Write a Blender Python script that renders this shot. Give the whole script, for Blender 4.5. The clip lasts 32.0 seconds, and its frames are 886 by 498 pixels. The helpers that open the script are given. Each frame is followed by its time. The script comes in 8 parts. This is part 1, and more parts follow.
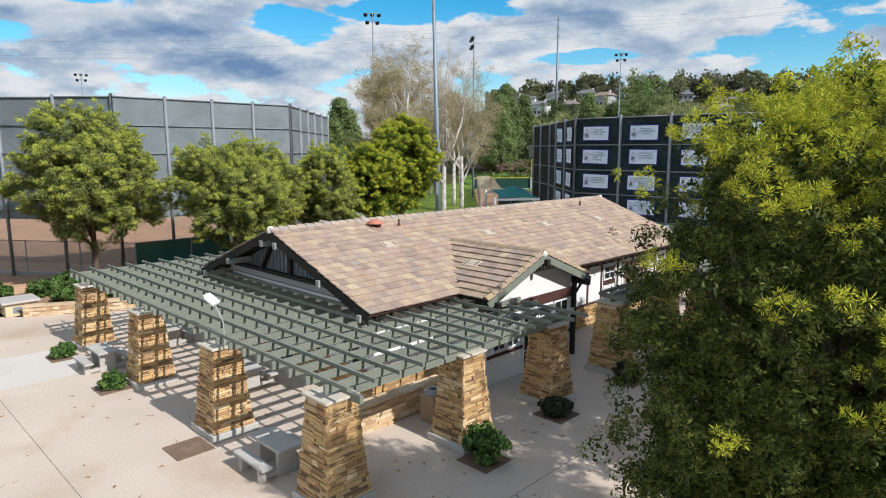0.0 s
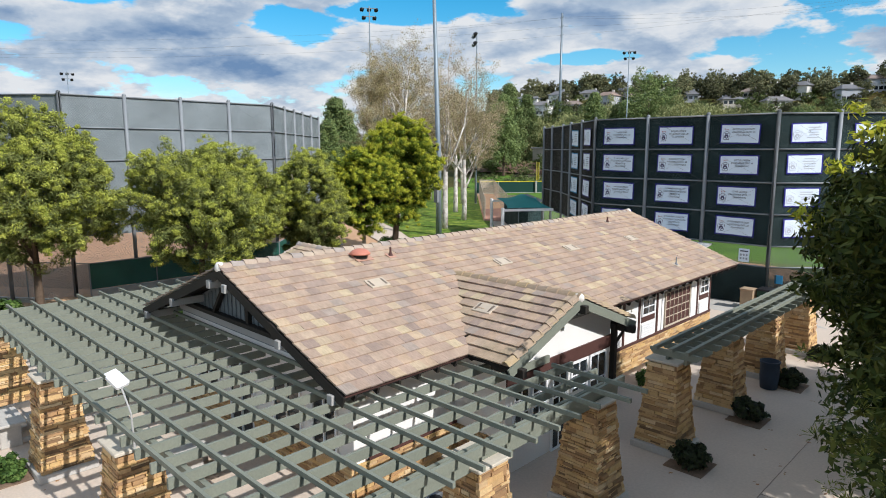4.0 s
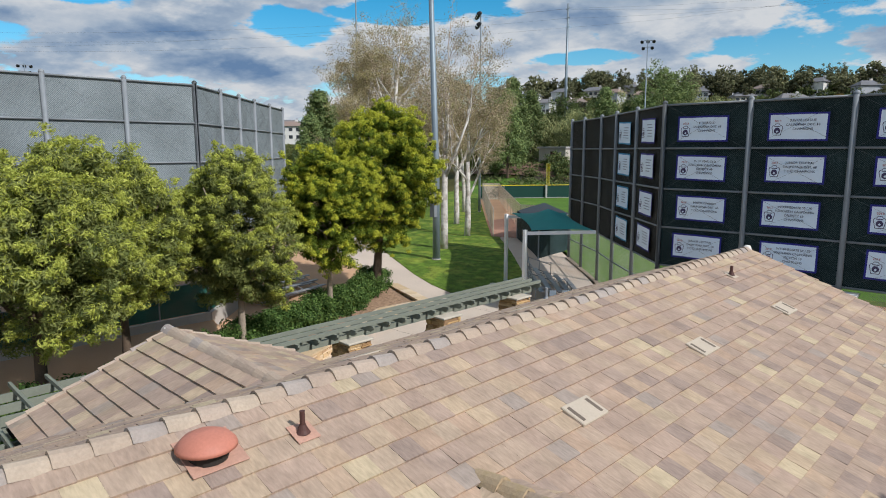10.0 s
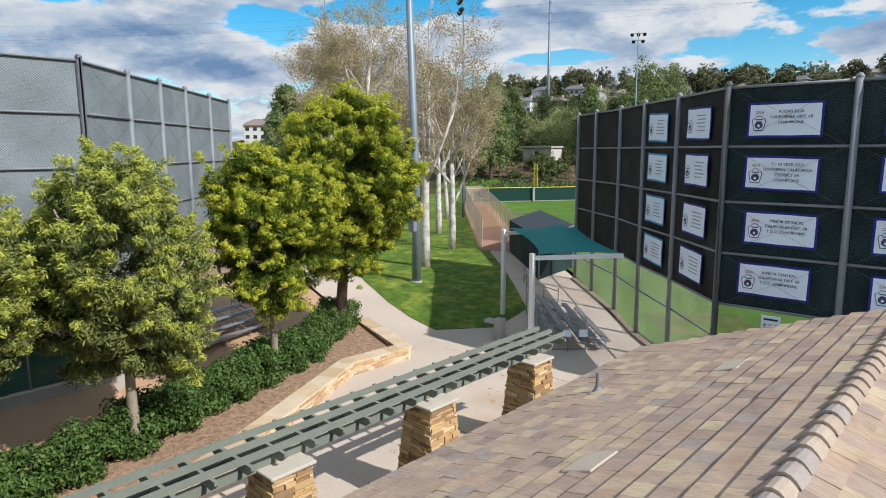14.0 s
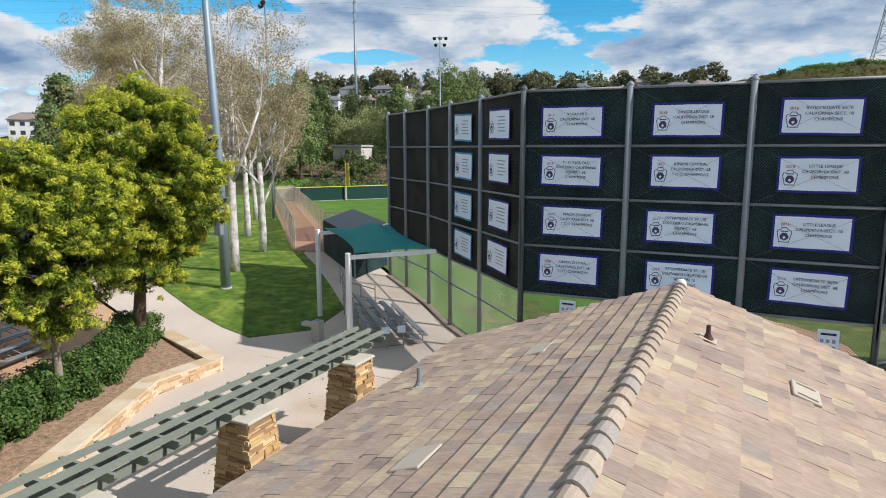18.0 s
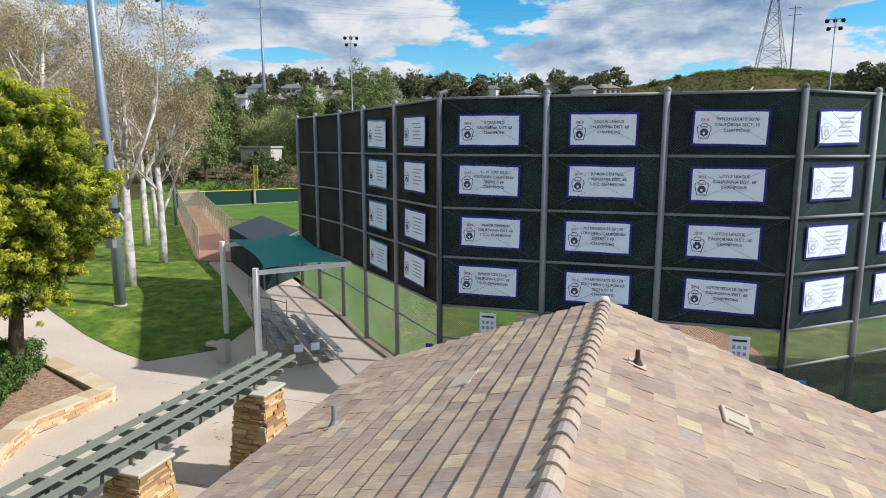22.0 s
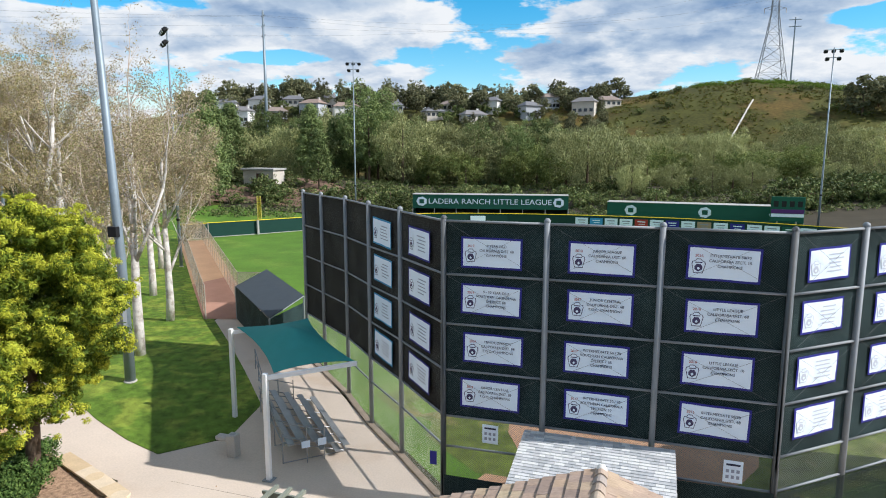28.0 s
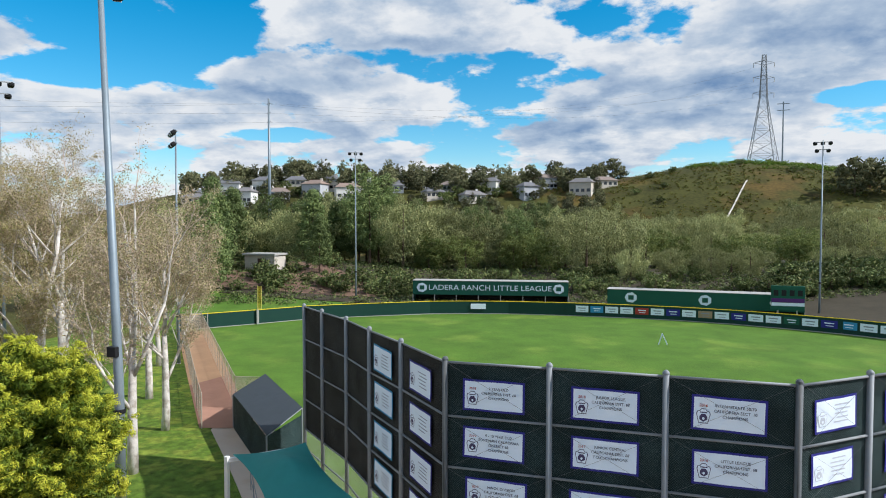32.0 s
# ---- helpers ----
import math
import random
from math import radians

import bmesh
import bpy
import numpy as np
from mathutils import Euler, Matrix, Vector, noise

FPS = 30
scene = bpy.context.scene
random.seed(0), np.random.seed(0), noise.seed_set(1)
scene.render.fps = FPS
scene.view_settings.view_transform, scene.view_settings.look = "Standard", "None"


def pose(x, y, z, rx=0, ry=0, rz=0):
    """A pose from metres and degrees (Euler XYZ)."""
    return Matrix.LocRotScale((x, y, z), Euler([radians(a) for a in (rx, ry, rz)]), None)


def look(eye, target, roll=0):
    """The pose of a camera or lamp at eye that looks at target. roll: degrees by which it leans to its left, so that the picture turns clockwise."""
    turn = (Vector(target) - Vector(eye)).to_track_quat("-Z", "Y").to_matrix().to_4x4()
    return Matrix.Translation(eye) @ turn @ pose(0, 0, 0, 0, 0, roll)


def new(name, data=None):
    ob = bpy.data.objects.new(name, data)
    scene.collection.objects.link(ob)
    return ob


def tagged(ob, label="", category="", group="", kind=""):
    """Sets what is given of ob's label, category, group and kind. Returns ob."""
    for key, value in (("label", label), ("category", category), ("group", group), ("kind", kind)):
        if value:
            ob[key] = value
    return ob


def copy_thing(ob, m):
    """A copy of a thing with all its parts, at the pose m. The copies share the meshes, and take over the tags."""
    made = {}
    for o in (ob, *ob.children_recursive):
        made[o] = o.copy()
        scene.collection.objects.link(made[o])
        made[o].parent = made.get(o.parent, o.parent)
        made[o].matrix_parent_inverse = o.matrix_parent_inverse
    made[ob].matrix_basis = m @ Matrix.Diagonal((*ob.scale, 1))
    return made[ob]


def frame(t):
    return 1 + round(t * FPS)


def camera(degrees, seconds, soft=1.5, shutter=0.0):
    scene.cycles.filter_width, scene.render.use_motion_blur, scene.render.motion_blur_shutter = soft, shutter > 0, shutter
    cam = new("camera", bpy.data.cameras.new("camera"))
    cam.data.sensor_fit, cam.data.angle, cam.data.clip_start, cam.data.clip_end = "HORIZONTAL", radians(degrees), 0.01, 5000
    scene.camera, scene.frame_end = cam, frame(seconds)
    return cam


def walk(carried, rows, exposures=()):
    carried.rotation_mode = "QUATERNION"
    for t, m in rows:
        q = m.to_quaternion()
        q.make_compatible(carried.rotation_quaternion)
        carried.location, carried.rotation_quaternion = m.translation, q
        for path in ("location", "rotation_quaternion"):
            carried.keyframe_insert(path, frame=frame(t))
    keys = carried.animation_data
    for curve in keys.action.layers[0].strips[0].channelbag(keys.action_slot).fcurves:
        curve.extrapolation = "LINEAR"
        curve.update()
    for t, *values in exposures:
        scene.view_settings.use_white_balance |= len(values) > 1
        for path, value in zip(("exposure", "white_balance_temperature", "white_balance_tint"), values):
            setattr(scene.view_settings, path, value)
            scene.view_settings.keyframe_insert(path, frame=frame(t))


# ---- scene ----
cam = camera(69.8, 32.0, soft=1.0)
METRES, EYE, TILT, LEAN, TURN = 33.0, 7.8, 0.0, 0.0, 44.6
ROWS = [
    (0.0, 0.0, 0.0, 0.0, -0.0, -8.89, 0.02),
    (0.5, -0.0006, 0.012, 0.0046, 0.02, -8.89, 0.01),
    (1.0, -0.0007, 0.0273, 0.0093, 0.03, -8.88, 0.01),
    (1.5, -0.0003, 0.045, 0.0102, 0.04, -8.87, 0.01),
    (2.0, -0.0028, 0.0689, 0.0099, 0.03, -8.86, 0.03),
    (2.5, -0.0032, 0.0913, 0.0097, 0.04, -8.86, 0.03),
    (3.0, -0.0034, 0.1159, 0.0095, 0.05, -8.87, 0.04),
    (3.5, -0.0036, 0.1387, 0.0087, 0.05, -8.85, 0.04),
    (5.5, -0.0005, 0.2419, 0.0081, -0.09, -8.83, 0.02),
    (6.0, -0.0007, 0.2717, 0.0089, -0.09, -8.84, 0.03),
    (6.5, -0.0011, 0.2988, 0.0094, -0.1, -8.86, 0.02),
    (7.0, -0.0034, 0.329, 0.0095, -0.13, -8.86, 0.05),
    (7.5, -0.0051, 0.359, 0.0094, -0.14, -8.85, 0.04),
    (8.0, -0.0059, 0.3944, 0.009, -0.15, -8.84, 0.08),
    (8.5, -0.0053, 0.429, 0.0083, -0.16, -8.82, 0.09),
    (9.0, -0.004, 0.4672, 0.0095, -0.16, -8.86, 0.03),
    (9.5, -0.0024, 0.5011, 0.0081, -0.14, -8.85, 0.08),
    (10.0, -0.0043, 0.5401, 0.0076, -0.15, -8.83, 0.09),
    (10.5, -0.0057, 0.5741, 0.0074, -0.14, -8.83, 0.11),
    (11.0, -0.0065, 0.6088, 0.0068, -0.13, -8.83, 0.16),
    (11.5, -0.007, 0.6419, 0.007, -0.13, -8.83, 0.14),
    (12.0, -0.0077, 0.6778, 0.0068, -0.12, -8.82, 0.19),
    (12.5, -0.0064, 0.7052, 0.0065, -0.12, -8.85, 0.19),
    (13.0, -0.0053, 0.7338, 0.0067, -0.14, -8.84, 0.21),
    (13.5, -0.0065, 0.757, 0.0074, -0.39, -8.84, 0.26),
    (14.0, -0.0077, 0.7675, 0.0076, -2.09, -8.84, 0.25),
    (14.5, -0.0084, 0.7682, 0.0076, -4.27, -8.87, 0.25),
    (16.5, -0.0079, 0.7693, 0.0078, -12.45, -8.97, 0.14),
    (17.0, -0.008, 0.7708, 0.0074, -14.67, -8.97, 0.11),
    (17.5, -0.0081, 0.7717, 0.0072, -16.67, -9.0, 0.1),
    (18.0, -0.0081, 0.7725, 0.0073, -18.9, -8.98, 0.05),
    (18.5, -0.0087, 0.7719, 0.0069, -20.96, -8.99, 0.01),
    (19.0, -0.009, 0.7718, 0.0069, -23.19, -8.99, -0.04),
    (19.5, -0.009, 0.7719, 0.0066, -24.7, -8.98, -0.07),
    (20.0, -0.0078, 0.7759, 0.007, -25.88, -8.98, -0.06),
    (20.5, -0.0031, 0.7856, 0.0069, -26.45, -8.95, -0.09),
    (21.0, 0.002, 0.7968, 0.0076, -26.62, -8.96, -0.08),
    (21.5, 0.0027, 0.7994, 0.0096, -26.62, -8.97, -0.07),
    (22.0, 0.0015, 0.7999, 0.0157, -26.61, -8.97, -0.08),
    (22.5, -0.0007, 0.8008, 0.0233, -26.63, -8.96, -0.08),
    (23.0, -0.0022, 0.8028, 0.0315, -26.6, -8.94, -0.08),
    (23.5, -0.0027, 0.8039, 0.0394, -26.59, -8.92, -0.1),
    (24.0, -0.0028, 0.8047, 0.0486, -26.6, -8.9, -0.1),
    (24.5, -0.0026, 0.8058, 0.0569, -26.58, -8.89, -0.09),
    (25.0, -0.0025, 0.8063, 0.0658, -26.56, -8.85, -0.09),
    (25.5, -0.0033, 0.8051, 0.076, -26.56, -8.85, -0.05),
    (27.5, -0.0037, 0.8, 0.1202, -26.53, -8.79, -0.09),
    (28.0, -0.0031, 0.7981, 0.1324, -26.53, -8.77, -0.1),
    (28.5, -0.0021, 0.7975, 0.1422, -26.54, -8.75, -0.09),
    (29.0, -0.001, 0.7975, 0.1516, -26.55, -8.73, -0.09),
    (29.5, -0.0001, 0.799, 0.1593, -26.55, -8.7, -0.08),
    (30.0, -0.0014, 0.8006, 0.1676, -26.55, -8.64, -0.08),
    (30.5, -0.002, 0.8012, 0.1756, -26.55, -8.14, -0.08),
    (31.0, -0.0015, 0.8018, 0.1839, -26.54, -7.75, -0.08),
    (31.5, -0.002, 0.8015, 0.1926, -26.55, -4.36, -0.06),
    (32.0, -0.0027, 0.8025, 0.1997, -26.55, -2.17, -0.04),
]
EXPOSURES = [(0, -0.05), (3, -0.02), (6, -0.05), (8, -0.18), (9.5, -0.30), (12, -0.24), (13.5, -0.07), (16, 0.0), (20, 0.0), (23, 0.05), (26, 0.15), (28, 0.18), (31, 0.16), (32, 0.05)]
walk(cam, [(t, pose(0, 0, EYE, TILT, LEAN, TURN) @ pose(METRES * x, METRES * y, METRES * z, 90 + pitch, roll, yaw)) for t, x, y, z, yaw, pitch, roll in ROWS], [(t, stops, 6310, 10) for t, stops in EXPOSURES])

# ---- light ----
SUN_AZ, SUN_EL = 6.0, 40.0  # degrees from +x towards +y, and above the horizon
world = bpy.data.worlds.new("sky")
scene.world = world
world.use_nodes = True
wn, wl = world.node_tree.nodes, world.node_tree.links
wn.clear()


def wnode(kind, **props):
    n = wn.new(kind)
    for k, v in props.items():
        if k == "operation":
            n.operation = v
        elif k == "data_type":
            n.data_type = v
        elif k == "blend_type":
            n.blend_type = v
    return n


def wmath(op, a, b=None, c=None):
    n = wnode("ShaderNodeMath", operation=op)
    for i, v in enumerate((a, b, c)):
        if v is None:
            continue
        if isinstance(v, (int, float)):
            n.inputs[i].default_value = v
        else:
            wl.new(v, n.inputs[i])
    return n.outputs[0]


def wrange(v, a, b, c=0.0, d=1.0, smooth=True):
    n = wn.new("ShaderNodeMapRange")
    n.interpolation_type = "SMOOTHSTEP" if smooth else "LINEAR"
    n.clamp = True
    wl.new(v, n.inputs[0])
    for i, x in enumerate((a, b, c, d)):
        n.inputs[i + 1].default_value = x
    return n.outputs[0]


sky = wn.new("ShaderNodeTexSky")
sky.sky_type, sky.sun_disc = "NISHITA", False
sky.sun_elevation, sky.sun_rotation = radians(SUN_EL), radians(90 - SUN_AZ)
sky.air_density, sky.dust_density, sky.ozone_density = 1.0, 0.3, 3.0
tc = wn.new("ShaderNodeTexCoord")
sep = wn.new("ShaderNodeSeparateXYZ")
wl.new(tc.outputs["Generated"], sep.inputs[0])
lift = wmath("ADD", wmath("MAXIMUM", sep.outputs[2], 0.0), 0.27)
cx, cy = wmath("DIVIDE", sep.outputs[0], lift), wmath("DIVIDE", sep.outputs[1], lift)


def clouds(near, dx, dy, dz, size, detail, rough):
    comb = wn.new("ShaderNodeCombineXYZ")
    wl.new(wmath("MULTIPLY_ADD", cx, near, dx), comb.inputs[0])
    wl.new(wmath("MULTIPLY_ADD", cy, near, dy), comb.inputs[1])
    comb.inputs[2].default_value = dz
    n = wn.new("ShaderNodeTexNoise")
    wl.new(comb.outputs[0], n.inputs["Vector"])
    n.inputs["Scale"].default_value = size
    n.inputs["Detail"].default_value = detail
    n.inputs["Roughness"].default_value = rough
    n.inputs["Distortion"].default_value = 0.0
    return n.outputs["Fac"]


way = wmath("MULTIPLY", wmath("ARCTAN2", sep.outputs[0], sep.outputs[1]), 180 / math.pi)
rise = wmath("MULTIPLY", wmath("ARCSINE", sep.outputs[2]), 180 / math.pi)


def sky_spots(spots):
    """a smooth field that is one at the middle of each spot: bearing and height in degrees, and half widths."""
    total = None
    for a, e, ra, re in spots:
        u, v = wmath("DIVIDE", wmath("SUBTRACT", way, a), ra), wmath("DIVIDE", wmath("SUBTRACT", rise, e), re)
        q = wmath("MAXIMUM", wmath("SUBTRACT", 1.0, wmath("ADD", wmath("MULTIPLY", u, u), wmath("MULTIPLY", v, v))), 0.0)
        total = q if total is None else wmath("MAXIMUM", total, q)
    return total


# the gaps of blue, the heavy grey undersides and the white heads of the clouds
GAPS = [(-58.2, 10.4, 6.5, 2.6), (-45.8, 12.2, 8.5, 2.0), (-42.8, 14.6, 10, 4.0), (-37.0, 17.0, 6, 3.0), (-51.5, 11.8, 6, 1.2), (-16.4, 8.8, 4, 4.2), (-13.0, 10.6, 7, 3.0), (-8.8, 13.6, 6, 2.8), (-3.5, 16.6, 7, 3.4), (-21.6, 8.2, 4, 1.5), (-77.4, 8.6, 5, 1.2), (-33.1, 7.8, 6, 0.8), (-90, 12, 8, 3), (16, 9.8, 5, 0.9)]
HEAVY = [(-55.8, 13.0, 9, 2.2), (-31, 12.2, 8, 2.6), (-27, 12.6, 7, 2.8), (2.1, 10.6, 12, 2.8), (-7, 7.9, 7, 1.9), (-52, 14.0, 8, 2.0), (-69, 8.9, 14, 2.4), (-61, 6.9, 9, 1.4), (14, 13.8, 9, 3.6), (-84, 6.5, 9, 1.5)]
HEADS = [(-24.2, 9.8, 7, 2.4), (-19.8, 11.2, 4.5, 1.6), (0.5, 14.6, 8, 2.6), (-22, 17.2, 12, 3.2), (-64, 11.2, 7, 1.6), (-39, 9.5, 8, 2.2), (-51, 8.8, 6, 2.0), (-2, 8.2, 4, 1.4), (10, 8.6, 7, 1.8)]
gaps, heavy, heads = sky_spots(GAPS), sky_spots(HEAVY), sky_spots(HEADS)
CLOUD = (51.92, 12.7, 56.54)
near_body = clouds(1.0, *CLOUD, 2.6, 14.0, 0.57)
above = clouds(0.95, CLOUD[0] + 0.03, CLOUD[1], CLOUD[2], 2.6, 6.0, 0.55)
billow = clouds(1.0, 7.3, 3.1, 9.7, 7.5, 6.0, 0.6)
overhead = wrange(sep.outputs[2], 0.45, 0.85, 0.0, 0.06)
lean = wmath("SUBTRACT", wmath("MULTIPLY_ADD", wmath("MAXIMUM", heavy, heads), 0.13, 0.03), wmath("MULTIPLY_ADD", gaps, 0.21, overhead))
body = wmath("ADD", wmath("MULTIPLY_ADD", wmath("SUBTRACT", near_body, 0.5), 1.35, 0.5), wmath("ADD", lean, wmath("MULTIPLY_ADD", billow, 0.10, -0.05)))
bank_of_cloud = wrange(sep.outputs[2], 0.02, 0.11, 0.9, 0.0)
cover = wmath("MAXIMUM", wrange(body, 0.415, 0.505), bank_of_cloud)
lit = wrange(wmath("SUBTRACT", near_body, above), -0.085, 0.075, 0.0, 1.0, False)
thin = wrange(body, 0.46, 0.66, 1.0, 0.0)
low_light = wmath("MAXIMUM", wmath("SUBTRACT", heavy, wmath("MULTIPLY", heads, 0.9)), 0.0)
puffs = wrange(billow, 0.30, 0.70, -0.14, 0.16, False)
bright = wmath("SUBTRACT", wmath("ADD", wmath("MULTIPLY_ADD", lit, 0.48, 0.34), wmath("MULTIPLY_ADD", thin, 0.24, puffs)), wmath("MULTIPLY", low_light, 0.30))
ramp = wn.new("ShaderNodeValToRGB")
wl.new(bright, ramp.inputs[0])
ramp.color_ramp.elements[0].position, ramp.color_ramp.elements[0].color = 0.05, (0.20, 0.335, 0.56, 1)
ramp.color_ramp.elements[1].position, ramp.color_ramp.elements[1].color = 0.92, (0.96, 0.98, 1.0, 1)
mid_grey = ramp.color_ramp.elements.new(0.5)
mid_grey.color = (0.51, 0.625, 0.775, 1)
SKY, CLOUD_LIGHT = 0.150, 0.82
tone = wn.new("ShaderNodeHueSaturation")
tone.inputs["Saturation"].default_value = 1.5
tone.inputs["Hue"].default_value = 0.485
wl.new(sky.outputs[0], tone.inputs["Color"])
blue = wn.new("ShaderNodeVectorMath")
blue.operation = "SCALE"
wl.new(tone.outputs[0], blue.inputs[0])
blue.inputs[3].default_value = SKY
white = wn.new("ShaderNodeVectorMath")
white.operation = "SCALE"
wl.new(ramp.outputs[0], white.inputs[0])
white.inputs[3].default_value = CLOUD_LIGHT
mixed = wn.new("ShaderNodeMix")
mixed.data_type = "RGBA"
wl.new(cover, mixed.inputs[0])
wl.new(blue.outputs[0], mixed.inputs[6])
wl.new(white.outputs[0], mixed.inputs[7])
bg = wn.new("ShaderNodeBackground")
wl.new(mixed.outputs[2], bg.inputs[0])
wl.new(bg.outputs[0], wn.new("ShaderNodeOutputWorld").inputs[0])

sun = new("sun", bpy.data.lights.new("sun", "SUN"))
sun.data.energy, sun.data.angle, sun.data.color = 5.0, radians(0.53), (1.0, 0.975, 0.94)
ce = math.cos(radians(SUN_EL))
sun_dir = Vector((ce * math.cos(radians(SUN_AZ)), ce * math.sin(radians(SUN_AZ)), math.sin(radians(SUN_EL))))
sun.matrix_world = look(sun_dir * 60 + Vector((-20, 25, 0)), (-20, 25, 0))

# ---- materials ----
def material(name, base, rough=0.8, spread=0.15, size=1.0, grain=18.0, bump=0.2, metal=0.0, pieces=None, palette=None, gloss=0.22, stain=None, island=False, streak=None):
    """base colour with wear at two scales; palette: colours picked per piece (per object, or per island)."""
    m = bpy.data.materials.new(name)
    m.use_nodes = True
    n, l = m.node_tree.nodes, m.node_tree.links
    b = n["Principled BSDF"]
    b.inputs["Roughness"].default_value = rough
    b.inputs["Metallic"].default_value = metal
    b.inputs["Specular IOR Level"].default_value = gloss
    pos = n.new("ShaderNodeNewGeometry")

    def noise_at(scale, detail):
        t = n.new("ShaderNodeTexNoise")
        t.inputs["Scale"].default_value = scale
        t.inputs["Detail"].default_value = detail
        l.new(pos.outputs["Position"], t.inputs["Vector"])
        return t.outputs["Fac"]

    large, fine = noise_at(size, 4.0), noise_at(grain, 3.0)
    if streak:
        # grain drawn out along one axis, as on moulded shakes
        stretch = n.new("ShaderNodeVectorMath")
        stretch.operation = "MULTIPLY"
        l.new(pos.outputs["Position"], stretch.inputs[0])
        stretch.inputs[1].default_value = streak
        l.new(stretch.outputs[0], fine.node.inputs["Vector"])
    if palette:
        r = n.new("ShaderNodeValToRGB")
        r.color_ramp.interpolation = "CONSTANT"
        els = r.color_ramp.elements
        while len(els) < len(palette):
            els.new(0.5)
        for i, c in enumerate(palette):
            els[i].position = i / len(palette)
            els[i].color = (*c, 1)
        if island:
            l.new(pos.outputs["Random Per Island"], r.inputs[0])
        else:
            l.new(n.new("ShaderNodeObjectInfo").outputs["Random"], r.inputs[0])
        colour = r.outputs[0]
    else:
        rgb = n.new("ShaderNodeRGB")
        rgb.outputs[0].default_value = (*base, 1)
        colour = rgb.outputs[0]
    if stain:
        mx = n.new("ShaderNodeMix")
        mx.data_type = "RGBA"
        mr = n.new("ShaderNodeMapRange")
        mr.interpolation_type = "SMOOTHSTEP"
        l.new(noise_at(stain[1], 6.0), mr.inputs[0])
        mr.inputs[1].default_value, mr.inputs[2].default_value = stain[2], stain[2] + 0.18
        mr.inputs[4].default_value = stain[3]
        l.new(mr.outputs[0], mx.inputs[0])
        l.new(colour, mx.inputs[6])
        mx.inputs[7].default_value = (*stain[0], 1)
        colour = mx.outputs[2]
    total = n.new("ShaderNodeMath")
    total.operation = "ADD"
    l.new(large, total.inputs[0])
    l.new(fine, total.inputs[1])
    span = n.new("ShaderNodeMapRange")
    span.clamp = False
    l.new(total.outputs[0], span.inputs[0])
    span.inputs[1].default_value, span.inputs[2].default_value = 0.6, 1.4
    span.inputs[3].default_value, span.inputs[4].default_value = 1 - spread, 1 + spread
    mul = n.new("ShaderNodeVectorMath")
    mul.operation = "SCALE"
    l.new(colour, mul.inputs[0])
    l.new(span.outputs[0], mul.inputs[3])
    l.new(mul.outputs[0], b.inputs["Base Color"])
    if bump:
        bp = n.new("ShaderNodeBump")
        bp.inputs["Strength"].default_value = bump
        bp.inputs["Distance"].default_value = 0.02
        l.new(fine, bp.inputs["Height"])
        l.new(bp.outputs[0], b.inputs["Normal"])
    return m


def leaf_material(name, palette, rough=0.55, through_light=0.25, vary=None):
    """leaves picked from a palette; vary: darkest and lightest of the whole plants."""
    m = material(name, palette[0], rough, 0.22, 1.2, 6.0, 0.0, palette=palette, island=True, gloss=0.10)
    n, l = m.node_tree.nodes, m.node_tree.links
    b, out = n["Principled BSDF"], n["Material Output"]
    colour = b.inputs["Base Color"].links[0].from_socket
    if vary:
        each = n.new("ShaderNodeMapRange")
        l.new(n.new("ShaderNodeObjectInfo").outputs["Random"], each.inputs[0])
        each.inputs[3].default_value, each.inputs[4].default_value = vary
        plant_tone = n.new("ShaderNodeVectorMath")
        plant_tone.operation = "SCALE"
        l.new(colour, plant_tone.inputs[0])
        l.new(each.outputs[0], plant_tone.inputs[3])
        colour = plant_tone.outputs[0]
        l.new(colour, b.inputs["Base Color"])
    tr = n.new("ShaderNodeBsdfTranslucent")
    l.new(colour, tr.inputs[0])
    mx = n.new("ShaderNodeMixShader")
    mx.inputs[0].default_value = through_light
    l.new(b.outputs[0], mx.inputs[1])
    l.new(tr.outputs[0], mx.inputs[2])
    l.new(mx.outputs[0], out.inputs[0])
    return m


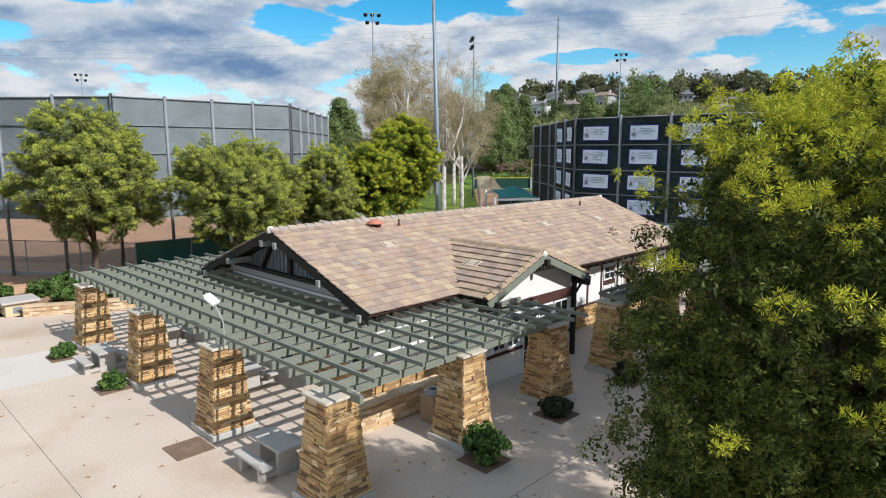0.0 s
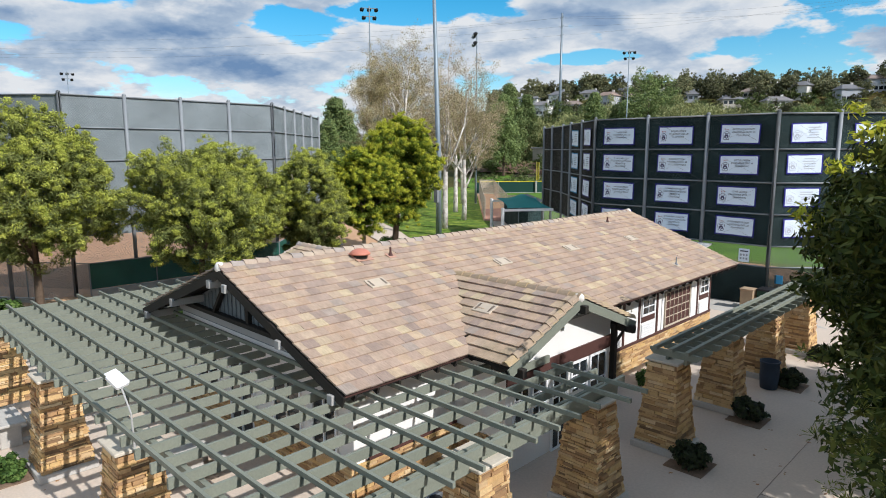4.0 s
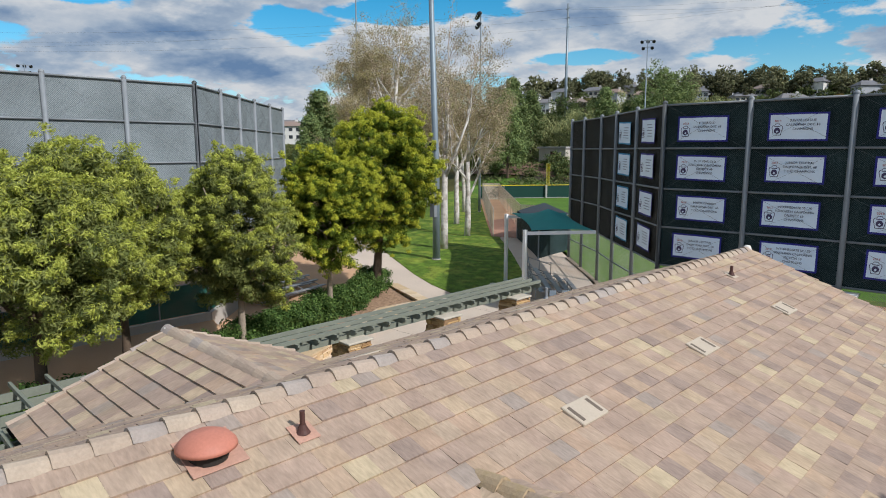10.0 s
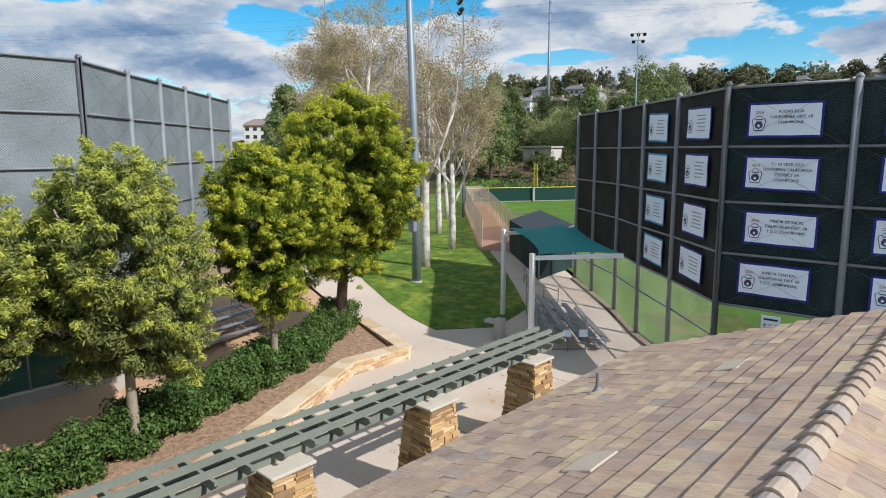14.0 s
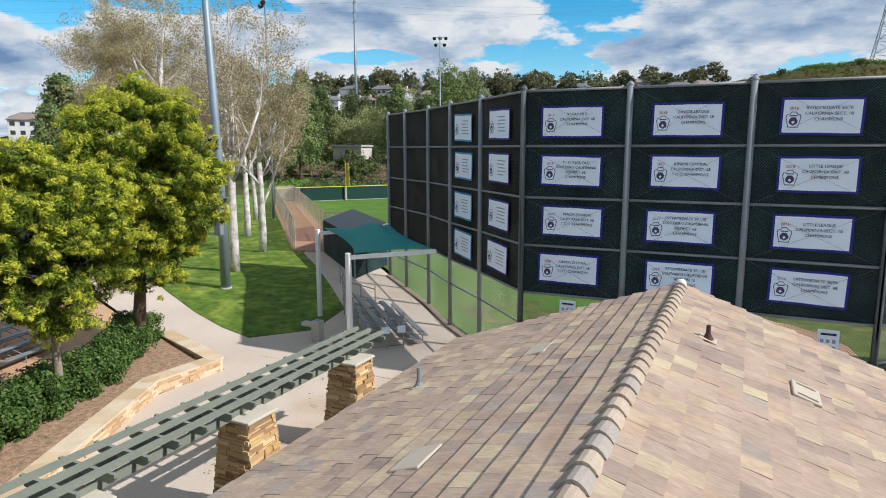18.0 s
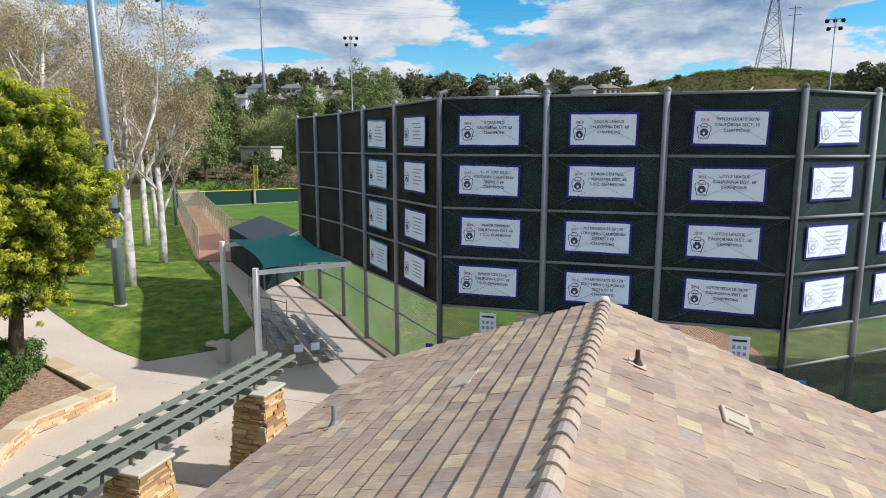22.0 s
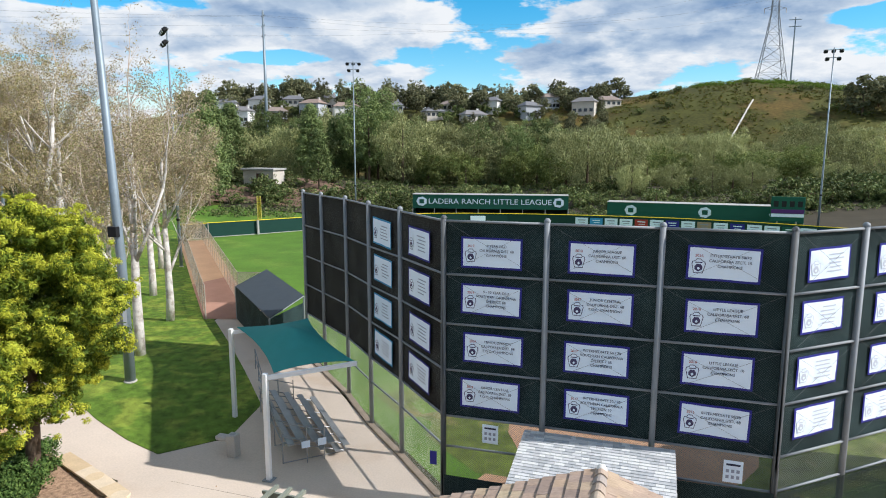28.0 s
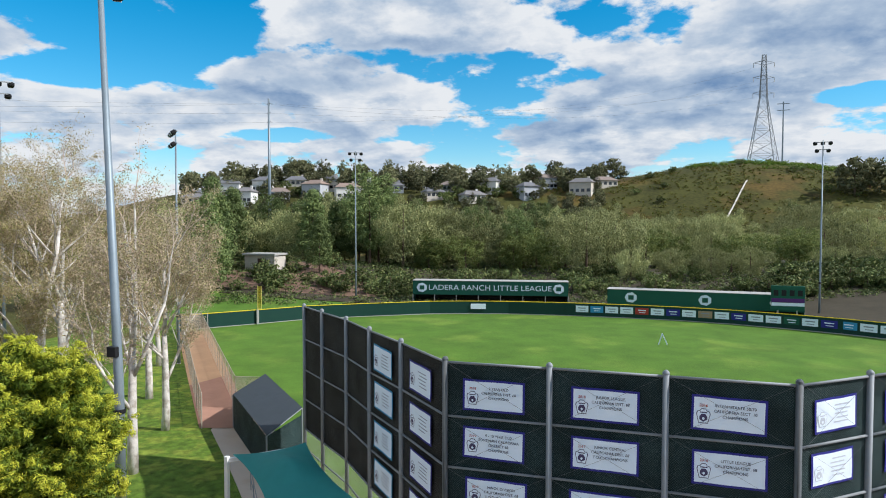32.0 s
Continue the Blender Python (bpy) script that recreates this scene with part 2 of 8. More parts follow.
def mesh_material(name, wire, wire_width, pitch, backing=None, clear=1.0, grain=0.1, glow_through=0.0):
    """chain link: diagonal wires; between them clear air or a woven screen."""
    m = bpy.data.materials.new(name)
    m.use_nodes = True
    n, l = m.node_tree.nodes, m.node_tree.links
    b, out = n["Principled BSDF"], n["Material Output"]
    uv = n.new("ShaderNodeUVMap")
    sep_ = n.new("ShaderNodeSeparateXYZ")
    l.new(uv.outputs[0], sep_.inputs[0])

    def calc(op, a, c=None):
        k = n.new("ShaderNodeMath")
        k.operation = op
        for i, v in enumerate((a, c)):
            if v is None:
                continue
            if isinstance(v, (int, float)):
                k.inputs[i].default_value = v
            else:
                l.new(v, k.inputs[i])
        return k.outputs[0]

    lines = []
    for op in ("ADD", "SUBTRACT"):
        d = calc("DIVIDE", calc(op, sep_.outputs[0], sep_.outputs[1]), pitch)
        f = calc("ABSOLUTE", calc("SUBTRACT", calc("FRACT", calc("ADD", d, 1000.0)), 0.5))
        lines.append(calc("LESS_THAN", f, wire_width / pitch))
    is_wire = calc("MAXIMUM", lines[0], lines[1])
    mx = n.new("ShaderNodeMix")
    mx.data_type = "RGBA"
    l.new(is_wire, mx.inputs[0])
    mx.inputs[6].default_value = (*(backing or wire), 1)
    mx.inputs[7].default_value = (*wire, 1)
    var = n.new("ShaderNodeTexNoise")
    var.inputs["Scale"].default_value = 0.7
    var.inputs["Detail"].default_value = 5.0
    g = n.new("ShaderNodeNewGeometry")
    l.new(g.outputs["Position"], var.inputs["Vector"])
    mr = n.new("ShaderNodeMapRange")
    l.new(var.outputs["Fac"], mr.inputs[0])
    mr.inputs[1].default_value, mr.inputs[2].default_value = 0.3, 0.7
    mr.inputs[3].default_value, mr.inputs[4].default_value = 1 - grain, 1 + grain
    sc = n.new("ShaderNodeVectorMath")
    sc.operation = "SCALE"
    l.new(mx.outputs[2], sc.inputs[0])
    l.new(mr.outputs[0], sc.inputs[3])
    l.new(sc.outputs[0], b.inputs["Base Color"])
    b.inputs["Roughness"].default_value = 0.75
    b.inputs["Specular IOR Level"].default_value = 0.12
    tr = n.new("ShaderNodeBsdfTransparent")
    ms = n.new("ShaderNodeMixShader")
    see = calc("MULTIPLY", calc("SUBTRACT", 1.0, is_wire), clear)
    l.new(see, ms.inputs[0])
    l.new(b.outputs[0], ms.inputs[1])
    if glow_through:
        thin = n.new("ShaderNodeBsdfTranslucent")
        l.new(sc.outputs[0], thin.inputs[0])
        blend = n.new("ShaderNodeMixShader")
        blend.inputs[0].default_value = glow_through
        l.new(b.outputs[0], blend.inputs[1])
        l.new(thin.outputs[0], blend.inputs[2])
        l.new(blend.outputs[0], ms.inputs[1])
    l.new(tr.outputs[0], ms.inputs[2])
    l.new(ms.outputs[0], out.inputs[0])
    return m


TILES = [(0.391, 0.290, 0.216), (0.380, 0.278, 0.211), (0.412, 0.304, 0.228), (0.369, 0.269, 0.206), (0.398, 0.292, 0.218), (0.448, 0.335, 0.228), (0.362, 0.265, 0.202), (0.391, 0.283, 0.216), (0.418, 0.302, 0.212), (0.402, 0.297, 0.220), (0.377, 0.274, 0.212), (0.362, 0.268, 0.212), (0.345, 0.250, 0.194), (0.335, 0.270, 0.225), (0.432, 0.322, 0.225), (0.433, 0.326, 0.236), (0.386, 0.283, 0.216), (0.400, 0.290, 0.222), (0.305, 0.228, 0.186), (0.409, 0.288, 0.206), (0.485, 0.385, 0.255), (0.312, 0.232, 0.188), (0.440, 0.340, 0.235)]
STONES = [(0.54, 0.34, 0.155), (0.47, 0.285, 0.13), (0.62, 0.43, 0.22), (0.38, 0.225, 0.11), (0.58, 0.385, 0.185), (0.51, 0.325, 0.16), (0.68, 0.51, 0.30), (0.42, 0.255, 0.13), (0.54, 0.37, 0.205), (0.58, 0.38, 0.165), (0.31, 0.19, 0.10), (0.56, 0.37, 0.18)]
M = {
    "tile": material("roof_tile", TILES[0], 0.85, 0.24, 2.5, 34, 0.6, palette=TILES, streak=(0.22, 0.8, 0.22)),
    "tile_set": material("roof_tile_field", TILES[0], 0.85, 0.24, 2.5, 34, 0.6, palette=TILES, island=True, streak=(0.22, 0.8, 0.22)),
    "tile_entry": material("entry_roof_tile", TILES[0], 0.85, 0.24, 2.5, 34, 0.6, palette=TILES, island=True, streak=(0.8, 0.22, 0.22), stain=((0.30, 0.235, 0.155), 0.9, 0.50, 0.5)),
    "cap": material("ridge_cap", (0.46, 0.38, 0.30), 0.85, 0.16, 3, 30, 0.4, palette=[(0.39, 0.305, 0.235), (0.43, 0.345, 0.265), (0.34, 0.29, 0.255), (0.41, 0.315, 0.24), (0.37, 0.285, 0.222), (0.40, 0.315, 0.25)]),
    "cap_mossy": material("lichened_ridge_cap", (0.45, 0.36, 0.28), 0.9, 0.15, 3, 30, 0.35, palette=[(0.36, 0.27, 0.19), (0.40, 0.30, 0.19), (0.34, 0.26, 0.19)], stain=((0.31, 0.235, 0.10), 3.0, 0.50, 0.5)),
    "deck": material("roof_deck", (0.03, 0.026, 0.023), 0.9, 0.2, 2, 20, 0.1),
    "mortar": material("ridge_mortar", (0.72, 0.68, 0.62), 0.9, 0.1, 4, 30, 0.2),
    "vent_tan": material("tan_vent_metal", (0.50, 0.42, 0.33), 0.7, 0.08, 3, 30, 0.1),
    "terracotta": material("clay_red_metal", (0.52, 0.20, 0.14), 0.55, 0.1, 3, 30, 0.05),
    "stone": material("ledgestone", STONES[0], 0.9, 0.16, 4, 26, 0.6, palette=STONES, island=True),
    "stone_piece": material("loose_ledgestone", STONES[0], 0.9, 0.18, 4, 26, 0.6, palette=STONES),
    "grout": material("stone_core", (0.20, 0.125, 0.07), 0.95, 0.2, 3, 20, 0.2),
    "cap_stone": material("pier_cap_stone", (0.53, 0.47, 0.38), 0.8, 0.1, 3, 24, 0.2),
    "plaza": material("plaza_concrete", (0.575, 0.475, 0.388), 0.88, 0.12, 0.35, 14, 0.12, stain=((0.44, 0.30, 0.19), 0.22, 0.52, 0.6)),
    "concrete": material("cast_concrete", (0.47, 0.44, 0.40), 0.85, 0.12, 1.2, 22, 0.15),
    "kerb": material("stained_kerb", (0.30, 0.235, 0.18), 0.9, 0.3, 2, 20, 0.3),
    "joint": material("concrete_joint", (0.20, 0.17, 0.14), 0.95, 0.2, 2, 20, 0.0),
    "green_wood": material("grey_green_paint", (0.205, 0.218, 0.175), 0.6, 0.12, 1.6, 24, 0.1),
    "dark_wood": material("dark_brown_stain", (0.030, 0.026, 0.022), 0.65, 0.2, 2, 22, 0.15),
    "brown_trim": material("maroon_brown_paint", (0.085, 0.040, 0.034), 0.6, 0.12, 2, 24, 0.08),
    "stucco": material("white_stucco", (0.78, 0.76, 0.73), 0.9, 0.04, 1.0, 60, 0.25),
    "siding": material("grey_board", (0.19, 0.21, 0.22), 0.75, 0.15, 2, 30, 0.2),
    "grey_trim": material("light_grey_paint", (0.38, 0.37, 0.35), 0.7, 0.08, 2, 30, 0.1),
    "white": material("white_paint", (0.80, 0.80, 0.80), 0.5, 0.04, 2, 30, 0.03),
    "pink_metal": material("sun_bleached_red_metal", (0.47, 0.27, 0.20), 0.7, 0.15, 3, 30, 0.1),
    "leaf_fresh": leaf_material("fresh_green_leaf", [(0.52, 0.52, 0.050), (0.45, 0.48, 0.050), (0.58, 0.56, 0.066), (0.35, 0.40, 0.045)]),
    "leaf_olive": leaf_material("olive_and_tan_leaf", [(0.40, 0.335, 0.16), (0.44, 0.36, 0.21), (0.33, 0.31, 0.12), (0.47, 0.375, 0.25)]),
    "leaf_bank": leaf_material("bank_tree_leaf", [(0.15, 0.19, 0.055), (0.20, 0.235, 0.07), (0.26, 0.275, 0.09), (0.10, 0.145, 0.045)], vary=(0.6, 1.3)),
    "post_tan": material("rust_stained_steel", (0.44, 0.38, 0.31), 0.7, 0.2, 2, 40, 0.05),
    "galv": material("galvanised_steel", (0.25, 0.265, 0.28), 0.65, 0.14, 2, 40, 0.03, metal=0.25),
    "alu": material("brushed_aluminium", (0.33, 0.335, 0.34), 0.45, 0.14, 3, 50, 0.03, metal=0.5),
    "pole": material("blue_grey_steel_pole", (0.23, 0.275, 0.31), 0.5, 0.2, 0.8, 30, 0.05, metal=0.3),
    "bark": material("brown_bark", (0.12, 0.085, 0.06), 0.95, 0.3, 4, 24, 0.6),
    "white_bark": material("pale_mottled_bark", (0.60, 0.555, 0.51), 0.9, 0.25, 3, 20, 0.4, stain=((0.27, 0.215, 0.165), 2.4, 0.44, 0.62)),
    "twig": material("tan_twig", (0.42, 0.34, 0.28), 0.9, 0.2, 3, 20, 0.2),
    "mulch": material("bark_mulch", (0.35, 0.225, 0.145), 0.95, 0.7, 6, 26, 1.0),
    "mulch_far": material("reddish_mulch", (0.17, 0.105, 0.075), 0.95, 0.45, 0.6, 8, 0.6),
    "dirt": material("orange_clay_dirt", (0.40, 0.24, 0.15), 0.95, 0.12, 0.5, 20, 0.2, stain=((0.30, 0.18, 0.12), 0.4, 0.52, 0.5)),
    "granite": material("tan_decomposed_granite", (0.52, 0.325, 0.195), 0.95, 0.14, 0.6, 30, 0.2),
    "red_clay": material("red_clay", (0.36, 0.20, 0.145), 0.95, 0.15, 0.8, 25, 0.2),
    "asphalt": material("asphalt", (0.055, 0.055, 0.058), 0.9, 0.15, 1, 40, 0.2),
    "lawn": material("mown_lawn", (0.096, 0.162, 0.019), 0.9, 0.75, 2.2, 34, 1.4, stain=((0.215, 0.26, 0.038), 0.8, 0.47, 0.8)),
    "field": material("outfield_grass", (0.080, 0.160, 0.018), 0.9, 0.34, 0.35, 9, 0.5, stain=((0.145, 0.225, 0.032), 0.14, 0.52, 0.8)),
    "worn_turf": material("worn_olive_turf", (0.105, 0.135, 0.026), 0.95, 0.7, 1.4, 22, 0.8, stain=((0.21, 0.165, 0.075), 0.7, 0.52, 0.75)),
    "hill": material("scrub_hillside", (0.060, 0.060, 0.013), 0.95, 0.6, 0.09, 0.9, 0.5, stain=((0.105, 0.068, 0.018), 0.05, 0.50, 0.9)),
    "shade_cloth": material("teal_shade_cloth", (0.030, 0.235, 0.215), 0.7, 0.08, 2, 60, 0.05),
    "dark_roof": material("charcoal_canvas", (0.045, 0.055, 0.065), 0.75, 0.1, 2, 30, 0.05),
    "green_panel": material("dark_green_panel", (0.016, 0.100, 0.066), 0.6, 0.1, 0.6, 30, 0.05),
    "fence_green": material("blackish_green_panel", (0.010, 0.046, 0.036), 0.6, 0.1, 0.6, 30, 0.05),
    "bin_green": material("dark_green_plastic", (0.010, 0.040, 0.026), 0.5, 0.1, 2, 30, 0.05),
    "yellow": material("yellow_plastic", (0.75, 0.55, 0.03), 0.5, 0.06, 2, 30, 0.0),
    "navy": material("royal_blue_vinyl", (0.030, 0.030, 0.24), 0.5, 0.05, 2, 30, 0.0),
    "sky_blue": material("sky_blue_vinyl", (0.05, 0.28, 0.52), 0.5, 0.05, 2, 30, 0.0),
    # white vinyl; a blue skylight tint is put into the base colour
    "vinyl": material("sky_tinted_vinyl", (0.78, 0.86, 0.955), 0.55, 0.04, 1.5, 30, 0.02),
    "ink": material("dark_blue_ink", (0.03, 0.035, 0.07), 0.6, 0.05, 2, 30, 0.0),
    "red_ink": material("red_ink", (0.40, 0.05, 0.04), 0.6, 0.05, 2, 30, 0.0),
    "black": material("black_plastic", (0.018, 0.018, 0.020), 0.5, 0.1, 2, 30, 0.05),
    "blue_bin": material("blue_grey_plastic", (0.030, 0.045, 0.070), 0.5, 0.1, 2, 30, 0.05),
    "tan_bin": material("tan_aggregate", (0.36, 0.26, 0.17), 0.9, 0.15, 3, 50, 0.3),
    "shingle": material("pale_grey_shingle", (0.48, 0.48, 0.48), 0.9, 0.14, 2, 30, 0.2, palette=[(0.55, 0.55, 0.55), (0.46, 0.46, 0.47), (0.60, 0.60, 0.59), (0.40, 0.41, 0.42)], island=True),
    "house": material("cream_house_wall", (0.58, 0.52, 0.46), 0.9, 0.1, 0.3, 2, 0.0, palette=[(0.62, 0.58, 0.53), (0.54, 0.49, 0.43), (0.72, 0.71, 0.69), (0.44, 0.45, 0.48), (0.68, 0.66, 0.62)]),
    "house_roof": material("house_roof_tile", (0.26, 0.17, 0.13), 0.9, 0.15, 0.5, 4, 0.1, palette=[(0.24, 0.19, 0.165), (0.20, 0.19, 0.19), (0.27, 0.20, 0.165), (0.17, 0.17, 0.18)]),
    "cable": material("dull_cable", (0.12, 0.125, 0.13), 0.6, 0.1, 2, 30, 0.0),
    "emblem": material("dark_plum_ink", (0.075, 0.06, 0.13), 0.6, 0.05, 2, 30, 0.0),
    "purple": material("purple_panel", (0.10, 0.03, 0.16), 0.5, 0.05, 2, 30, 0.0),
    "screen": mesh_material("dark_green_windscreen", (0.068, 0.092, 0.094), 0.0040, 0.075, (0.0115, 0.0235, 0.0235), 0.0, 0.4),
    "screen_low": mesh_material("low_dark_mesh", (0.030, 0.040, 0.036), 0.003, 0.055, (0.006, 0.013, 0.012), 0.35, 0.3),
    "screen_grey": mesh_material("grey_windscreen", (0.27, 0.295, 0.305), 0.0090, 0.075, (0.140, 0.166, 0.178), 0.0, 0.15),
    "screen_mauve": mesh_material("faded_mauve_mesh", (0.30, 0.27, 0.25), 0.0045, 0.055, (0.20, 0.145, 0.125), 0.80, 0.2, 0.3),
    "screen_green": mesh_material("green_windscreen", (0.05, 0.14, 0.11), 0.006, 0.055, (0.012, 0.085, 0.065), 0.05, 0.2),
    "chain": mesh_material("chain_link", (0.36, 0.36, 0.33), 0.0045, 0.075, None, 1.0),
    "chain_tan": mesh_material("rusty_chain_link", (0.62, 0.52, 0.42), 0.0095, 0.055, None, 1.0),
    "leaf": leaf_material("evergreen_leaf", [(0.172, 0.200, 0.056), (0.225, 0.250, 0.068), (0.108, 0.130, 0.040), (0.29, 0.312, 0.092), (0.20, 0.222, 0.074)], through_light=0.22),
    # crown leaves of the large trees, darkened for the shade inside them
    "leaf_deep": leaf_material("shaded_olive_leaf", [(0.048, 0.066, 0.014), (0.070, 0.088, 0.017), (0.028, 0.042, 0.011), (0.095, 0.105, 0.024)], through_light=0.12),
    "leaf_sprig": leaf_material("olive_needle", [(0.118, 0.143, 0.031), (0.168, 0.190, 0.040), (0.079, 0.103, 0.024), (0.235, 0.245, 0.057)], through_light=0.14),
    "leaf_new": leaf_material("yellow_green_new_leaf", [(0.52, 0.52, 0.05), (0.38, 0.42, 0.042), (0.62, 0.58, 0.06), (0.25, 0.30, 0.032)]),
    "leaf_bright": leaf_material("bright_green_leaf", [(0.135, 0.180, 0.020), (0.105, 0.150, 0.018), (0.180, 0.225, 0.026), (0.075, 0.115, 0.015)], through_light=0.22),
    "leaf_dark": leaf_material("dark_shrub_leaf", [(0.076, 0.136, 0.034), (0.105, 0.180, 0.045), (0.150, 0.225, 0.058), (0.052, 0.098, 0.027)]),
    "leaf_dusk": leaf_material("purplish_dark_leaf", [(0.030, 0.040, 0.020), (0.042, 0.052, 0.024), (0.024, 0.026, 0.018), (0.050, 0.060, 0.028)], through_light=0.1),
    "leaf_dry": leaf_material("dry_tan_leaf", [(0.43, 0.33, 0.21), (0.37, 0.31, 0.18), (0.48, 0.375, 0.26), (0.34, 0.32, 0.14)]),
    "leaf_far": leaf_material("grey_green_far_leaf", [(0.32, 0.345, 0.145), (0.38, 0.39, 0.165), (0.45, 0.445, 0.20), (0.20, 0.23, 0.095)], through_light=0.14, vary=(0.55, 1.2)),
    "leaf_scrub": leaf_material("olive_scrub_leaf", [(0.125, 0.130, 0.025), (0.15, 0.140, 0.026), (0.075, 0.090, 0.020), (0.170, 0.110, 0.026), (0.105, 0.135, 0.022)], through_light=0.1),
    "plaza_new": material("newer_pale_concrete", (0.60, 0.55, 0.49), 0.88, 0.08, 0.6, 14, 0.12),
    "stone_pale": material("pale_ledgestone", (0.60, 0.45, 0.28), 0.9, 0.14, 4, 26, 0.6, palette=[(0.62, 0.47, 0.30), (0.54, 0.37, 0.21), (0.68, 0.54, 0.37), (0.46, 0.30, 0.17), (0.60, 0.42, 0.24)], island=True),
    "leaf_litter": leaf_material("fallen_leaf", [(0.30, 0.14, 0.06), (0.22, 0.12, 0.06), (0.36, 0.20, 0.09)], through_light=0.05),
    # bank soil, darkened in its colour for the shade of the trees
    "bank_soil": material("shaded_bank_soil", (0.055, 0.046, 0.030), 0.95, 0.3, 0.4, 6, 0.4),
    "bark_pale": material("pale_brown_bark", (0.33, 0.27, 0.21), 0.95, 0.25, 4, 24, 0.5),
    "leaf_tip": leaf_material("soft_yellow_green_leaf", [(0.45, 0.475, 0.085), (0.38, 0.41, 0.075), (0.51, 0.525, 0.12), (0.30, 0.34, 0.06)]),
    "leaf_ridge": leaf_material("ridge_tree_leaf", [(0.145, 0.155, 0.080), (0.19, 0.195, 0.098), (0.105, 0.115, 0.060), (0.235, 0.22, 0.115)], through_light=0.2, vary=(0.5, 1.35)),
    "leaf_under": leaf_material("understorey_leaf", [(0.085, 0.115, 0.04), (0.12, 0.15, 0.05), (0.06, 0.085, 0.03), (0.15, 0.16, 0.06)], through_light=0.15, vary=(0.7, 1.7)),
    "tan_screen": mesh_material("tan_windscreen", (0.40, 0.40, 0.35), 0.004, 0.075, (0.46, 0.44, 0.31), 0.84, 0.35, 0.5),
    "chain_dark": mesh_material("dark_chain_link", (0.15, 0.16, 0.155), 0.0058, 0.075, None, 1.0),
    "soil": material("dry_brown_soil", (0.21, 0.14, 0.095), 0.95, 0.35, 3, 40, 0.8),
    "slot": material("shadowed_slot", (0.16, 0.125, 0.10), 0.9, 0.1, 3, 30, 0.1),
    "screen_brown": mesh_material("faded_dark_windscreen", (0.085, 0.085, 0.08), 0.0040, 0.075, (0.0215, 0.0205, 0.0190), 0.0, 0.4),
    "leaf_pine": leaf_material("dark_conifer_leaf", [(0.135, 0.180, 0.065), (0.17, 0.22, 0.078), (0.21, 0.255, 0.092), (0.10, 0.145, 0.052)], through_light=0.18, vary=(0.7, 1.3)),
}
glass = material("window_glass", (0.02, 0.025, 0.03), 0.06, 0.0, 1, 1, 0.0, gloss=0.8)
M["glass"] = glass


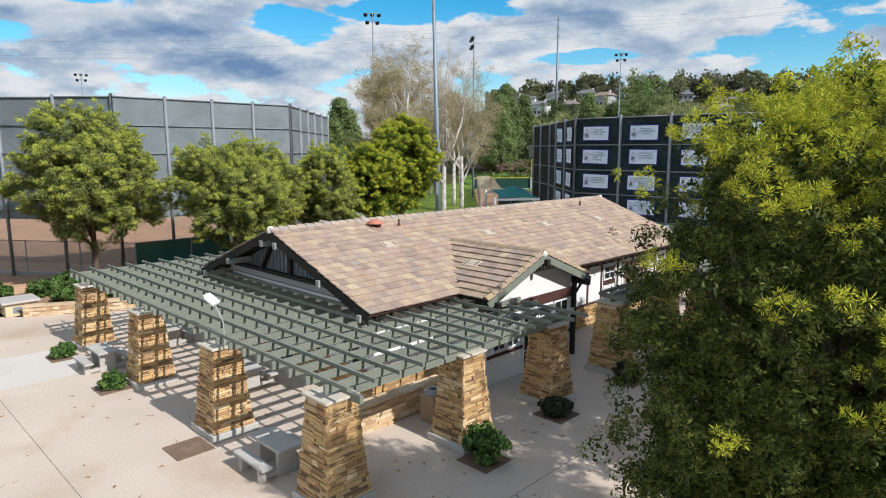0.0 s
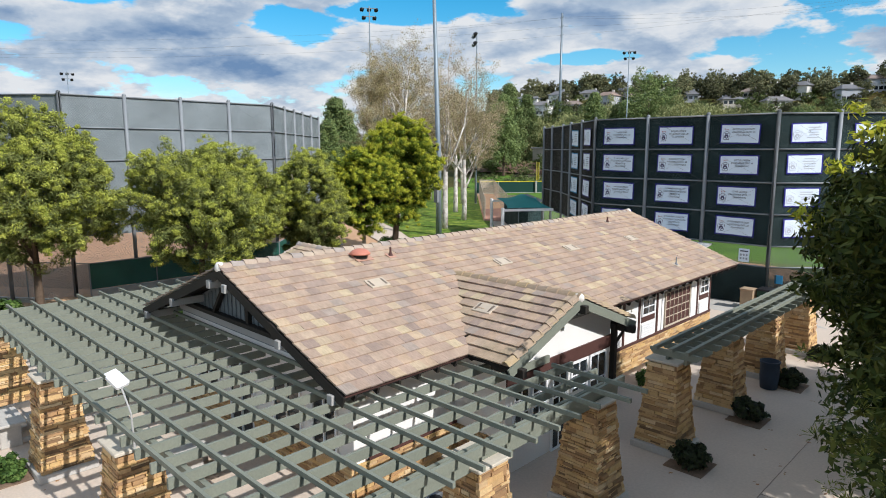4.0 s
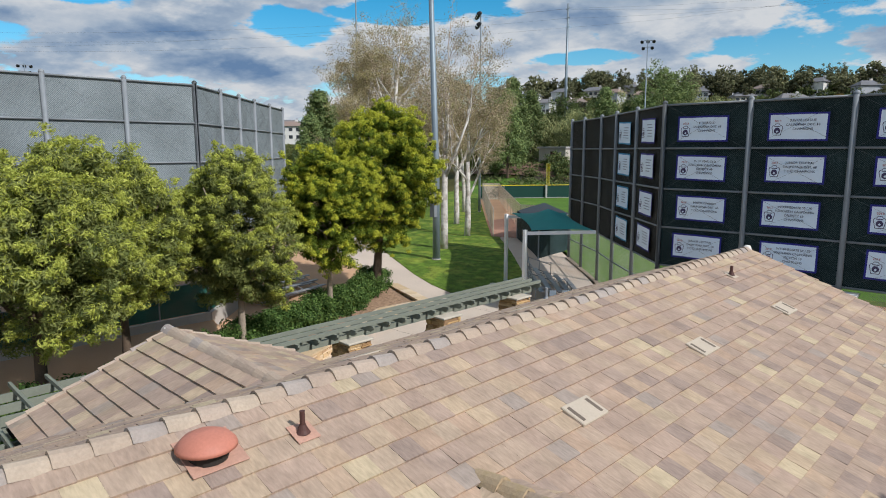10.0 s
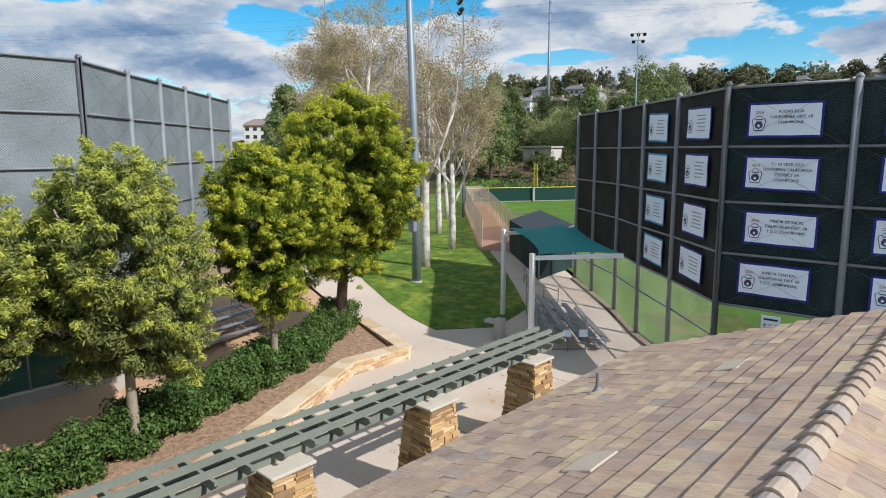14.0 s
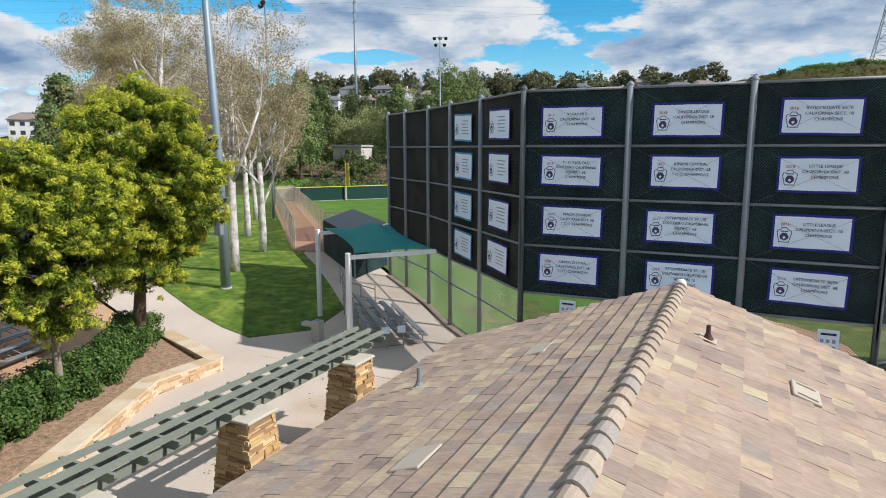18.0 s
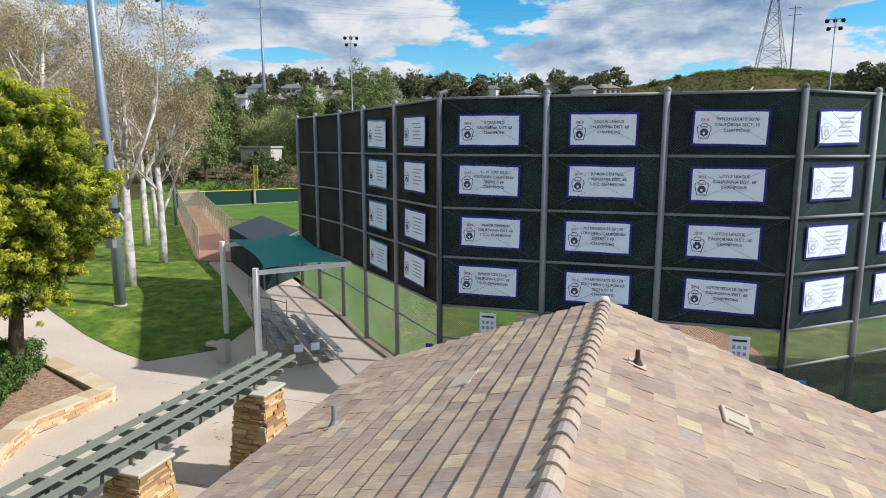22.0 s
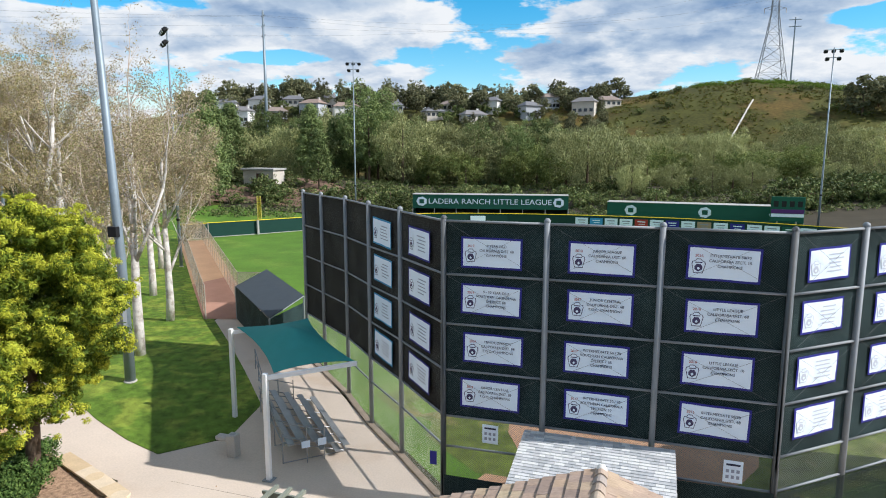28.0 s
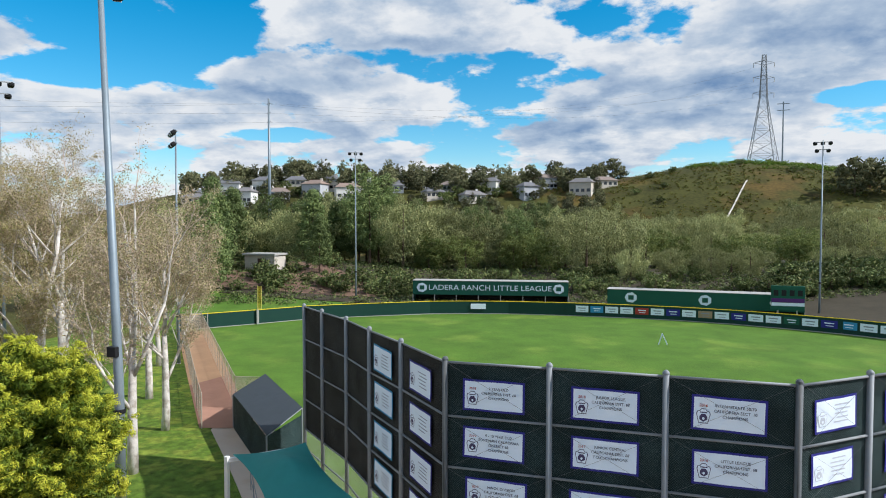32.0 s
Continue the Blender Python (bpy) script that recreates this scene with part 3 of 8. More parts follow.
# ---- geometry helpers ----
class Solid:
    """vertices and faces gathered for one mesh."""

    def __init__(self):
        self.v, self.f, self.uv = [], [], {}

    def add(self, pts, faces):
        k = len(self.v)
        self.v += [tuple(p) for p in pts]
        self.f += [tuple(i + k for i in q) for q in faces]
        return self

    def hexa(self, p):
        """eight corners: four below, four above, both anticlockwise from above."""
        return self.add(p, [(3, 2, 1, 0), (4, 5, 6, 7), (0, 1, 5, 4), (1, 2, 6, 5), (2, 3, 7, 6), (3, 0, 4, 7)])

    def box(self, x0, y0, z0, x1, y1, z1):
        return self.hexa([(x0, y0, z0), (x1, y0, z0), (x1, y1, z0), (x0, y1, z0), (x0, y0, z1), (x1, y0, z1), (x1, y1, z1), (x0, y1, z1)])

    def cbox(self, x0, y0, z0, x1, y1, z1, c=0.01, m=None):
        """a box with chamfered edges."""
        c = min(c, (x1 - x0) * 0.45, (y1 - y0) * 0.45, (z1 - z0) * 0.45)
        bm = bmesh.new()
        bmesh.ops.create_cube(bm, size=1.0)
        for v in bm.verts:
            v.co = (x0 if v.co.x < 0 else x1, y0 if v.co.y < 0 else y1, z0 if v.co.z < 0 else z1)
        bmesh.ops.bevel(bm, geom=bm.edges[:], offset=c, segments=1, affect="EDGES")
        bm.verts.index_update()
        pts = [(m @ v.co) if m else v.co.copy() for v in bm.verts]
        self.add(pts, [[v.index for v in f.verts] for f in bm.faces])
        bm.free()
        return self

    def beam(self, a, b, w, h, up=(0, 0, 1)):
        """a bar of width w and height h from a to b."""
        a, b, up = Vector(a), Vector(b), Vector(up)
        d = (b - a).normalized()
        s = d.cross(up).normalized() * (w / 2)
        u = s.cross(d).normalized() * (h / 2)
        return self.hexa([a - s - u, a + s - u, b + s - u, b - s - u, a - s + u, a + s + u, b + s + u, b - s + u])

    def tube(self, a, b, r0, r1=None, n=8, cap=True):
        a, b = Vector(a), Vector(b)
        r1 = r0 if r1 is None else r1
        d = (b - a).normalized()
        s = d.orthogonal().normalized()
        t = d.cross(s)
        ring = [math.cos(2 * math.pi * i / n) * s + math.sin(2 * math.pi * i / n) * t for i in range(n)]
        faces = [(i, (i + 1) % n, n + (i + 1) % n, n + i) for i in range(n)]
        if cap:
            faces += [tuple(range(n - 1, -1, -1)), tuple(range(n, 2 * n))]
        return self.add([a + q * r0 for q in ring] + [b + q * r1 for q in ring], faces)

    def path(self, pts, radii, n=6):
        """a bent, tapering tube through the points."""
        pts = [Vector(p) for p in pts]
        k0 = len(self.v)
        side = None
        for i, p in enumerate(pts):
            d = (pts[min(i + 1, len(pts) - 1)] - pts[max(i - 1, 0)]).normalized()
            side = d.orthogonal().normalized() if side is None else (side - d * side.dot(d)).normalized()
            t = d.cross(side)
            self.v += [tuple(p + (math.cos(2 * math.pi * j / n) * side + math.sin(2 * math.pi * j / n) * t) * radii[i]) for j in range(n)]
        for i in range(len(pts) - 1):
            a = k0 + i * n
            self.f += [(a + j, a + (j + 1) % n, a + n + (j + 1) % n, a + n + j) for j in range(n)]
        self.f += [tuple(k0 + n - 1 - j for j in range(n)), tuple(k0 + (len(pts) - 1) * n + j for j in range(n))]
        return self

    def lathe(self, profile, at, n=20):
        """profile of (radius, z) turned about a vertical axis."""
        k = len(profile)
        pts = [(at[0] + r * math.cos(2 * math.pi * i / n), at[1] + r * math.sin(2 * math.pi * i / n), at[2] + z) for i in range(n) for r, z in profile]
        faces = [(i * k + j, ((i + 1) % n) * k + j, ((i + 1) % n) * k + j + 1, i * k + j + 1) for i in range(n) for j in range(k - 1)]
        return self.add(pts, faces)

    def mesh(self, name, mtl, smooth=False):
        me = bpy.data.meshes.new(name)
        me.from_pydata(self.v, [], self.f)
        me.materials.append(mtl)
        if smooth:
            me.polygons.foreach_set("use_smooth", [True] * len(me.polygons))
        me.update()
        return me


def thing(name, at, label, category, group="", kind=""):
    ob = new(name)
    ob.empty_display_size = 0.2
    ob.location = at
    return tagged(ob, label, category, group, kind)


def part(name, solid, mtl, parent=None, label="", smooth=False, kind=""):
    """one mesh object, in world coordinates, under a thing or a part."""
    me = solid if isinstance(solid, bpy.types.Mesh) else solid.mesh(name, mtl, smooth)
    ob = new(name, me)
    if parent:
        ob.parent = parent
        ob.matrix_parent_inverse = Matrix.Translation(-parent.location)
    if label:
        ob["label"] = label
    if kind:
        ob["kind"] = kind
    return ob


def single(name, solid, mtl, label, category, kind="", group="", smooth=False):
    """a thing that is one mesh."""
    return tagged(part(name, solid, mtl, smooth=smooth), label, category, group, kind)


def quads(name, verts, mtl, per=4):
    """many loose faces at once: verts is (count, per, 3)."""
    count = len(verts)
    me = bpy.data.meshes.new(name)
    me.vertices.add(count * per)
    me.vertices.foreach_set("co", np.ascontiguousarray(verts, dtype=np.float32).ravel())
    me.loops.add(count * per)
    me.loops.foreach_set("vertex_index", np.arange(count * per, dtype=np.int32))
    me.polygons.add(count)
    me.polygons.foreach_set("loop_start", np.arange(0, count * per, per, dtype=np.int32))
    me.update(calc_edges=True)
    me.materials.append(mtl)
    return me


def smoothstep(a, b, v):
    k = min(1.0, max(0.0, (v - a) / (b - a)))
    return k * k * (3 - 2 * k)


def bumpy(x, y, cx_, cy_, rx, ry, h, turn=0.0):
    c, s = math.cos(turn), math.sin(turn)
    u, v = ((x - cx_) * c + (y - cy_) * s) / rx, (-(x - cx_) * s + (y - cy_) * c) / ry
    return h * math.exp(-(u * u + v * v))


def height(x, y):
    """the ground: the plaza is level, the lawn beyond is a little higher, and hills rise past the field."""
    z = 0.8 * smoothstep(71, 91, y - x)
    far = math.hypot(x + 25, y - 55)
    if far > 60:
        k = smoothstep(62, 110, far) * smoothstep(112, 150, y + 0.15 * x - 0.0)
        z += 3.0 * k
        rise = bumpy(x, y, -120, 305, 135, 75, 26, 0.26) + bumpy(x, y, -222, 268, 75, 55, 13, 0.3) + bumpy(x, y, 12, 345, 70, 70, 23) + bumpy(x, y, 120, 350, 90, 80, 27) + bumpy(x, y, -235, 150, 40, 40, 12)
        z += bumpy(x, y, -97, 133, 26, 20, 5.2, 0.5)
        z += rise * smoothstep(120, 250, far)
        z += 1.2 * noise.noise(Vector((x * 0.02, y * 0.02, 3.0))) * smoothstep(110, 200, far)
    return z


def patch(name, outline, lift, mtl, label, category, step=3.0, kind="structure"):
    """a flat area that follows the ground, from its outline in plan."""
    bm = bmesh.new()
    bm.faces.new([bm.verts.new((x, y, 0)) for x, y in outline])
    for axis in (0, 1):
        lo, hi = min(p[axis] for p in outline), max(p[axis] for p in outline)
        count = int((hi - lo) / step)
        for i in range(1, count + 1):
            c = [0, 0, 0]
            c[axis] = lo + i * (hi - lo) / (count + 1)
            d = [0, 0, 0]
            d[axis] = 1
            bmesh.ops.bisect_plane(bm, geom=bm.verts[:] + bm.edges[:] + bm.faces[:], plane_co=c, plane_no=d)
    bmesh.ops.triangulate(bm, faces=[f for f in bm.faces if len(f.verts) > 4])
    bmesh.ops.recalc_face_normals(bm, faces=bm.faces[:])
    for v in bm.verts:
        v.co.z = height(v.co.x, v.co.y) + lift
    if sum(f.normal.z for f in bm.faces) < 0:
        bmesh.ops.reverse_faces(bm, faces=bm.faces[:])
    me = bpy.data.meshes.new(name)
    bm.to_mesh(me)
    bm.free()
    me.materials.append(mtl)
    return tagged(new(name, me), label, category, kind=kind)

# ---- ground ----
def graded(lo, hi, fine_lo, fine_hi, fine, growth=1.16):
    a = list(np.arange(fine_lo, fine_hi + 0.01, fine))
    s = fine
    while a[-1] < hi:
        s *= growth
        a.append(a[-1] + s)
    s = fine
    while a[0] > lo:
        s *= growth
        a.insert(0, a[0] - s)
    return a


def build_ground():
    xs, ys = graded(-2200, 1800, -110, 60, 5.0), graded(-1200, 2600, -20, 420, 5.0)
    s = Solid()
    s.v = [(x, y, height(x, y) - 0.14) for y in ys for x in xs]
    w = len(xs)
    s.f = [(j * w + i, j * w + i + 1, (j + 1) * w + i + 1, (j + 1) * w + i) for j in range(len(ys) - 1) for i in range(w - 1)]
    single("ground", s, M["hill"], "scrubby green and brown ground rising to hills", "ground", "structure", smooth=True)


build_ground()
PLAZA = [(9, -16), (9, 46), (-6, 46), (-12.5, 40.4), (-14.6, 38.55), (-25.0, 38.5), (-36.6, 49.4), (-45.9, 58.2), (-47.2, 56.4), (-46.2, 53.6), (-37.4, 45.0), (-35.6, 43.2),
         (-35.1, 40.1), (-36.9, 37.95), (-38.9, 38.4), (-41.5, 39.3), (-45.1, 40.9), (-56, 46.5), (-58, 43.6), (-48, 38.8), (-41.8, 36.6), (-36.9, 35.9), (-36.1, 35.0), (-35.1, 34.7), (-35.3, 31.9), (-32.7, 26.5), (-31.0, 22), (-31.5, 14),
         (-32.5, 10.6), (-34.5, 6.9), (-36.5, 5.0), (-36.5, -16)]
patch("plaza_pavement", PLAZA, 0.0, M["plaza"], "pale tan concrete plaza with faint stains", "pavement")
patch("lawn", [(-35.1, 40.1), (-36.9, 37.95), (-38.9, 38.4), (-41.5, 39.3), (-45.1, 40.9), (-56, 46.5), (-84, 62), (-90, 95), (-77, 92), (-73.6, 84.6), (-49.0, 57.2), (-46.3, 53.7), (-37.5, 45.1), (-35.6, 43.2)], 0.02, M["lawn"],
      "mown green lawn under bare sycamores", "lawn")
patch("bullpen_strip", [(-55.5, 62.7), (-75.0, 84.0), (-72.2, 86.4), (-54.7, 67.1)], 0.045, M["granite"], "dusty tan strip between two chain-link fences", "dirt")
patch("bullpen_floor", [(-47.1, 53.6), (-55.5, 62.7), (-54.7, 67.1), (-47.2, 58.8), (-44.9, 58.2), (-44.9, 54.3)], 0.045, M["red_clay"], "red clay pad at the near end of the bullpen", "dirt")
patch("ball_field", [(-24.8, 38.9), (-14.2, 38.9), (-6, 46.4), (30, 70), (18, 104), (-2, 118), (-26, 122), (-50, 116), (-70, 99), (-78, 88), (-73.6, 84.8), (-48.0, 57.9), (-46.0, 58.4)], 0.03, M["field"], "green outfield grass, mown in faint bands", "lawn", 6.0)
patch("far_verge", [(-62, 112), (-70, 104), (-80, 90), (-100, 105), (-80, 124)], 0.03, M["field"], "strip of rough grass behind the outfield fence", "lawn", 6.0)
patch("worn_turf", [(-24.4, 40.6), (-14.9, 40.6), (-11.5, 43.4), (-5.5, 48.6), (-9.0, 54.0), (-25.0, 51.5), (-31.0, 46.2)], 0.045, M["worn_turf"], "thin olive turf behind home plate", "lawn")
patch("home_plate_dirt", [(-19 + 5.2 * math.cos(i * 0.3142), 46 + 5.2 * math.sin(i * 0.3142)) for i in range(20)], 0.06, M["dirt"], "orange clay circle round home plate", "dirt")
patch("fence_line_dirt", [(-24.6, 38.9), (-14.9, 38.9), (-14.9, 40.6), (-24.0, 40.6)], 0.08, M["dirt"], "orange clay strip behind the backstop", "dirt")
patch("mulch_bed", [(-30.9, 22), (-32.8, 26.5), (-35.5, 31.9), (-35.3, 34.6), (-37.0, 35.3), (-41.6, 36.4), (-40.2, 32.8), (-38.4, 27), (-36.2, 20), (-33.9, 14), (-31.5, 14)], 0.30, M["mulch"], "brown bark mulch bed behind a low stone wall", "bed")
patch("hedge_bed", [(-32.6, 10.6), (-34.6, 6.9), (-36.5, 5.0), (-36.5, 0), (-41, 0), (-41, 11.5), (-33.9, 14), (-31.6, 14.0)], 0.30, M["mulch"], "mulch bed with low shrubs", "bed")
patch("granite_path", [(-33.9, 14), (-35.6, 20), (-36.9, 27), (-38.4, 32.8), (-41.7, 36.4), (-48.1, 38.6), (-58, 43.3), (-58, 38), (-43.5, 28), (-40.2, 25.3), (-40.2, 13), (-41, 11.5)], 0.02, M["granite"], "tan decomposed granite path in tree shade", "path")
patch("left_infield", [(-40.5, 2), (-40.5, 25), (-53, 37), (-72, 45), (-95, 30), (-95, 2)], 0.04, M["dirt"], "orange clay infield behind the tall fence", "dirt", 6.0)
patch("tree_bed", [(-4.6, 16.3), (-6.2, 22.5), (-6.2, 36.0), (4.0, 36), (5.0, 14.5), (-2.0, 14.5)], 0.02, M["mulch"], "brown mulch bed under the large tree", "bed")
patch("service_yard", [(-24.8, 36.0), (-24.8, 38.5), (-14.4, 38.5), (-11, 36)], 0.006, M["concrete"], "grey concrete yard behind the building", "pavement")
patch("far_road", [(-30, 208), (-30, 216), (110, 205), (110, 196)], 0.5, M["asphalt"], "asphalt road behind the trees", "road", 8.0)
patch("far_bed", [(-90, 112), (-60, 117), (-36, 127), (-5, 122), (12, 112), (40, 95), (95, 110), (95, 190), (-10, 195), (-110, 165)], 0.15, M["bank_soil"], "bare slope under the trees, dark brown to stand for their shade", "slope", 8.0)

patch("mulch_slope", [(-106, 112), (-82, 117), (-66, 121), (-64, 128), (-84, 140), (-106, 134)], 0.20, M["mulch_far"], "reddish brown mulch slope below the tan kiosk", "slope", 6.0)
patch("pale_slab", [(-28.0, 3.78), (-28.0, 6.9), (-24.2, 6.4), (-24.2, 3.78)], 0.004, M["plaza_new"], "newer paler concrete slab in the plaza", "pavement")

bank = Solid()
bank_line = [(0.0, -37.6), (8.0, -37.4), (16.0, -37.3), (22.0, -37.8), (25.3, -38.6)]
for (ya, xa), (yb, xb) in zip(bank_line, bank_line[1:]):
    bank.add([(xa, ya, 0.025), (xb, yb, 0.025), (-39.9, yb, 0.5), (-39.9, ya, 0.5), (-40.6, yb, 0.5), (-40.6, ya, 0.5)], [(0, 1, 2, 3), (3, 2, 4, 5)])
single("earth_bank", bank, M["granite"], "low bank of orange-brown earth below the tall fence", "slope", "structure")

# control joints in the plaza
for a, b in (((-33, 3.75), (9, 3.75)), ((-24.0, -16), (-24.0, 3.7)), ((-8.3, -16), (-8.3, 40)), ((-8.3, 19), (9, 19)), ((-34, 31.0), (-25.4, 31.0)), ((-35, 36.5), (-25.4, 36.5))):
    single("pavement_joint", Solid().beam((*a, 0.004), (*b, 0.004), 0.012, 0.005), M["joint"], "narrow dark joint sawn in the concrete plaza", "joint", "structure", "plaza joints")

# ---- park building ----
RX, RZ, RY0, RY1 = -19.3, 5.10, 11.14, 32.5
EX0, EX1, EZ = -24.62, -13.98, 3.14
SLOPE = (RZ - EZ) / (EX1 - RX)
GY, GZ, GHALF, GEZ = 17.82, 4.30, 2.92, 3.12
GSLOPE = (GZ - GEZ) / GHALF
building = thing("park_building", (RX, 22, 0), "low white stucco building with brown trim and tan tile roof", "building")
rng = random.Random(5)


def valley(dy):
    return (RZ - GZ + GSLOPE * abs(dy)) / SLOPE


def build_walls():
    w0, w1, s0, s1 = -23.75, -14.85, 12.0, 31.9
    s = Solid()
    for x0, y0, x1, y1 in ((w0, s0, w1, s0 + 0.2), (w0, s1 - 0.2, w1, s1), (w0, s0 + 0.2, w0 + 0.2, s1 - 0.2), (w1 - 0.2, s0 + 0.2, w1, s1 - 0.2)):
        s.box(x0, y0, 0, x1, y1, 3.0)
    part("wall", s, M["stucco"], building, "white stucco walls")
    for name, y, t in (("gable_wall", s0, 0.15), ("gable_wall", s1 - 0.15, 0.15)):
        g = Solid()
        zl = RZ - 0.22 - SLOPE * (w1 - RX)
        g.add([(w0, y, 3.0), (w1, y, 3.0), (w1, y, zl), (RX, y, RZ - 0.22), (w0, y, zl), (w0, y + t, 3.0), (w1, y + t, 3.0), (w1, y + t, zl), (RX, y + t, RZ - 0.22), (w0, y + t, zl)],
              [(0, 1, 2, 3, 4), (9, 8, 7, 6, 5), (0, 5, 6, 1), (1, 6, 7, 2), (2, 7, 8, 3), (3, 8, 9, 4), (4, 9, 5, 0)])
        part(name, g, M["siding"], building, "grey board siding in the gable")
    # battens, band and collar on the near gable
    x = w0 + 0.5
    while x < w1 - 0.4:
        top = RZ - 0.30 - SLOPE * abs(x - RX)
        if top > 3.45:
            part("batten", Solid().box(x - 0.03, s0 - 0.035, 3.42, x + 0.03, s0, top), M["siding"], building)
        x += 0.24
    part("gable_band", Solid().cbox(RX - 4.4, s0 - 0.10, 3.08, RX + 4.4, s0, 3.30), M["grey_trim"], building, "light grey band board")
    part("gable_beam", Solid().cbox(RX - 4.0, s0 - 0.20, 3.31, RX + 4.0, s0 - 0.002, 3.44), M["dark_wood"], building, "dark stained tie beam")
    for sx in (-1, 1):
        part("knee_brace", Solid().beam((RX + sx * 1.9, s0 - 0.12, 3.45), (RX + sx * 1.0, s0 - 0.12, 4.55), 0.10, 0.14, (0, 1, 0)), M["dark_wood"], building)
    part("king_post", Solid().box(RX - 0.08, s0 - 0.14, 3.44, RX + 0.08, s0 - 0.002, RZ - 0.3), M["dark_wood"], building)
    # purlin ends under the near and far rakes
    for sx, k in ((1, 0.55), (-1, 0.55), (1, 0.08), (-1, 0.08), (1, 0.93), (-1, 0.93)):
        px = RX + sx * (EX1 - RX) * k
        pz = RZ - 0.30 - SLOPE * abs(px - RX)
        for y0, y1 in ((RY0 - 0.12, s0), (s1, RY1 + 0.12)):
            part("purlin_end", Solid().cbox(px - 0.09, y0, pz - 0.16, px + 0.09, y1, pz + 0.06), M["grey_trim"] if y0 < 12 else M["dark_wood"], building)
    # east wall: wainscot of ledgestone, trim, windows
    part("sill_band", Solid().cbox(w1, s0 + 0.4, 0.92, w1 + 0.07, s1 + 0.05, 1.02), M["brown_trim"], building, "maroon brown sill board")
    for y in (20.9, 22.6, 24.2, 25.35, 26.8, 27.25, 29.95, 30.55, 31.85):
        part("wall_board", Solid().box(w1, y - 0.06, 1.02, w1 + 0.035, y + 0.06, 2.98), M["brown_trim"] if y not in (27.25, 29.95) else M["white"], building)
    part("frieze_board", Solid().box(w1, 20.8, 2.62, w1 + 0.03, s1, 2.74), M["brown_trim"], building)

    def window(y0, y1, z0, z1, cols, rows, trim, x=w1, glass_m=M["glass"], bar=0.03):
        win = part("window", Solid().box(x + 0.002, y0, z0, x + 0.02, y1, z1), glass_m, building)
        fr = Solid()
        for a, b, c, d in ((y0 - 0.07, y0, z0 - 0.07, z1 + 0.07), (y1, y1 + 0.07, z0 - 0.07, z1 + 0.07), (y0, y1, z0 - 0.07, z0), (y0, y1, z1, z1 + 0.07)):
            fr.cbox(x, a, c, x + 0.06, b, d, 0.008)
        part("window_frame", fr, trim, win)
        for i in range(1, cols):
            y = y0 + (y1 - y0) * i / cols
            part("glazing_bar", Solid().box(x + 0.015, y - bar / 2, z0, x + 0.045, y + bar / 2, z1), trim, win)
        for i in range(1, rows):
            z = z0 + (z1 - z0) * i / rows
            part("glazing_bar", Solid().box(x + 0.016, y0, z - bar / 2, x + 0.042, y1, z + bar / 2), trim, win)

    window(27.5, 29.7, 1.12, 2.45, 6, 4, M["vent_tan"], glass_m=M["brown_trim"])
    window(30.8, 31.6, 1.92, 2.44, 2, 2, M["white"])
    window(25.6, 26.5, 1.92, 2.46, 2, 2, M["white"])
    for y0, y1 in ((25.55, 26.6), (30.75, 31.7)):
        part("brown_panel", Solid().box(w1 + 0.002, y0, 1.62, w1 + 0.025, y1, 1.86), M["brown_trim"], building)
        for i in range(6):
            z = 1.06 + i * 0.09
            part("louvre_slat", Solid().beam((w1 + 0.03, y0, z), (w1 + 0.03, y1, z), 0.02, 0.07), M["white"], building)
    # entry gable that projects to the east, and its twin to the west
    for sx in (1, -1):
        fx = RX + sx * 6.15
        g = Solid()
        ga, gb, top = GY - 2.45, GY + 2.45, GZ - 0.2
        zz = top - GSLOPE * 2.45
        x0, x1 = sorted((fx, fx - sx * 0.18))
        g.add([(x, y, z) for x in (x0, x1) for y, z in ((ga, 0), (gb, 0), (gb, zz), (GY, top), (ga, zz))],
              [(4, 3, 2, 1, 0), (5, 6, 7, 8, 9), (0, 1, 6, 5), (1, 2, 7, 6), (2, 3, 8, 7), (3, 4, 9, 8), (4, 0, 5, 9)])
        part("entry_wall", g, M["stucco"], building, "white stucco entry gable")
        for y in (ga, gb - 0.18):
            xa, xb = sorted((fx - sx * 0.18, RX + sx * 4.45))
            part("entry_side_wall", Solid().box(xa, y, 0, xb, y + 0.18, zz), M["stucco"], building)
        xo = sorted((fx, fx + sx * 0.05))
        part("entry_band", Solid().box(xo[0], ga, 2.30, xo[1], gb, 2.66), M["brown_trim"], building)
        part("entry_sill", Solid().box(xo[0], ga, 0.92, xo[1], gb, 1.02), M["brown_trim"], building)
        part("gable_vent", Solid().box(xo[0], GY - 1.3, 3.52, xo[1] - 0.01, GY + 1.3, 3.58), M["grey_trim"], building)
        for i in range(13):
            y = GY - 1.2 + 0.2 * i
            part("batten", Solid().box(xo[0], y - 0.02, 3.58, xo[1] - 0.01, y + 0.02, GZ - 0.28 - GSLOPE * abs(y - GY)), M["siding"], building)
        if sx == 1:
            for y0, y1, z0 in ((15.7, 16.25, 1.15), (16.45, 17.0, 1.15), (17.35, 17.95, 0.05), (18.25, 18.95, 1.15), (19.2, 20.0, 0.05)):
                window(y0, y1, z0, 2.21, 2, 3, M["white"], fx)
            part("corner_post", Solid().cbox(fx + 0.02, gb - 0.02, 0, fx + 0.18, gb + 0.14, 3.0), M["dark_wood"], building, "dark timber corner post")
            part("post_brace", Solid().beam((fx + 0.1, gb + 0.06, 2.3), (fx + 0.44, gb + 0.06, 2.9), 0.06, 0.08), M["dark_wood"], building)
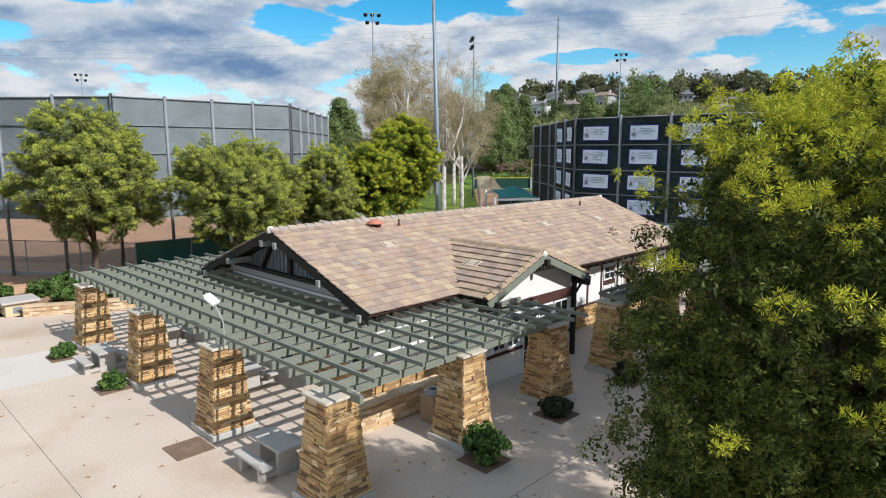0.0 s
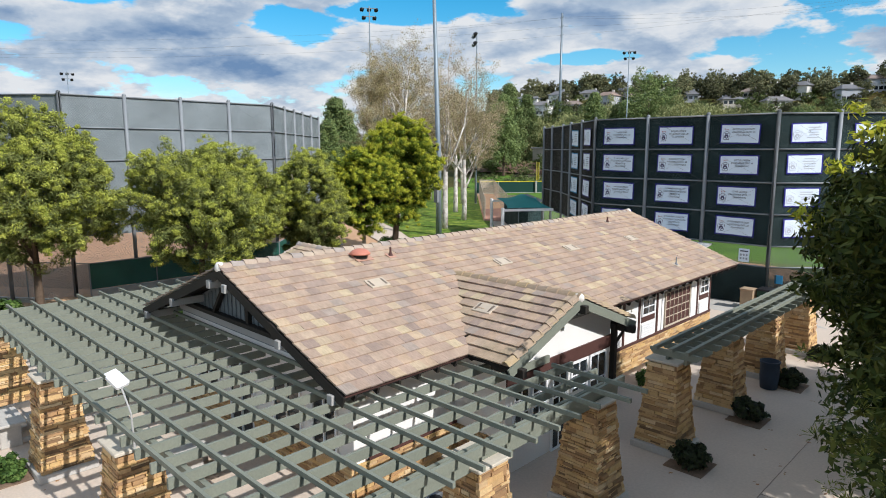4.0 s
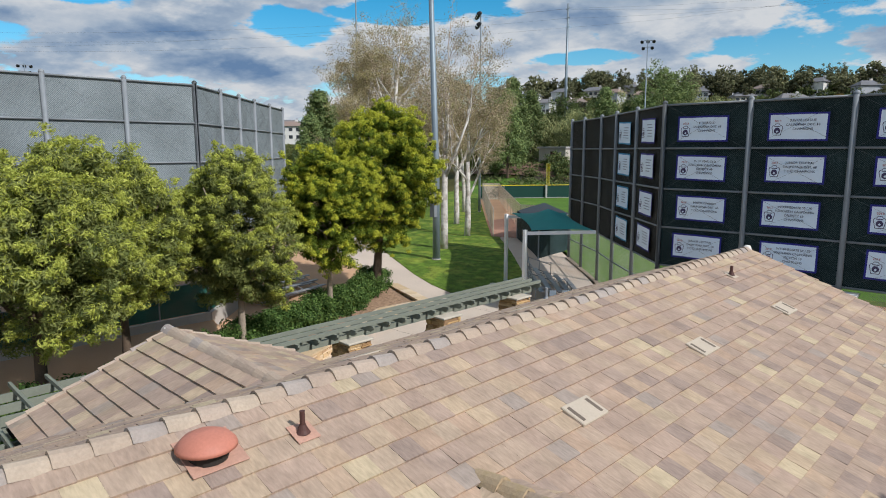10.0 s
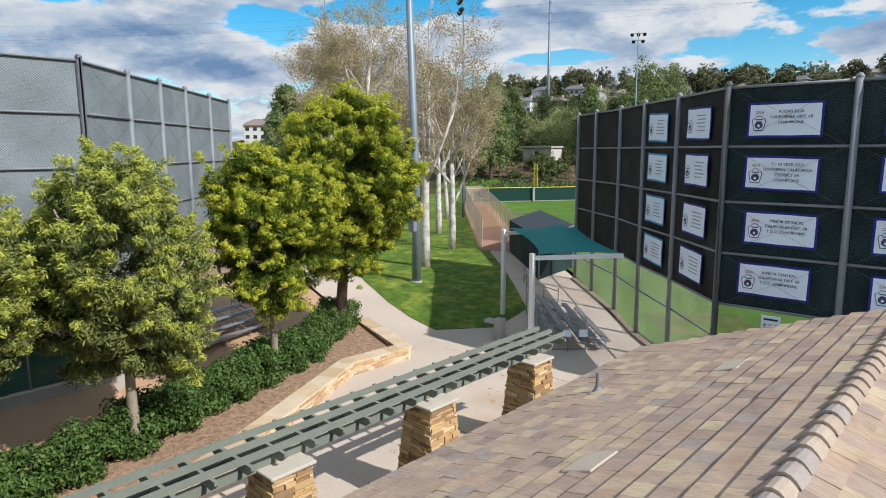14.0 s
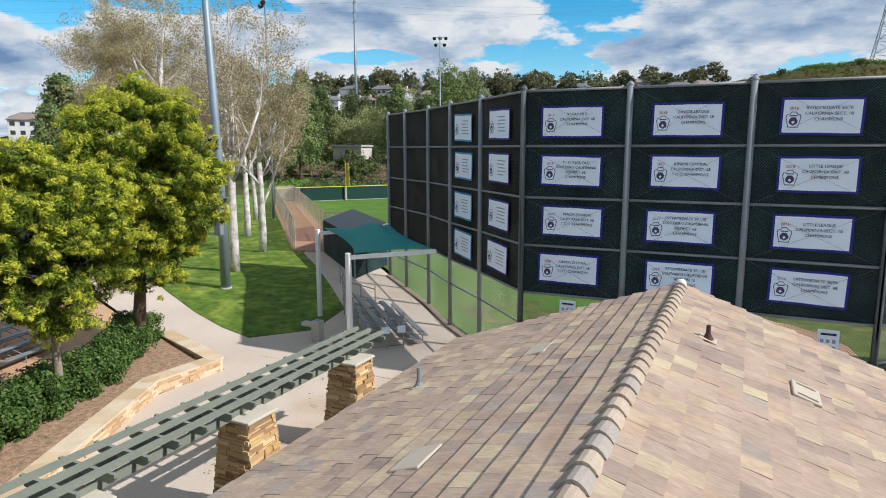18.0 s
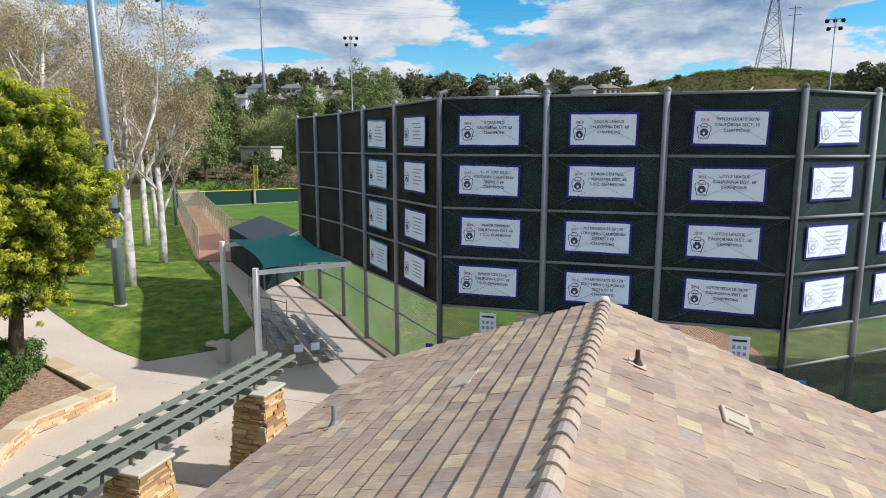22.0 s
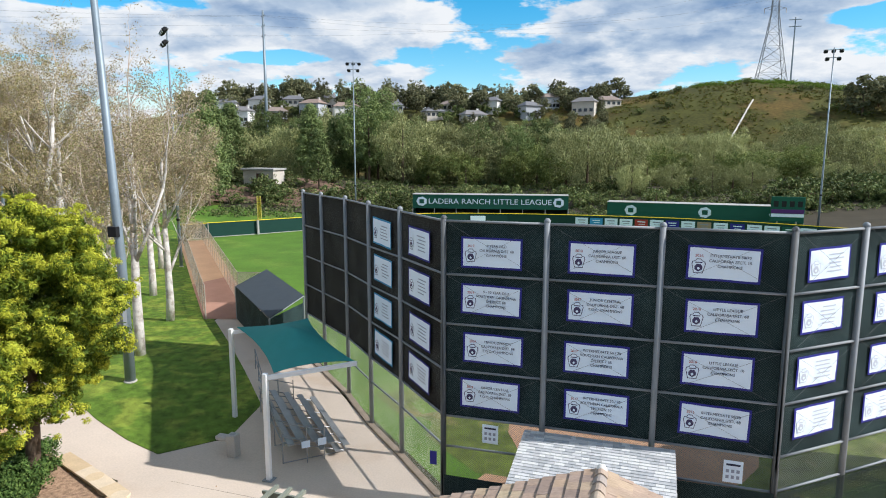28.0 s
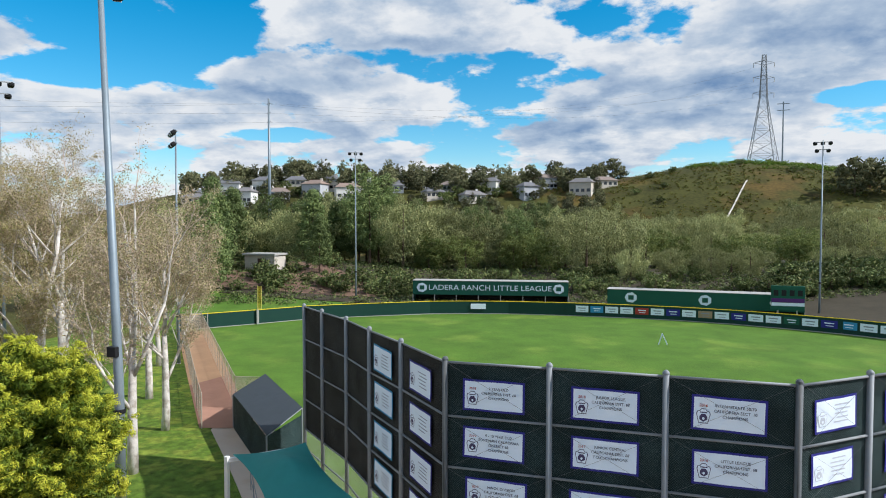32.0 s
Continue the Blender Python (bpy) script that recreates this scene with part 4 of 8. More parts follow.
        for y in (GY - 2.62, GY, GY + 2.62):
            z = GZ - 0.28 - GSLOPE * abs(y - GY)
            xa, xb = sorted((fx - sx * 0.3, fx + sx * 0.70))
            part("purlin_end", Solid().cbox(xa, y - 0.08, z - 0.17, xb, y + 0.08, z + 0.05), M["dark_wood"], building)
    # windows and doors in the shaded south wall
    for x0, x1, z0 in ((-22.6, -21.4, 1.0), (-20.6, -19.4, 0.05), (-18.2, -17.0, 1.0), (-16.4, -15.5, 1.0)):
        win = part("window", Solid().box(x0, s0 - 0.02, z0, x1, s0 - 0.002, 2.3), M["glass"], building)
        fr = Solid()
        for a, b, c, d in ((x0 - 0.07, x0, z0, 2.37), (x1, x1 + 0.07, z0, 2.37), (x0, x1, 2.3, 2.37), ((x0 + x1) / 2 - 0.03, (x0 + x1) / 2 + 0.03, z0, 2.3)):
            fr.box(a, s0 - 0.06, c, b, s0 - 0.003, d)
        part("window_frame", fr, M["white"], win)


build_walls()


def slab(pts, t):
    """a thin sloping slab from its upper outline."""
    n = len(pts)
    up = (Vector(pts[1]) - Vector(pts[0])).cross(Vector(pts[2]) - Vector(pts[0])).normalized()
    if up.z < 0:
        up = -up
    low = [Vector(p) - up * t for p in pts]
    s = Solid()
    order = list(range(n)) if (Vector(pts[1]) - Vector(pts[0])).cross(Vector(pts[2]) - Vector(pts[0])).z > 0 else list(range(n - 1, -1, -1))
    s.add(list(pts) + low, [tuple(order), tuple(i + n for i in reversed(order))] + [(i, (i + 1) % n, (i + 1) % n + n, i + n) for i in range(n)])
    return s


roof = part("roof", slab([(RX, RY0, RZ - 0.05), (RX, RY1, RZ - 0.05), (EX1, RY1, EZ - 0.05), (EX1, RY0, EZ - 0.05)], 0.10), M["deck"], building, "tan concrete tile roof")
part("roof_slope", slab([(RX, RY0, RZ - 0.05), (RX, RY1, RZ - 0.05), (EX0, RY1, EZ - 0.05), (EX0, RY0, EZ - 0.05)], 0.10), M["deck"], building)
GX = {1: -12.66, -1: -25.94}
for sx in (1, -1):
    for sy in (1, -1):
        inner = [(RX + sx * (valley(0) - 0.1), GY, GZ - 0.05), (GX[sx], GY, GZ - 0.05), (GX[sx], GY + sy * GHALF, GEZ - 0.05), (RX + sx * (valley(GHALF) - 0.1), GY + sy * GHALF, GEZ - 0.05)]
        part("entry_roof_slope", slab(inner, 0.09), M["deck"], building)

TILE_C, TILE_W = 0.332, 0.335
near_tiles, field, entry_field = [], Solid(), Solid()
LENGTH = math.hypot(EX1 - RX, RZ - EZ)


def tile_corners(base, along, up, normal, u0, u1, v0, v1, droop):
    lo, hi, t = 0.074 + droop, 0.018, 0.036
    out = []
    for h in (-t, 0):
        for u, v, k in ((u0, v0, lo), (u1, v0, lo), (u1, v1, hi), (u0, v1, hi)):
            out.append(base + along * u + up * v + normal * (k + h))
    return out


def lay(base, along, up, width, length, keep, near, field, lift=0.0):
    """courses of flat tiles from the eave to the ridge; the tiles that the camera passes nearest are pieces of their own."""
    normal = along.cross(up).normalized()
    if normal.z < 0:
        normal = -normal
    rows = int(length / TILE_C)
    course = length / rows
    for i in range(rows):
        shift = TILE_W * (0.5 if i % 2 else 0.0) + rng.uniform(-0.03, 0.03)
        j = -1
        while True:
            u0 = max(0.0, j * TILE_W + shift)
            u1 = min(width, (j + 1) * TILE_W + shift)
            j += 1
            if u0 >= width:
                break
            if u1 - u0 < 0.06:
                continue
            mid = base + along * ((u0 + u1) / 2) + up * ((i + 0.5) * course)
            if not keep(mid):
                continue
            g = 0.001
            p = tile_corners(base, along, up, normal, u0 + g, u1 - g, i * course - 0.03 + rng.uniform(-0.004, 0.004), (i + 1) * course + 0.02, rng.uniform(-0.006, 0.010) + lift)
            if near(mid) and u1 - u0 > TILE_W - 0.01:
                near_tiles.append((mid, p))
            else:
                q = p if along.cross(up).z > 0 else [p[1], p[0], p[3], p[2], p[5], p[4], p[7], p[6]]
                field.hexa(q)


def keep_main(p):
    dy = p.y - GY
    return abs(dy) > GHALF - 0.05 or abs(p.x - RX) < valley(dy) + 0.12


def keep_entry(p):
    return abs(p.x - RX) > valley(p.y - GY) - 0.10


up_e = Vector((RX - EX1, 0, RZ - EZ)).normalized()
up_w = Vector((RX - EX0, 0, RZ - EZ)).normalized()
no = lambda p: False
lay(Vector((EX1 + 0.04, RY0 - 0.03, EZ - 0.015)), Vector((0, 1, 0)), up_e, RY1 - RY0 + 0.06, LENGTH + 0.02, keep_main, lambda p: 18.2 < p.y < 22.4 and p.x < -16.6, field, -0.028)
lay(Vector((EX0 - 0.04, RY0 - 0.03, EZ - 0.015)), Vector((0, 1, 0)), up_w, RY1 - RY0 + 0.06, LENGTH + 0.02, keep_main, lambda p: 21.5 < p.y < 26.5 and p.x > -21.8, field, -0.008)
for sx in (1, -1):
    for sy in (1, -1):
        x0 = min(GX[sx], RX + sx * 2.0)
        lay(Vector((x0 - 0.02, GY + sy * (GHALF + 0.04), GEZ - 0.015)), Vector((1, 0, 0)), Vector((0, -sy * GHALF, GZ - GEZ)).normalized(), abs(GX[sx] - RX) - 2.0 + 0.04, math.hypot(GHALF + 0.04, GZ - GEZ), keep_entry, no, entry_field, -0.003 if sx == 1 else -0.012)
part("tile_field", field, M["tile_set"], roof, kind="stuff")
part("entry_tile_field", entry_field, M["tile_entry"], roof, kind="stuff")


def shared_piece(corners):
    """an eight-cornered piece about its own middle."""
    mid = sum(corners, Vector()) / 8
    return mid, [c - mid for c in corners]


tile_meshes = {}
for mid, p in near_tiles:
    key = "e" if mid.x > RX else "w"
    centre, loc = shared_piece(p)
    if key not in tile_meshes:
        q = loc if key == "e" else [loc[1], loc[0], loc[3], loc[2], loc[5], loc[4], loc[7], loc[6]]
        tile_meshes[key] = Solid().hexa(q).mesh("roof_tile", M["tile"])
    ob = part("roof_tile", tile_meshes[key], None, roof)
    ob.location = centre
    ob.rotation_euler = (rng.uniform(-0.006, 0.006), rng.uniform(-0.006, 0.006), rng.uniform(-0.008, 0.008))


def cap_run(a, b, side, mtl, step=0.36, drop=0.07, rise=0.055, half=0.155, tilt=None):
    """angled cap tiles that overlap along a ridge or rake."""
    a, b = Vector(a), Vector(b)
    d = (b - a).normalized()
    s = Vector(side).normalized()
    n = s.cross(d).normalized()
    if n.z < 0:
        n = -n
    count = max(1, round((b - a).length / step))
    st = (b - a).length / count
    sol = Solid()
    pts = []
    arc = (-1.0, -0.72, -0.38, 0.0, 0.38, 0.72, 1.0)
    for k, h in ((-0.03, 0.062), (st + 0.03, 0.016)):
        for u in arc:
            pts.append(d * k + s * (half * u) + n * (rise - (rise + drop) * u * u + h))
        for u in (0.86, 0.0, -0.86):
            pts.append(d * k + s * (half * u) + n * (rise - 0.028 - (rise + drop) * u * u + h))
    m = 10
    sol.add(pts, [(i, (i + 1) % m, (i + 1) % m + m, i + m) for i in range(m)] + [tuple(range(m - 1, -1, -1)), tuple(range(m, 2 * m))])
    me = sol.mesh("ridge_cap", mtl)
    for i in range(count):
        ob = part("ridge_cap", me, None, roof)
        ob.location = a + d * (i * st)
        ob.rotation_euler = (rng.uniform(-0.012, 0.012), rng.uniform(-0.012, 0.012), rng.uniform(-0.02, 0.02))


cap_run((RX, RY0, RZ), (RX, RY1, RZ), (1, 0, 0), M["cap"])
for sx in (1, -1):
    cap_run((GX[sx], GY, GZ), (RX + sx * (valley(0) - 0.05), GY, GZ), (0, 1, 0), M["cap_mossy"] if sx == 1 else M["cap"])
    for sy in (1, -1):
        e = Vector((0, sy * GHALF, GEZ - GZ))
        cap_run((GX[sx] - sx * 0.08, GY + sy * (GHALF + 0.05), GEZ + 0.02), (GX[sx] - sx * 0.08, GY + sy * 0.12, GZ - 0.03), (1, 0, 0), M["cap_mossy"] if sx == 1 else M["cap"], half=0.125 if sx == 1 else 0.06, rise=0.055 if sx == 1 else 0.02)
    part("ridge_end_mortar", Solid().lathe([(0.001, 0.10), (0.09, 0.07), (0.14, 0.0), (0.15, -0.1), (0.10, -0.16)], (GX[sx] - sx * 0.06, GY, GZ), 12), M["mortar"], roof, smooth=True)
for y in (RY0 + 0.04, RY1 - 0.04):
    part("ridge_end_mortar", Solid().lathe([(0.001, 0.13), (0.08, 0.11), (0.12, 0.03), (0.13, -0.08), (0.10, -0.12)], (RX, y, RZ), 12), M["mortar"], roof, smooth=True)
# barge boards, fascias and rafter tails
for y in (RY0 - 0.02, RY1 + 0.02):
    for ex in (EX0, EX1):
        part("barge_board", Solid().beam((RX, y, RZ - 0.19), (ex, y, EZ - 0.19), 0.05, 0.24, (0, 0, 1)), M["dark_wood"], building)
for sx in (1, -1):
    for sy in (1, -1):
        part("barge_board", Solid().beam((GX[sx] + sx * 0.02, GY, GZ - 0.19), (GX[sx] + sx * 0.02, GY + sy * (GHALF + 0.05), GEZ - 0.19), 0.05, 0.24), M["green_wood"] if sx == 1 else M["dark_wood"], building)
for ex, s_ in ((EX1, -1), (EX0, 1)):
    y = RY0 + 0.3
    while y < RY1:
        if abs(y - GY) > GHALF - 0.3:
            part("rafter_tail", Solid().beam((ex + 0.01 * s_, y, EZ - 0.19), (ex + 0.95 * s_, y, EZ - 0.19 + 0.95 * SLOPE), 0.07, 0.15), M["dark_wood"], building)
        y += 0.61
    part("eave_board", Solid().box(min(ex, ex + 0.03 * s_), RY0, EZ - 0.10, max(ex, ex + 0.03 * s_), RY1, EZ - 0.045), M["brown_trim"], building)

# roof fittings
def on_roof(x, y):
    return RZ - SLOPE * abs(x - RX)


tilt_e, tilt_w = math.atan(SLOPE), -math.atan(SLOPE)


def roof_vent(x, y, mtl, label, entry=False, slots=True):
    """a low sloped tile vent with two slots."""
    m = Matrix.Translation((x, y, on_roof(x, y) + 0.055)) @ Matrix.Rotation(tilt_e if x > RX else tilt_w, 4, "Y")
    if entry:
        m = Matrix.Translation((x, y, GZ - GSLOPE * abs(y - GY) + 0.055)) @ Matrix.Rotation(math.atan(GSLOPE) * (1 if y < GY else -1), 4, "X") @ Matrix.Rotation(math.pi / 2, 4, "Z")
    v = thing("roof_vent", m.translation, label, "vent", "roof vents")
    part("vent_hood", Solid().cbox(-0.21, -0.33, -0.03, 0.21, 0.33, 0.022, 0.012, m), mtl, v)
    # dark plates on the hood; the slots' inner shade is in their colour
    for y0 in (-0.27, 0.19) if slots else ():
        part("vent_slot", Solid().cbox(-0.15, y0, 0.015, 0.15, y0 + 0.07, 0.0255, 0.002, m), M["slot"], v)


for x, y in ((-17.32, 14.8), (-17.2, 20.15), (-17.22, 24.28), (-17.1, 28.7)):
    roof_vent(x, y, M["vent_tan"], "flat tan roof vent with two dark slots")
for x, y in ((-21.4, 28.9), (-21.5, 24.3), (-21.4, 19.4)):
    roof_vent(x, y, M["vent_tan"], "flat tan roof vent, flush with the tiles", slots=False)
roof_vent(-14.85, GY - 1.3, M["vent_tan"], "flat brown roof vent on the entry roof", True)


def roof_pipe(x, y, h, mtl, label, r=0.045, base=None):
    z = on_roof(x, y)
    p = thing("vent_pipe", (x, y, z), label, "pipe", "roof pipes")
    part("pipe", Solid().tube((x, y, z - 0.05), (x, y, z + h), r, r, 12), mtl, p, smooth=False)
    part("collar", Solid().lathe([(r + 0.06, 0.05), (r + 0.03, 0.09), (r + 0.005, 0.15)], (x, y, z), 14), mtl, p)
    m = Matrix.Translation((x, y, z + 0.05)) @ Matrix.Rotation(tilt_e if x > RX else tilt_w, 4, "Y")
    part("flashing", Solid().cbox(-0.15, -0.14, 0, 0.15, 0.15, 0.012, 0.004, m), base or M["vent_tan"], p)


roof_pipe(-18.55, 29.2, 0.29, M["brown_trim"], "dark red-brown vent pipe with a pale flashing", 0.038)
roof_pipe(-14.85, 28.3, 0.36, M["galv"], "short grey vent pipe near the eave", 0.024)
roof_pipe(-23.45, 28.05, 0.42, M["galv"], "grey vent pipe on the shaded slope")
roof_pipe(-18.55, 16.35, 0.31, M["brown_trim"], "dark red vent pipe beside the dome vent", 0.032, M["pink_metal"])
dz = on_roof(-18.72, 15.3)
dome = thing("dome_vent", (-18.72, 15.3, dz), "clay red metal mushroom vent on the roof", "vent")
part("dome_cap", Solid().lathe([(0.001, 0.30), (0.13, 0.29), (0.24, 0.24), (0.305, 0.17), (0.315, 0.13), (0.29, 0.13)], (-18.72, 15.3, dz), 28), M["terracotta"], dome, smooth=True)
part("dome_neck", Solid().lathe([(0.22, 0.0), (0.22, 0.16)], (-18.72, 15.3, dz), 20), M["dark_wood"], dome)
md = Matrix.Translation((-18.72, 15.3, dz + 0.055)) @ Matrix.Rotation(tilt_e, 4, "Y")
part("flashing", Solid().cbox(-0.28, -0.27, 0, 0.28, 0.34, 0.012, 0.004, md), M["pink_metal"], dome)


# ---- stone piers ----
single_stones = []


def stone_face(s, origin, along, w_low, w_top, h, depth=0.07, seed=0, owner=None):
    """ledgestones laid in courses on one leaning face; origin is the middle of its foot."""
    r = random.Random(seed)
    along, outw = Vector(along), Vector((along[1], -along[0], 0))
    z = 0.0
    while z < h - 0.02:
        ch = min(r.choice((0.045, 0.06, 0.075, 0.09, 0.12)), h - z)
        k0, k1 = z / h, (z + ch) / h
        half0 = (w_low + (w_top - w_low) * k0 ** 0.8) / 2
        half1 = (w_low + (w_top - w_low) * k1 ** 0.8) / 2
        u = -1.0
        while u < 0.999:
            du = r.uniform(0.16, 0.52) / half0
            u2 = min(1.0, u + du)
            if 1.0 - u2 < 0.12:
                u2 = 1.0
            out = r.choice((-0.026, -0.012, 0.0, 0.008, 0.020, 0.034)) + r.uniform(-0.004, 0.004)
            g = 0.006
            p = []
            for zz, hf in ((z + g, half0), (z + ch - g, half1)):
                back = hf - depth
                front = hf + out
                for uu, off in ((u * hf + g, back), (u2 * hf - g, back), (u2 * hf - g, front), (u * hf + g, front)):
                    p.append(origin + along * uu + outw * off + Vector((0, 0, zz)))
            if owner:
                single_stones.append((owner, sum(p, Vector()) / 8, along, outw, ((p[1] - p[0]).length, (p[3] - p[0]).length, ch - 2 * g)))
            else:
                s.hexa([p[3], p[2], p[1], p[0], p[7], p[6], p[5], p[4]])
            u = u2
        z += ch


def stone_pier(x, y, h=2.46, w0=1.22, w1=0.80, seed=0, group="pergola piers", label="tapered pier of stacked brown ledgestone on a concrete plinth", shown=()):
    p = thing("stone_pier", (x, y, 0), label, "pier", group)
    part("plinth", Solid().cbox(x - 0.68, y - 0.68, 0, x + 0.68, y + 0.68, 0.20, 0.02), M["concrete"], p)
    core = Solid()
    pts = []
    for k in (0.0, 0.25, 0.5, 0.75, 1.0):
        a = (w0 + (w1 - w0) * k ** 0.8) / 2 - 0.03
        pts += [(x - a, y - a, 0.2 + (h - 0.2) * k), (x + a, y - a, 0.2 + (h - 0.2) * k), (x + a, y + a, 0.2 + (h - 0.2) * k), (x - a, y + a, 0.2 + (h - 0.2) * k)]
    core.add(pts, [(i * 4 + j, i * 4 + (j + 1) % 4, i * 4 + 4 + (j + 1) % 4, i * 4 + 4 + j) for i in range(4) for j in range(4)])
    part("core", core, M["grout"], p)
    s = Solid()
    for i, al in enumerate(((1, 0), (0, 1), (-1, 0), (0, -1))):
        stone_face(s, Vector((x, y, 0.2)), (*al, 0), w0, w1, h - 0.2, seed=seed * 7 + i, owner=p if al in shown else None)
    if s.f:
        part("ledgestone_cladding", s, M["stone"], p, kind="stuff")
    part("cap", Solid().cbox(x - 0.47, y - 0.47, h, x + 0.47, y + 0.47, h + 0.07, 0.015), M["cap_stone"], p, "pale stone cap")


EAST_X, WEST_X, SOUTH_Y = -11.1, -27.4, 7.75
NEAREST = ((EAST_X, SOUTH_Y), (-16.3, SOUTH_Y), (-21.6, SOUTH_Y), (EAST_X, 12.0), (EAST_X, 15.92))
for i, (x, y) in enumerate([(EAST_X, SOUTH_Y), (-16.3, SOUTH_Y), (-21.6, SOUTH_Y), (WEST_X, SOUTH_Y)] + [(EAST_X, 12.0 + 3.92 * k) for k in range(6)] + [(WEST_X, 12.0 + 3.92 * k) for k in range(6)]):
    stone_pier(x, y, seed=i + 1, shown=((1, 0), (0, 1)) if (x, y) in NEAREST else ())

# ---- pergolas ----
PZ = 2.93  # top of the purlins


def green_bar(name, parent, a, b, w, h):
    part(name, Solid().beam(a, b, w, h), M["green_wood"], parent)


south = thing("wrap_pergola", (-19, 9, 0), "grey-green timber pergola wrapping round the building", "pergola")
green_bar("beam", south, (-28.6, SOUTH_Y + 0.22, PZ - 0.42), (-10.3, SOUTH_Y + 0.22, PZ - 0.42), 0.10, 0.18)
for k in range(26):
    x = -10.85 - 0.71 * k
    green_bar("rafter", south, (x, 7.40, PZ - 0.18), (x, 12.0 if -24.6 < x < -14.0 else 16.9, PZ - 0.18), 0.07, 0.19)
k = 0
for k in range(13):
    y = 7.55 + 0.722 * k
    spans = [(-29.1, -10.2)] if y < 11.9 else [(-29.1, -24.2), (-14.4, -10.2)]
    if y > 15.2:
        spans = [(-29.1, -26.3), (-12.4, -9.9)]
    for a, b in spans:
        green_bar("purlin", south, (a, y, PZ - 0.04), (b, y, PZ - 0.04), 0.065, 0.095)
for x in (EAST_X - 0.18, EAST_X + 0.18, WEST_X - 0.18, WEST_X + 0.18):
    green_bar("beam", south, (x, 7.95, PZ - 0.42), (x, 16.7, PZ - 0.42), 0.08, 0.20)
for sx, px, lab in ((1, EAST_X, "narrow grey-green timber pergola on stone piers along the walk"), (-1, WEST_X, "narrow grey-green timber pergola on stone piers beside the planter")):
    side = thing("walk_pergola", (px, 26, 0), lab, "pergola", "walk pergolas")
    y0, y1 = (19.3 if sx == 1 else 17.6), 33.0
    for k in range(3):
        x = px + sx * (0.70 - 0.43 * k)
        green_bar("purlin", side, (x, y0, PZ - 0.04), (x, y1, PZ - 0.04), 0.10, 0.10)
    for x in (px + sx * 0.55, px + sx * 0.05):
        green_bar("beam", side, (x, y0 + 0.3, PZ - 0.36), (x, y1 - 0.3, PZ - 0.36), 0.08, 0.18)
    y = y0 + 0.2
    while y < y1:
        a, b = px - sx * 0.38, px + sx * 1.02
        s = Solid()
        lo, hi = PZ - 0.27, PZ - 0.09
        xa, xb = min(a, b), max(a, b)
        s.add([(xx, yy, zz) for yy in (y - 0.035, y + 0.035) for xx, zz in ((xa, hi), (xa, hi - 0.07), (xa + 0.12, lo), (xb - 0.12, lo), (xb, hi - 0.07), (xb, hi))],
              [(0, 1, 2, 3, 4, 5), (11, 10, 9, 8, 7, 6)] + [(i, i + 6, (i + 1) % 6 + 6, (i + 1) % 6) for i in range(6)])
        part("rafter", s, M["green_wood"], side)
        y += 0.65

# ---- tall fences ----
def panel(name, a, b, z0a, z1, z0b, mtl, parent, sag=0.0, seg=1):
    """a flat screen between two posts, with metres as its coordinates."""
    me = bpy.data.meshes.new(name)
    L = math.hypot(b[0] - a[0], b[1] - a[1])
    me.from_pydata([(a[0], a[1], z0a), (b[0], b[1], z0b), (b[0], b[1], z1), (a[0], a[1], z1)], [], [(0, 1, 2, 3)])
    uvl = me.uv_layers.new()
    for i, c in enumerate(((0, z0a), (L, z0b), (L, z1), (0, z1))):
        uvl.data[i].uv = c
    me.materials.append(mtl)
    me.update()
    return part(name, me, None, parent)


def tall_fence(posts, top, rails, screen, screen_base, low, label, group, cross=True, r=0.10):
    """steel posts and rails with wind screen above and chain link below."""
    mid = posts[len(posts) // 2]
    fence = thing("backstop_fence", (mid[0], mid[1], 0), label, "fence", group)
    for x, y in posts:
        z = height(x, y) - 0.1
        post = part("fence_post", Solid().tube((x, y, z), (x, y, top + 0.05), r, r, 12), M["galv"], fence, smooth=True)
        part("post_cap", Solid().lathe([(r + 0.01, 0.0), (r + 0.01, 0.04), (r * 0.7, 0.10), (0.001, 0.13)], (x, y, top + 0.05), 12), M["galv"], post, smooth=True)
    for (xa, ya), (xb, yb) in zip(posts, posts[1:]):
        d = Vector((xb - xa, yb - ya, 0)).normalized()
        nrm = Vector((d.y, -d.x, 0))
        if nrm.dot(Vector((-20, 15, 0)) - Vector((xa, ya, 0))) < 0:
            nrm = -nrm
        a, b = Vector((xa, ya, 0)) + d * (r - 0.01), Vector((xb, yb, 0)) - d * (r - 0.01)
        for z in rails:
            part("rail", Solid().tube((a.x, a.y, z), (b.x, b.y, z), 0.042, 0.042, 8), M["galv"], fence, smooth=True)
        off = -nrm * 0.05
        panel("wind_screen", (xa + off.x, ya + off.y), (xb + off.x, yb + off.y), screen_base, top, screen_base, screen, fence)
        panel("chain_link", (xa + off.x, ya + off.y), (xb + off.x, yb + off.y), height(xa, ya), screen_base, height(xb, yb), M[low], fence)
        if cross:
            zs = [z for z in rails if z >= screen_base - 0.1]
            for z1, z0 in zip(zs, zs[1:]):
                o = nrm * 0.115
                for p, q in (((a, z1), (b, z0)), ((a, z0), (b, z1))):
                    part("brace_cable", Solid().tube(p[0] + o + Vector((0, 0, p[1])), q[0] + o + Vector((0, 0, q[1])), 0.004, 0.004, 4, cap=False), M["cable"], fence)
    return fence


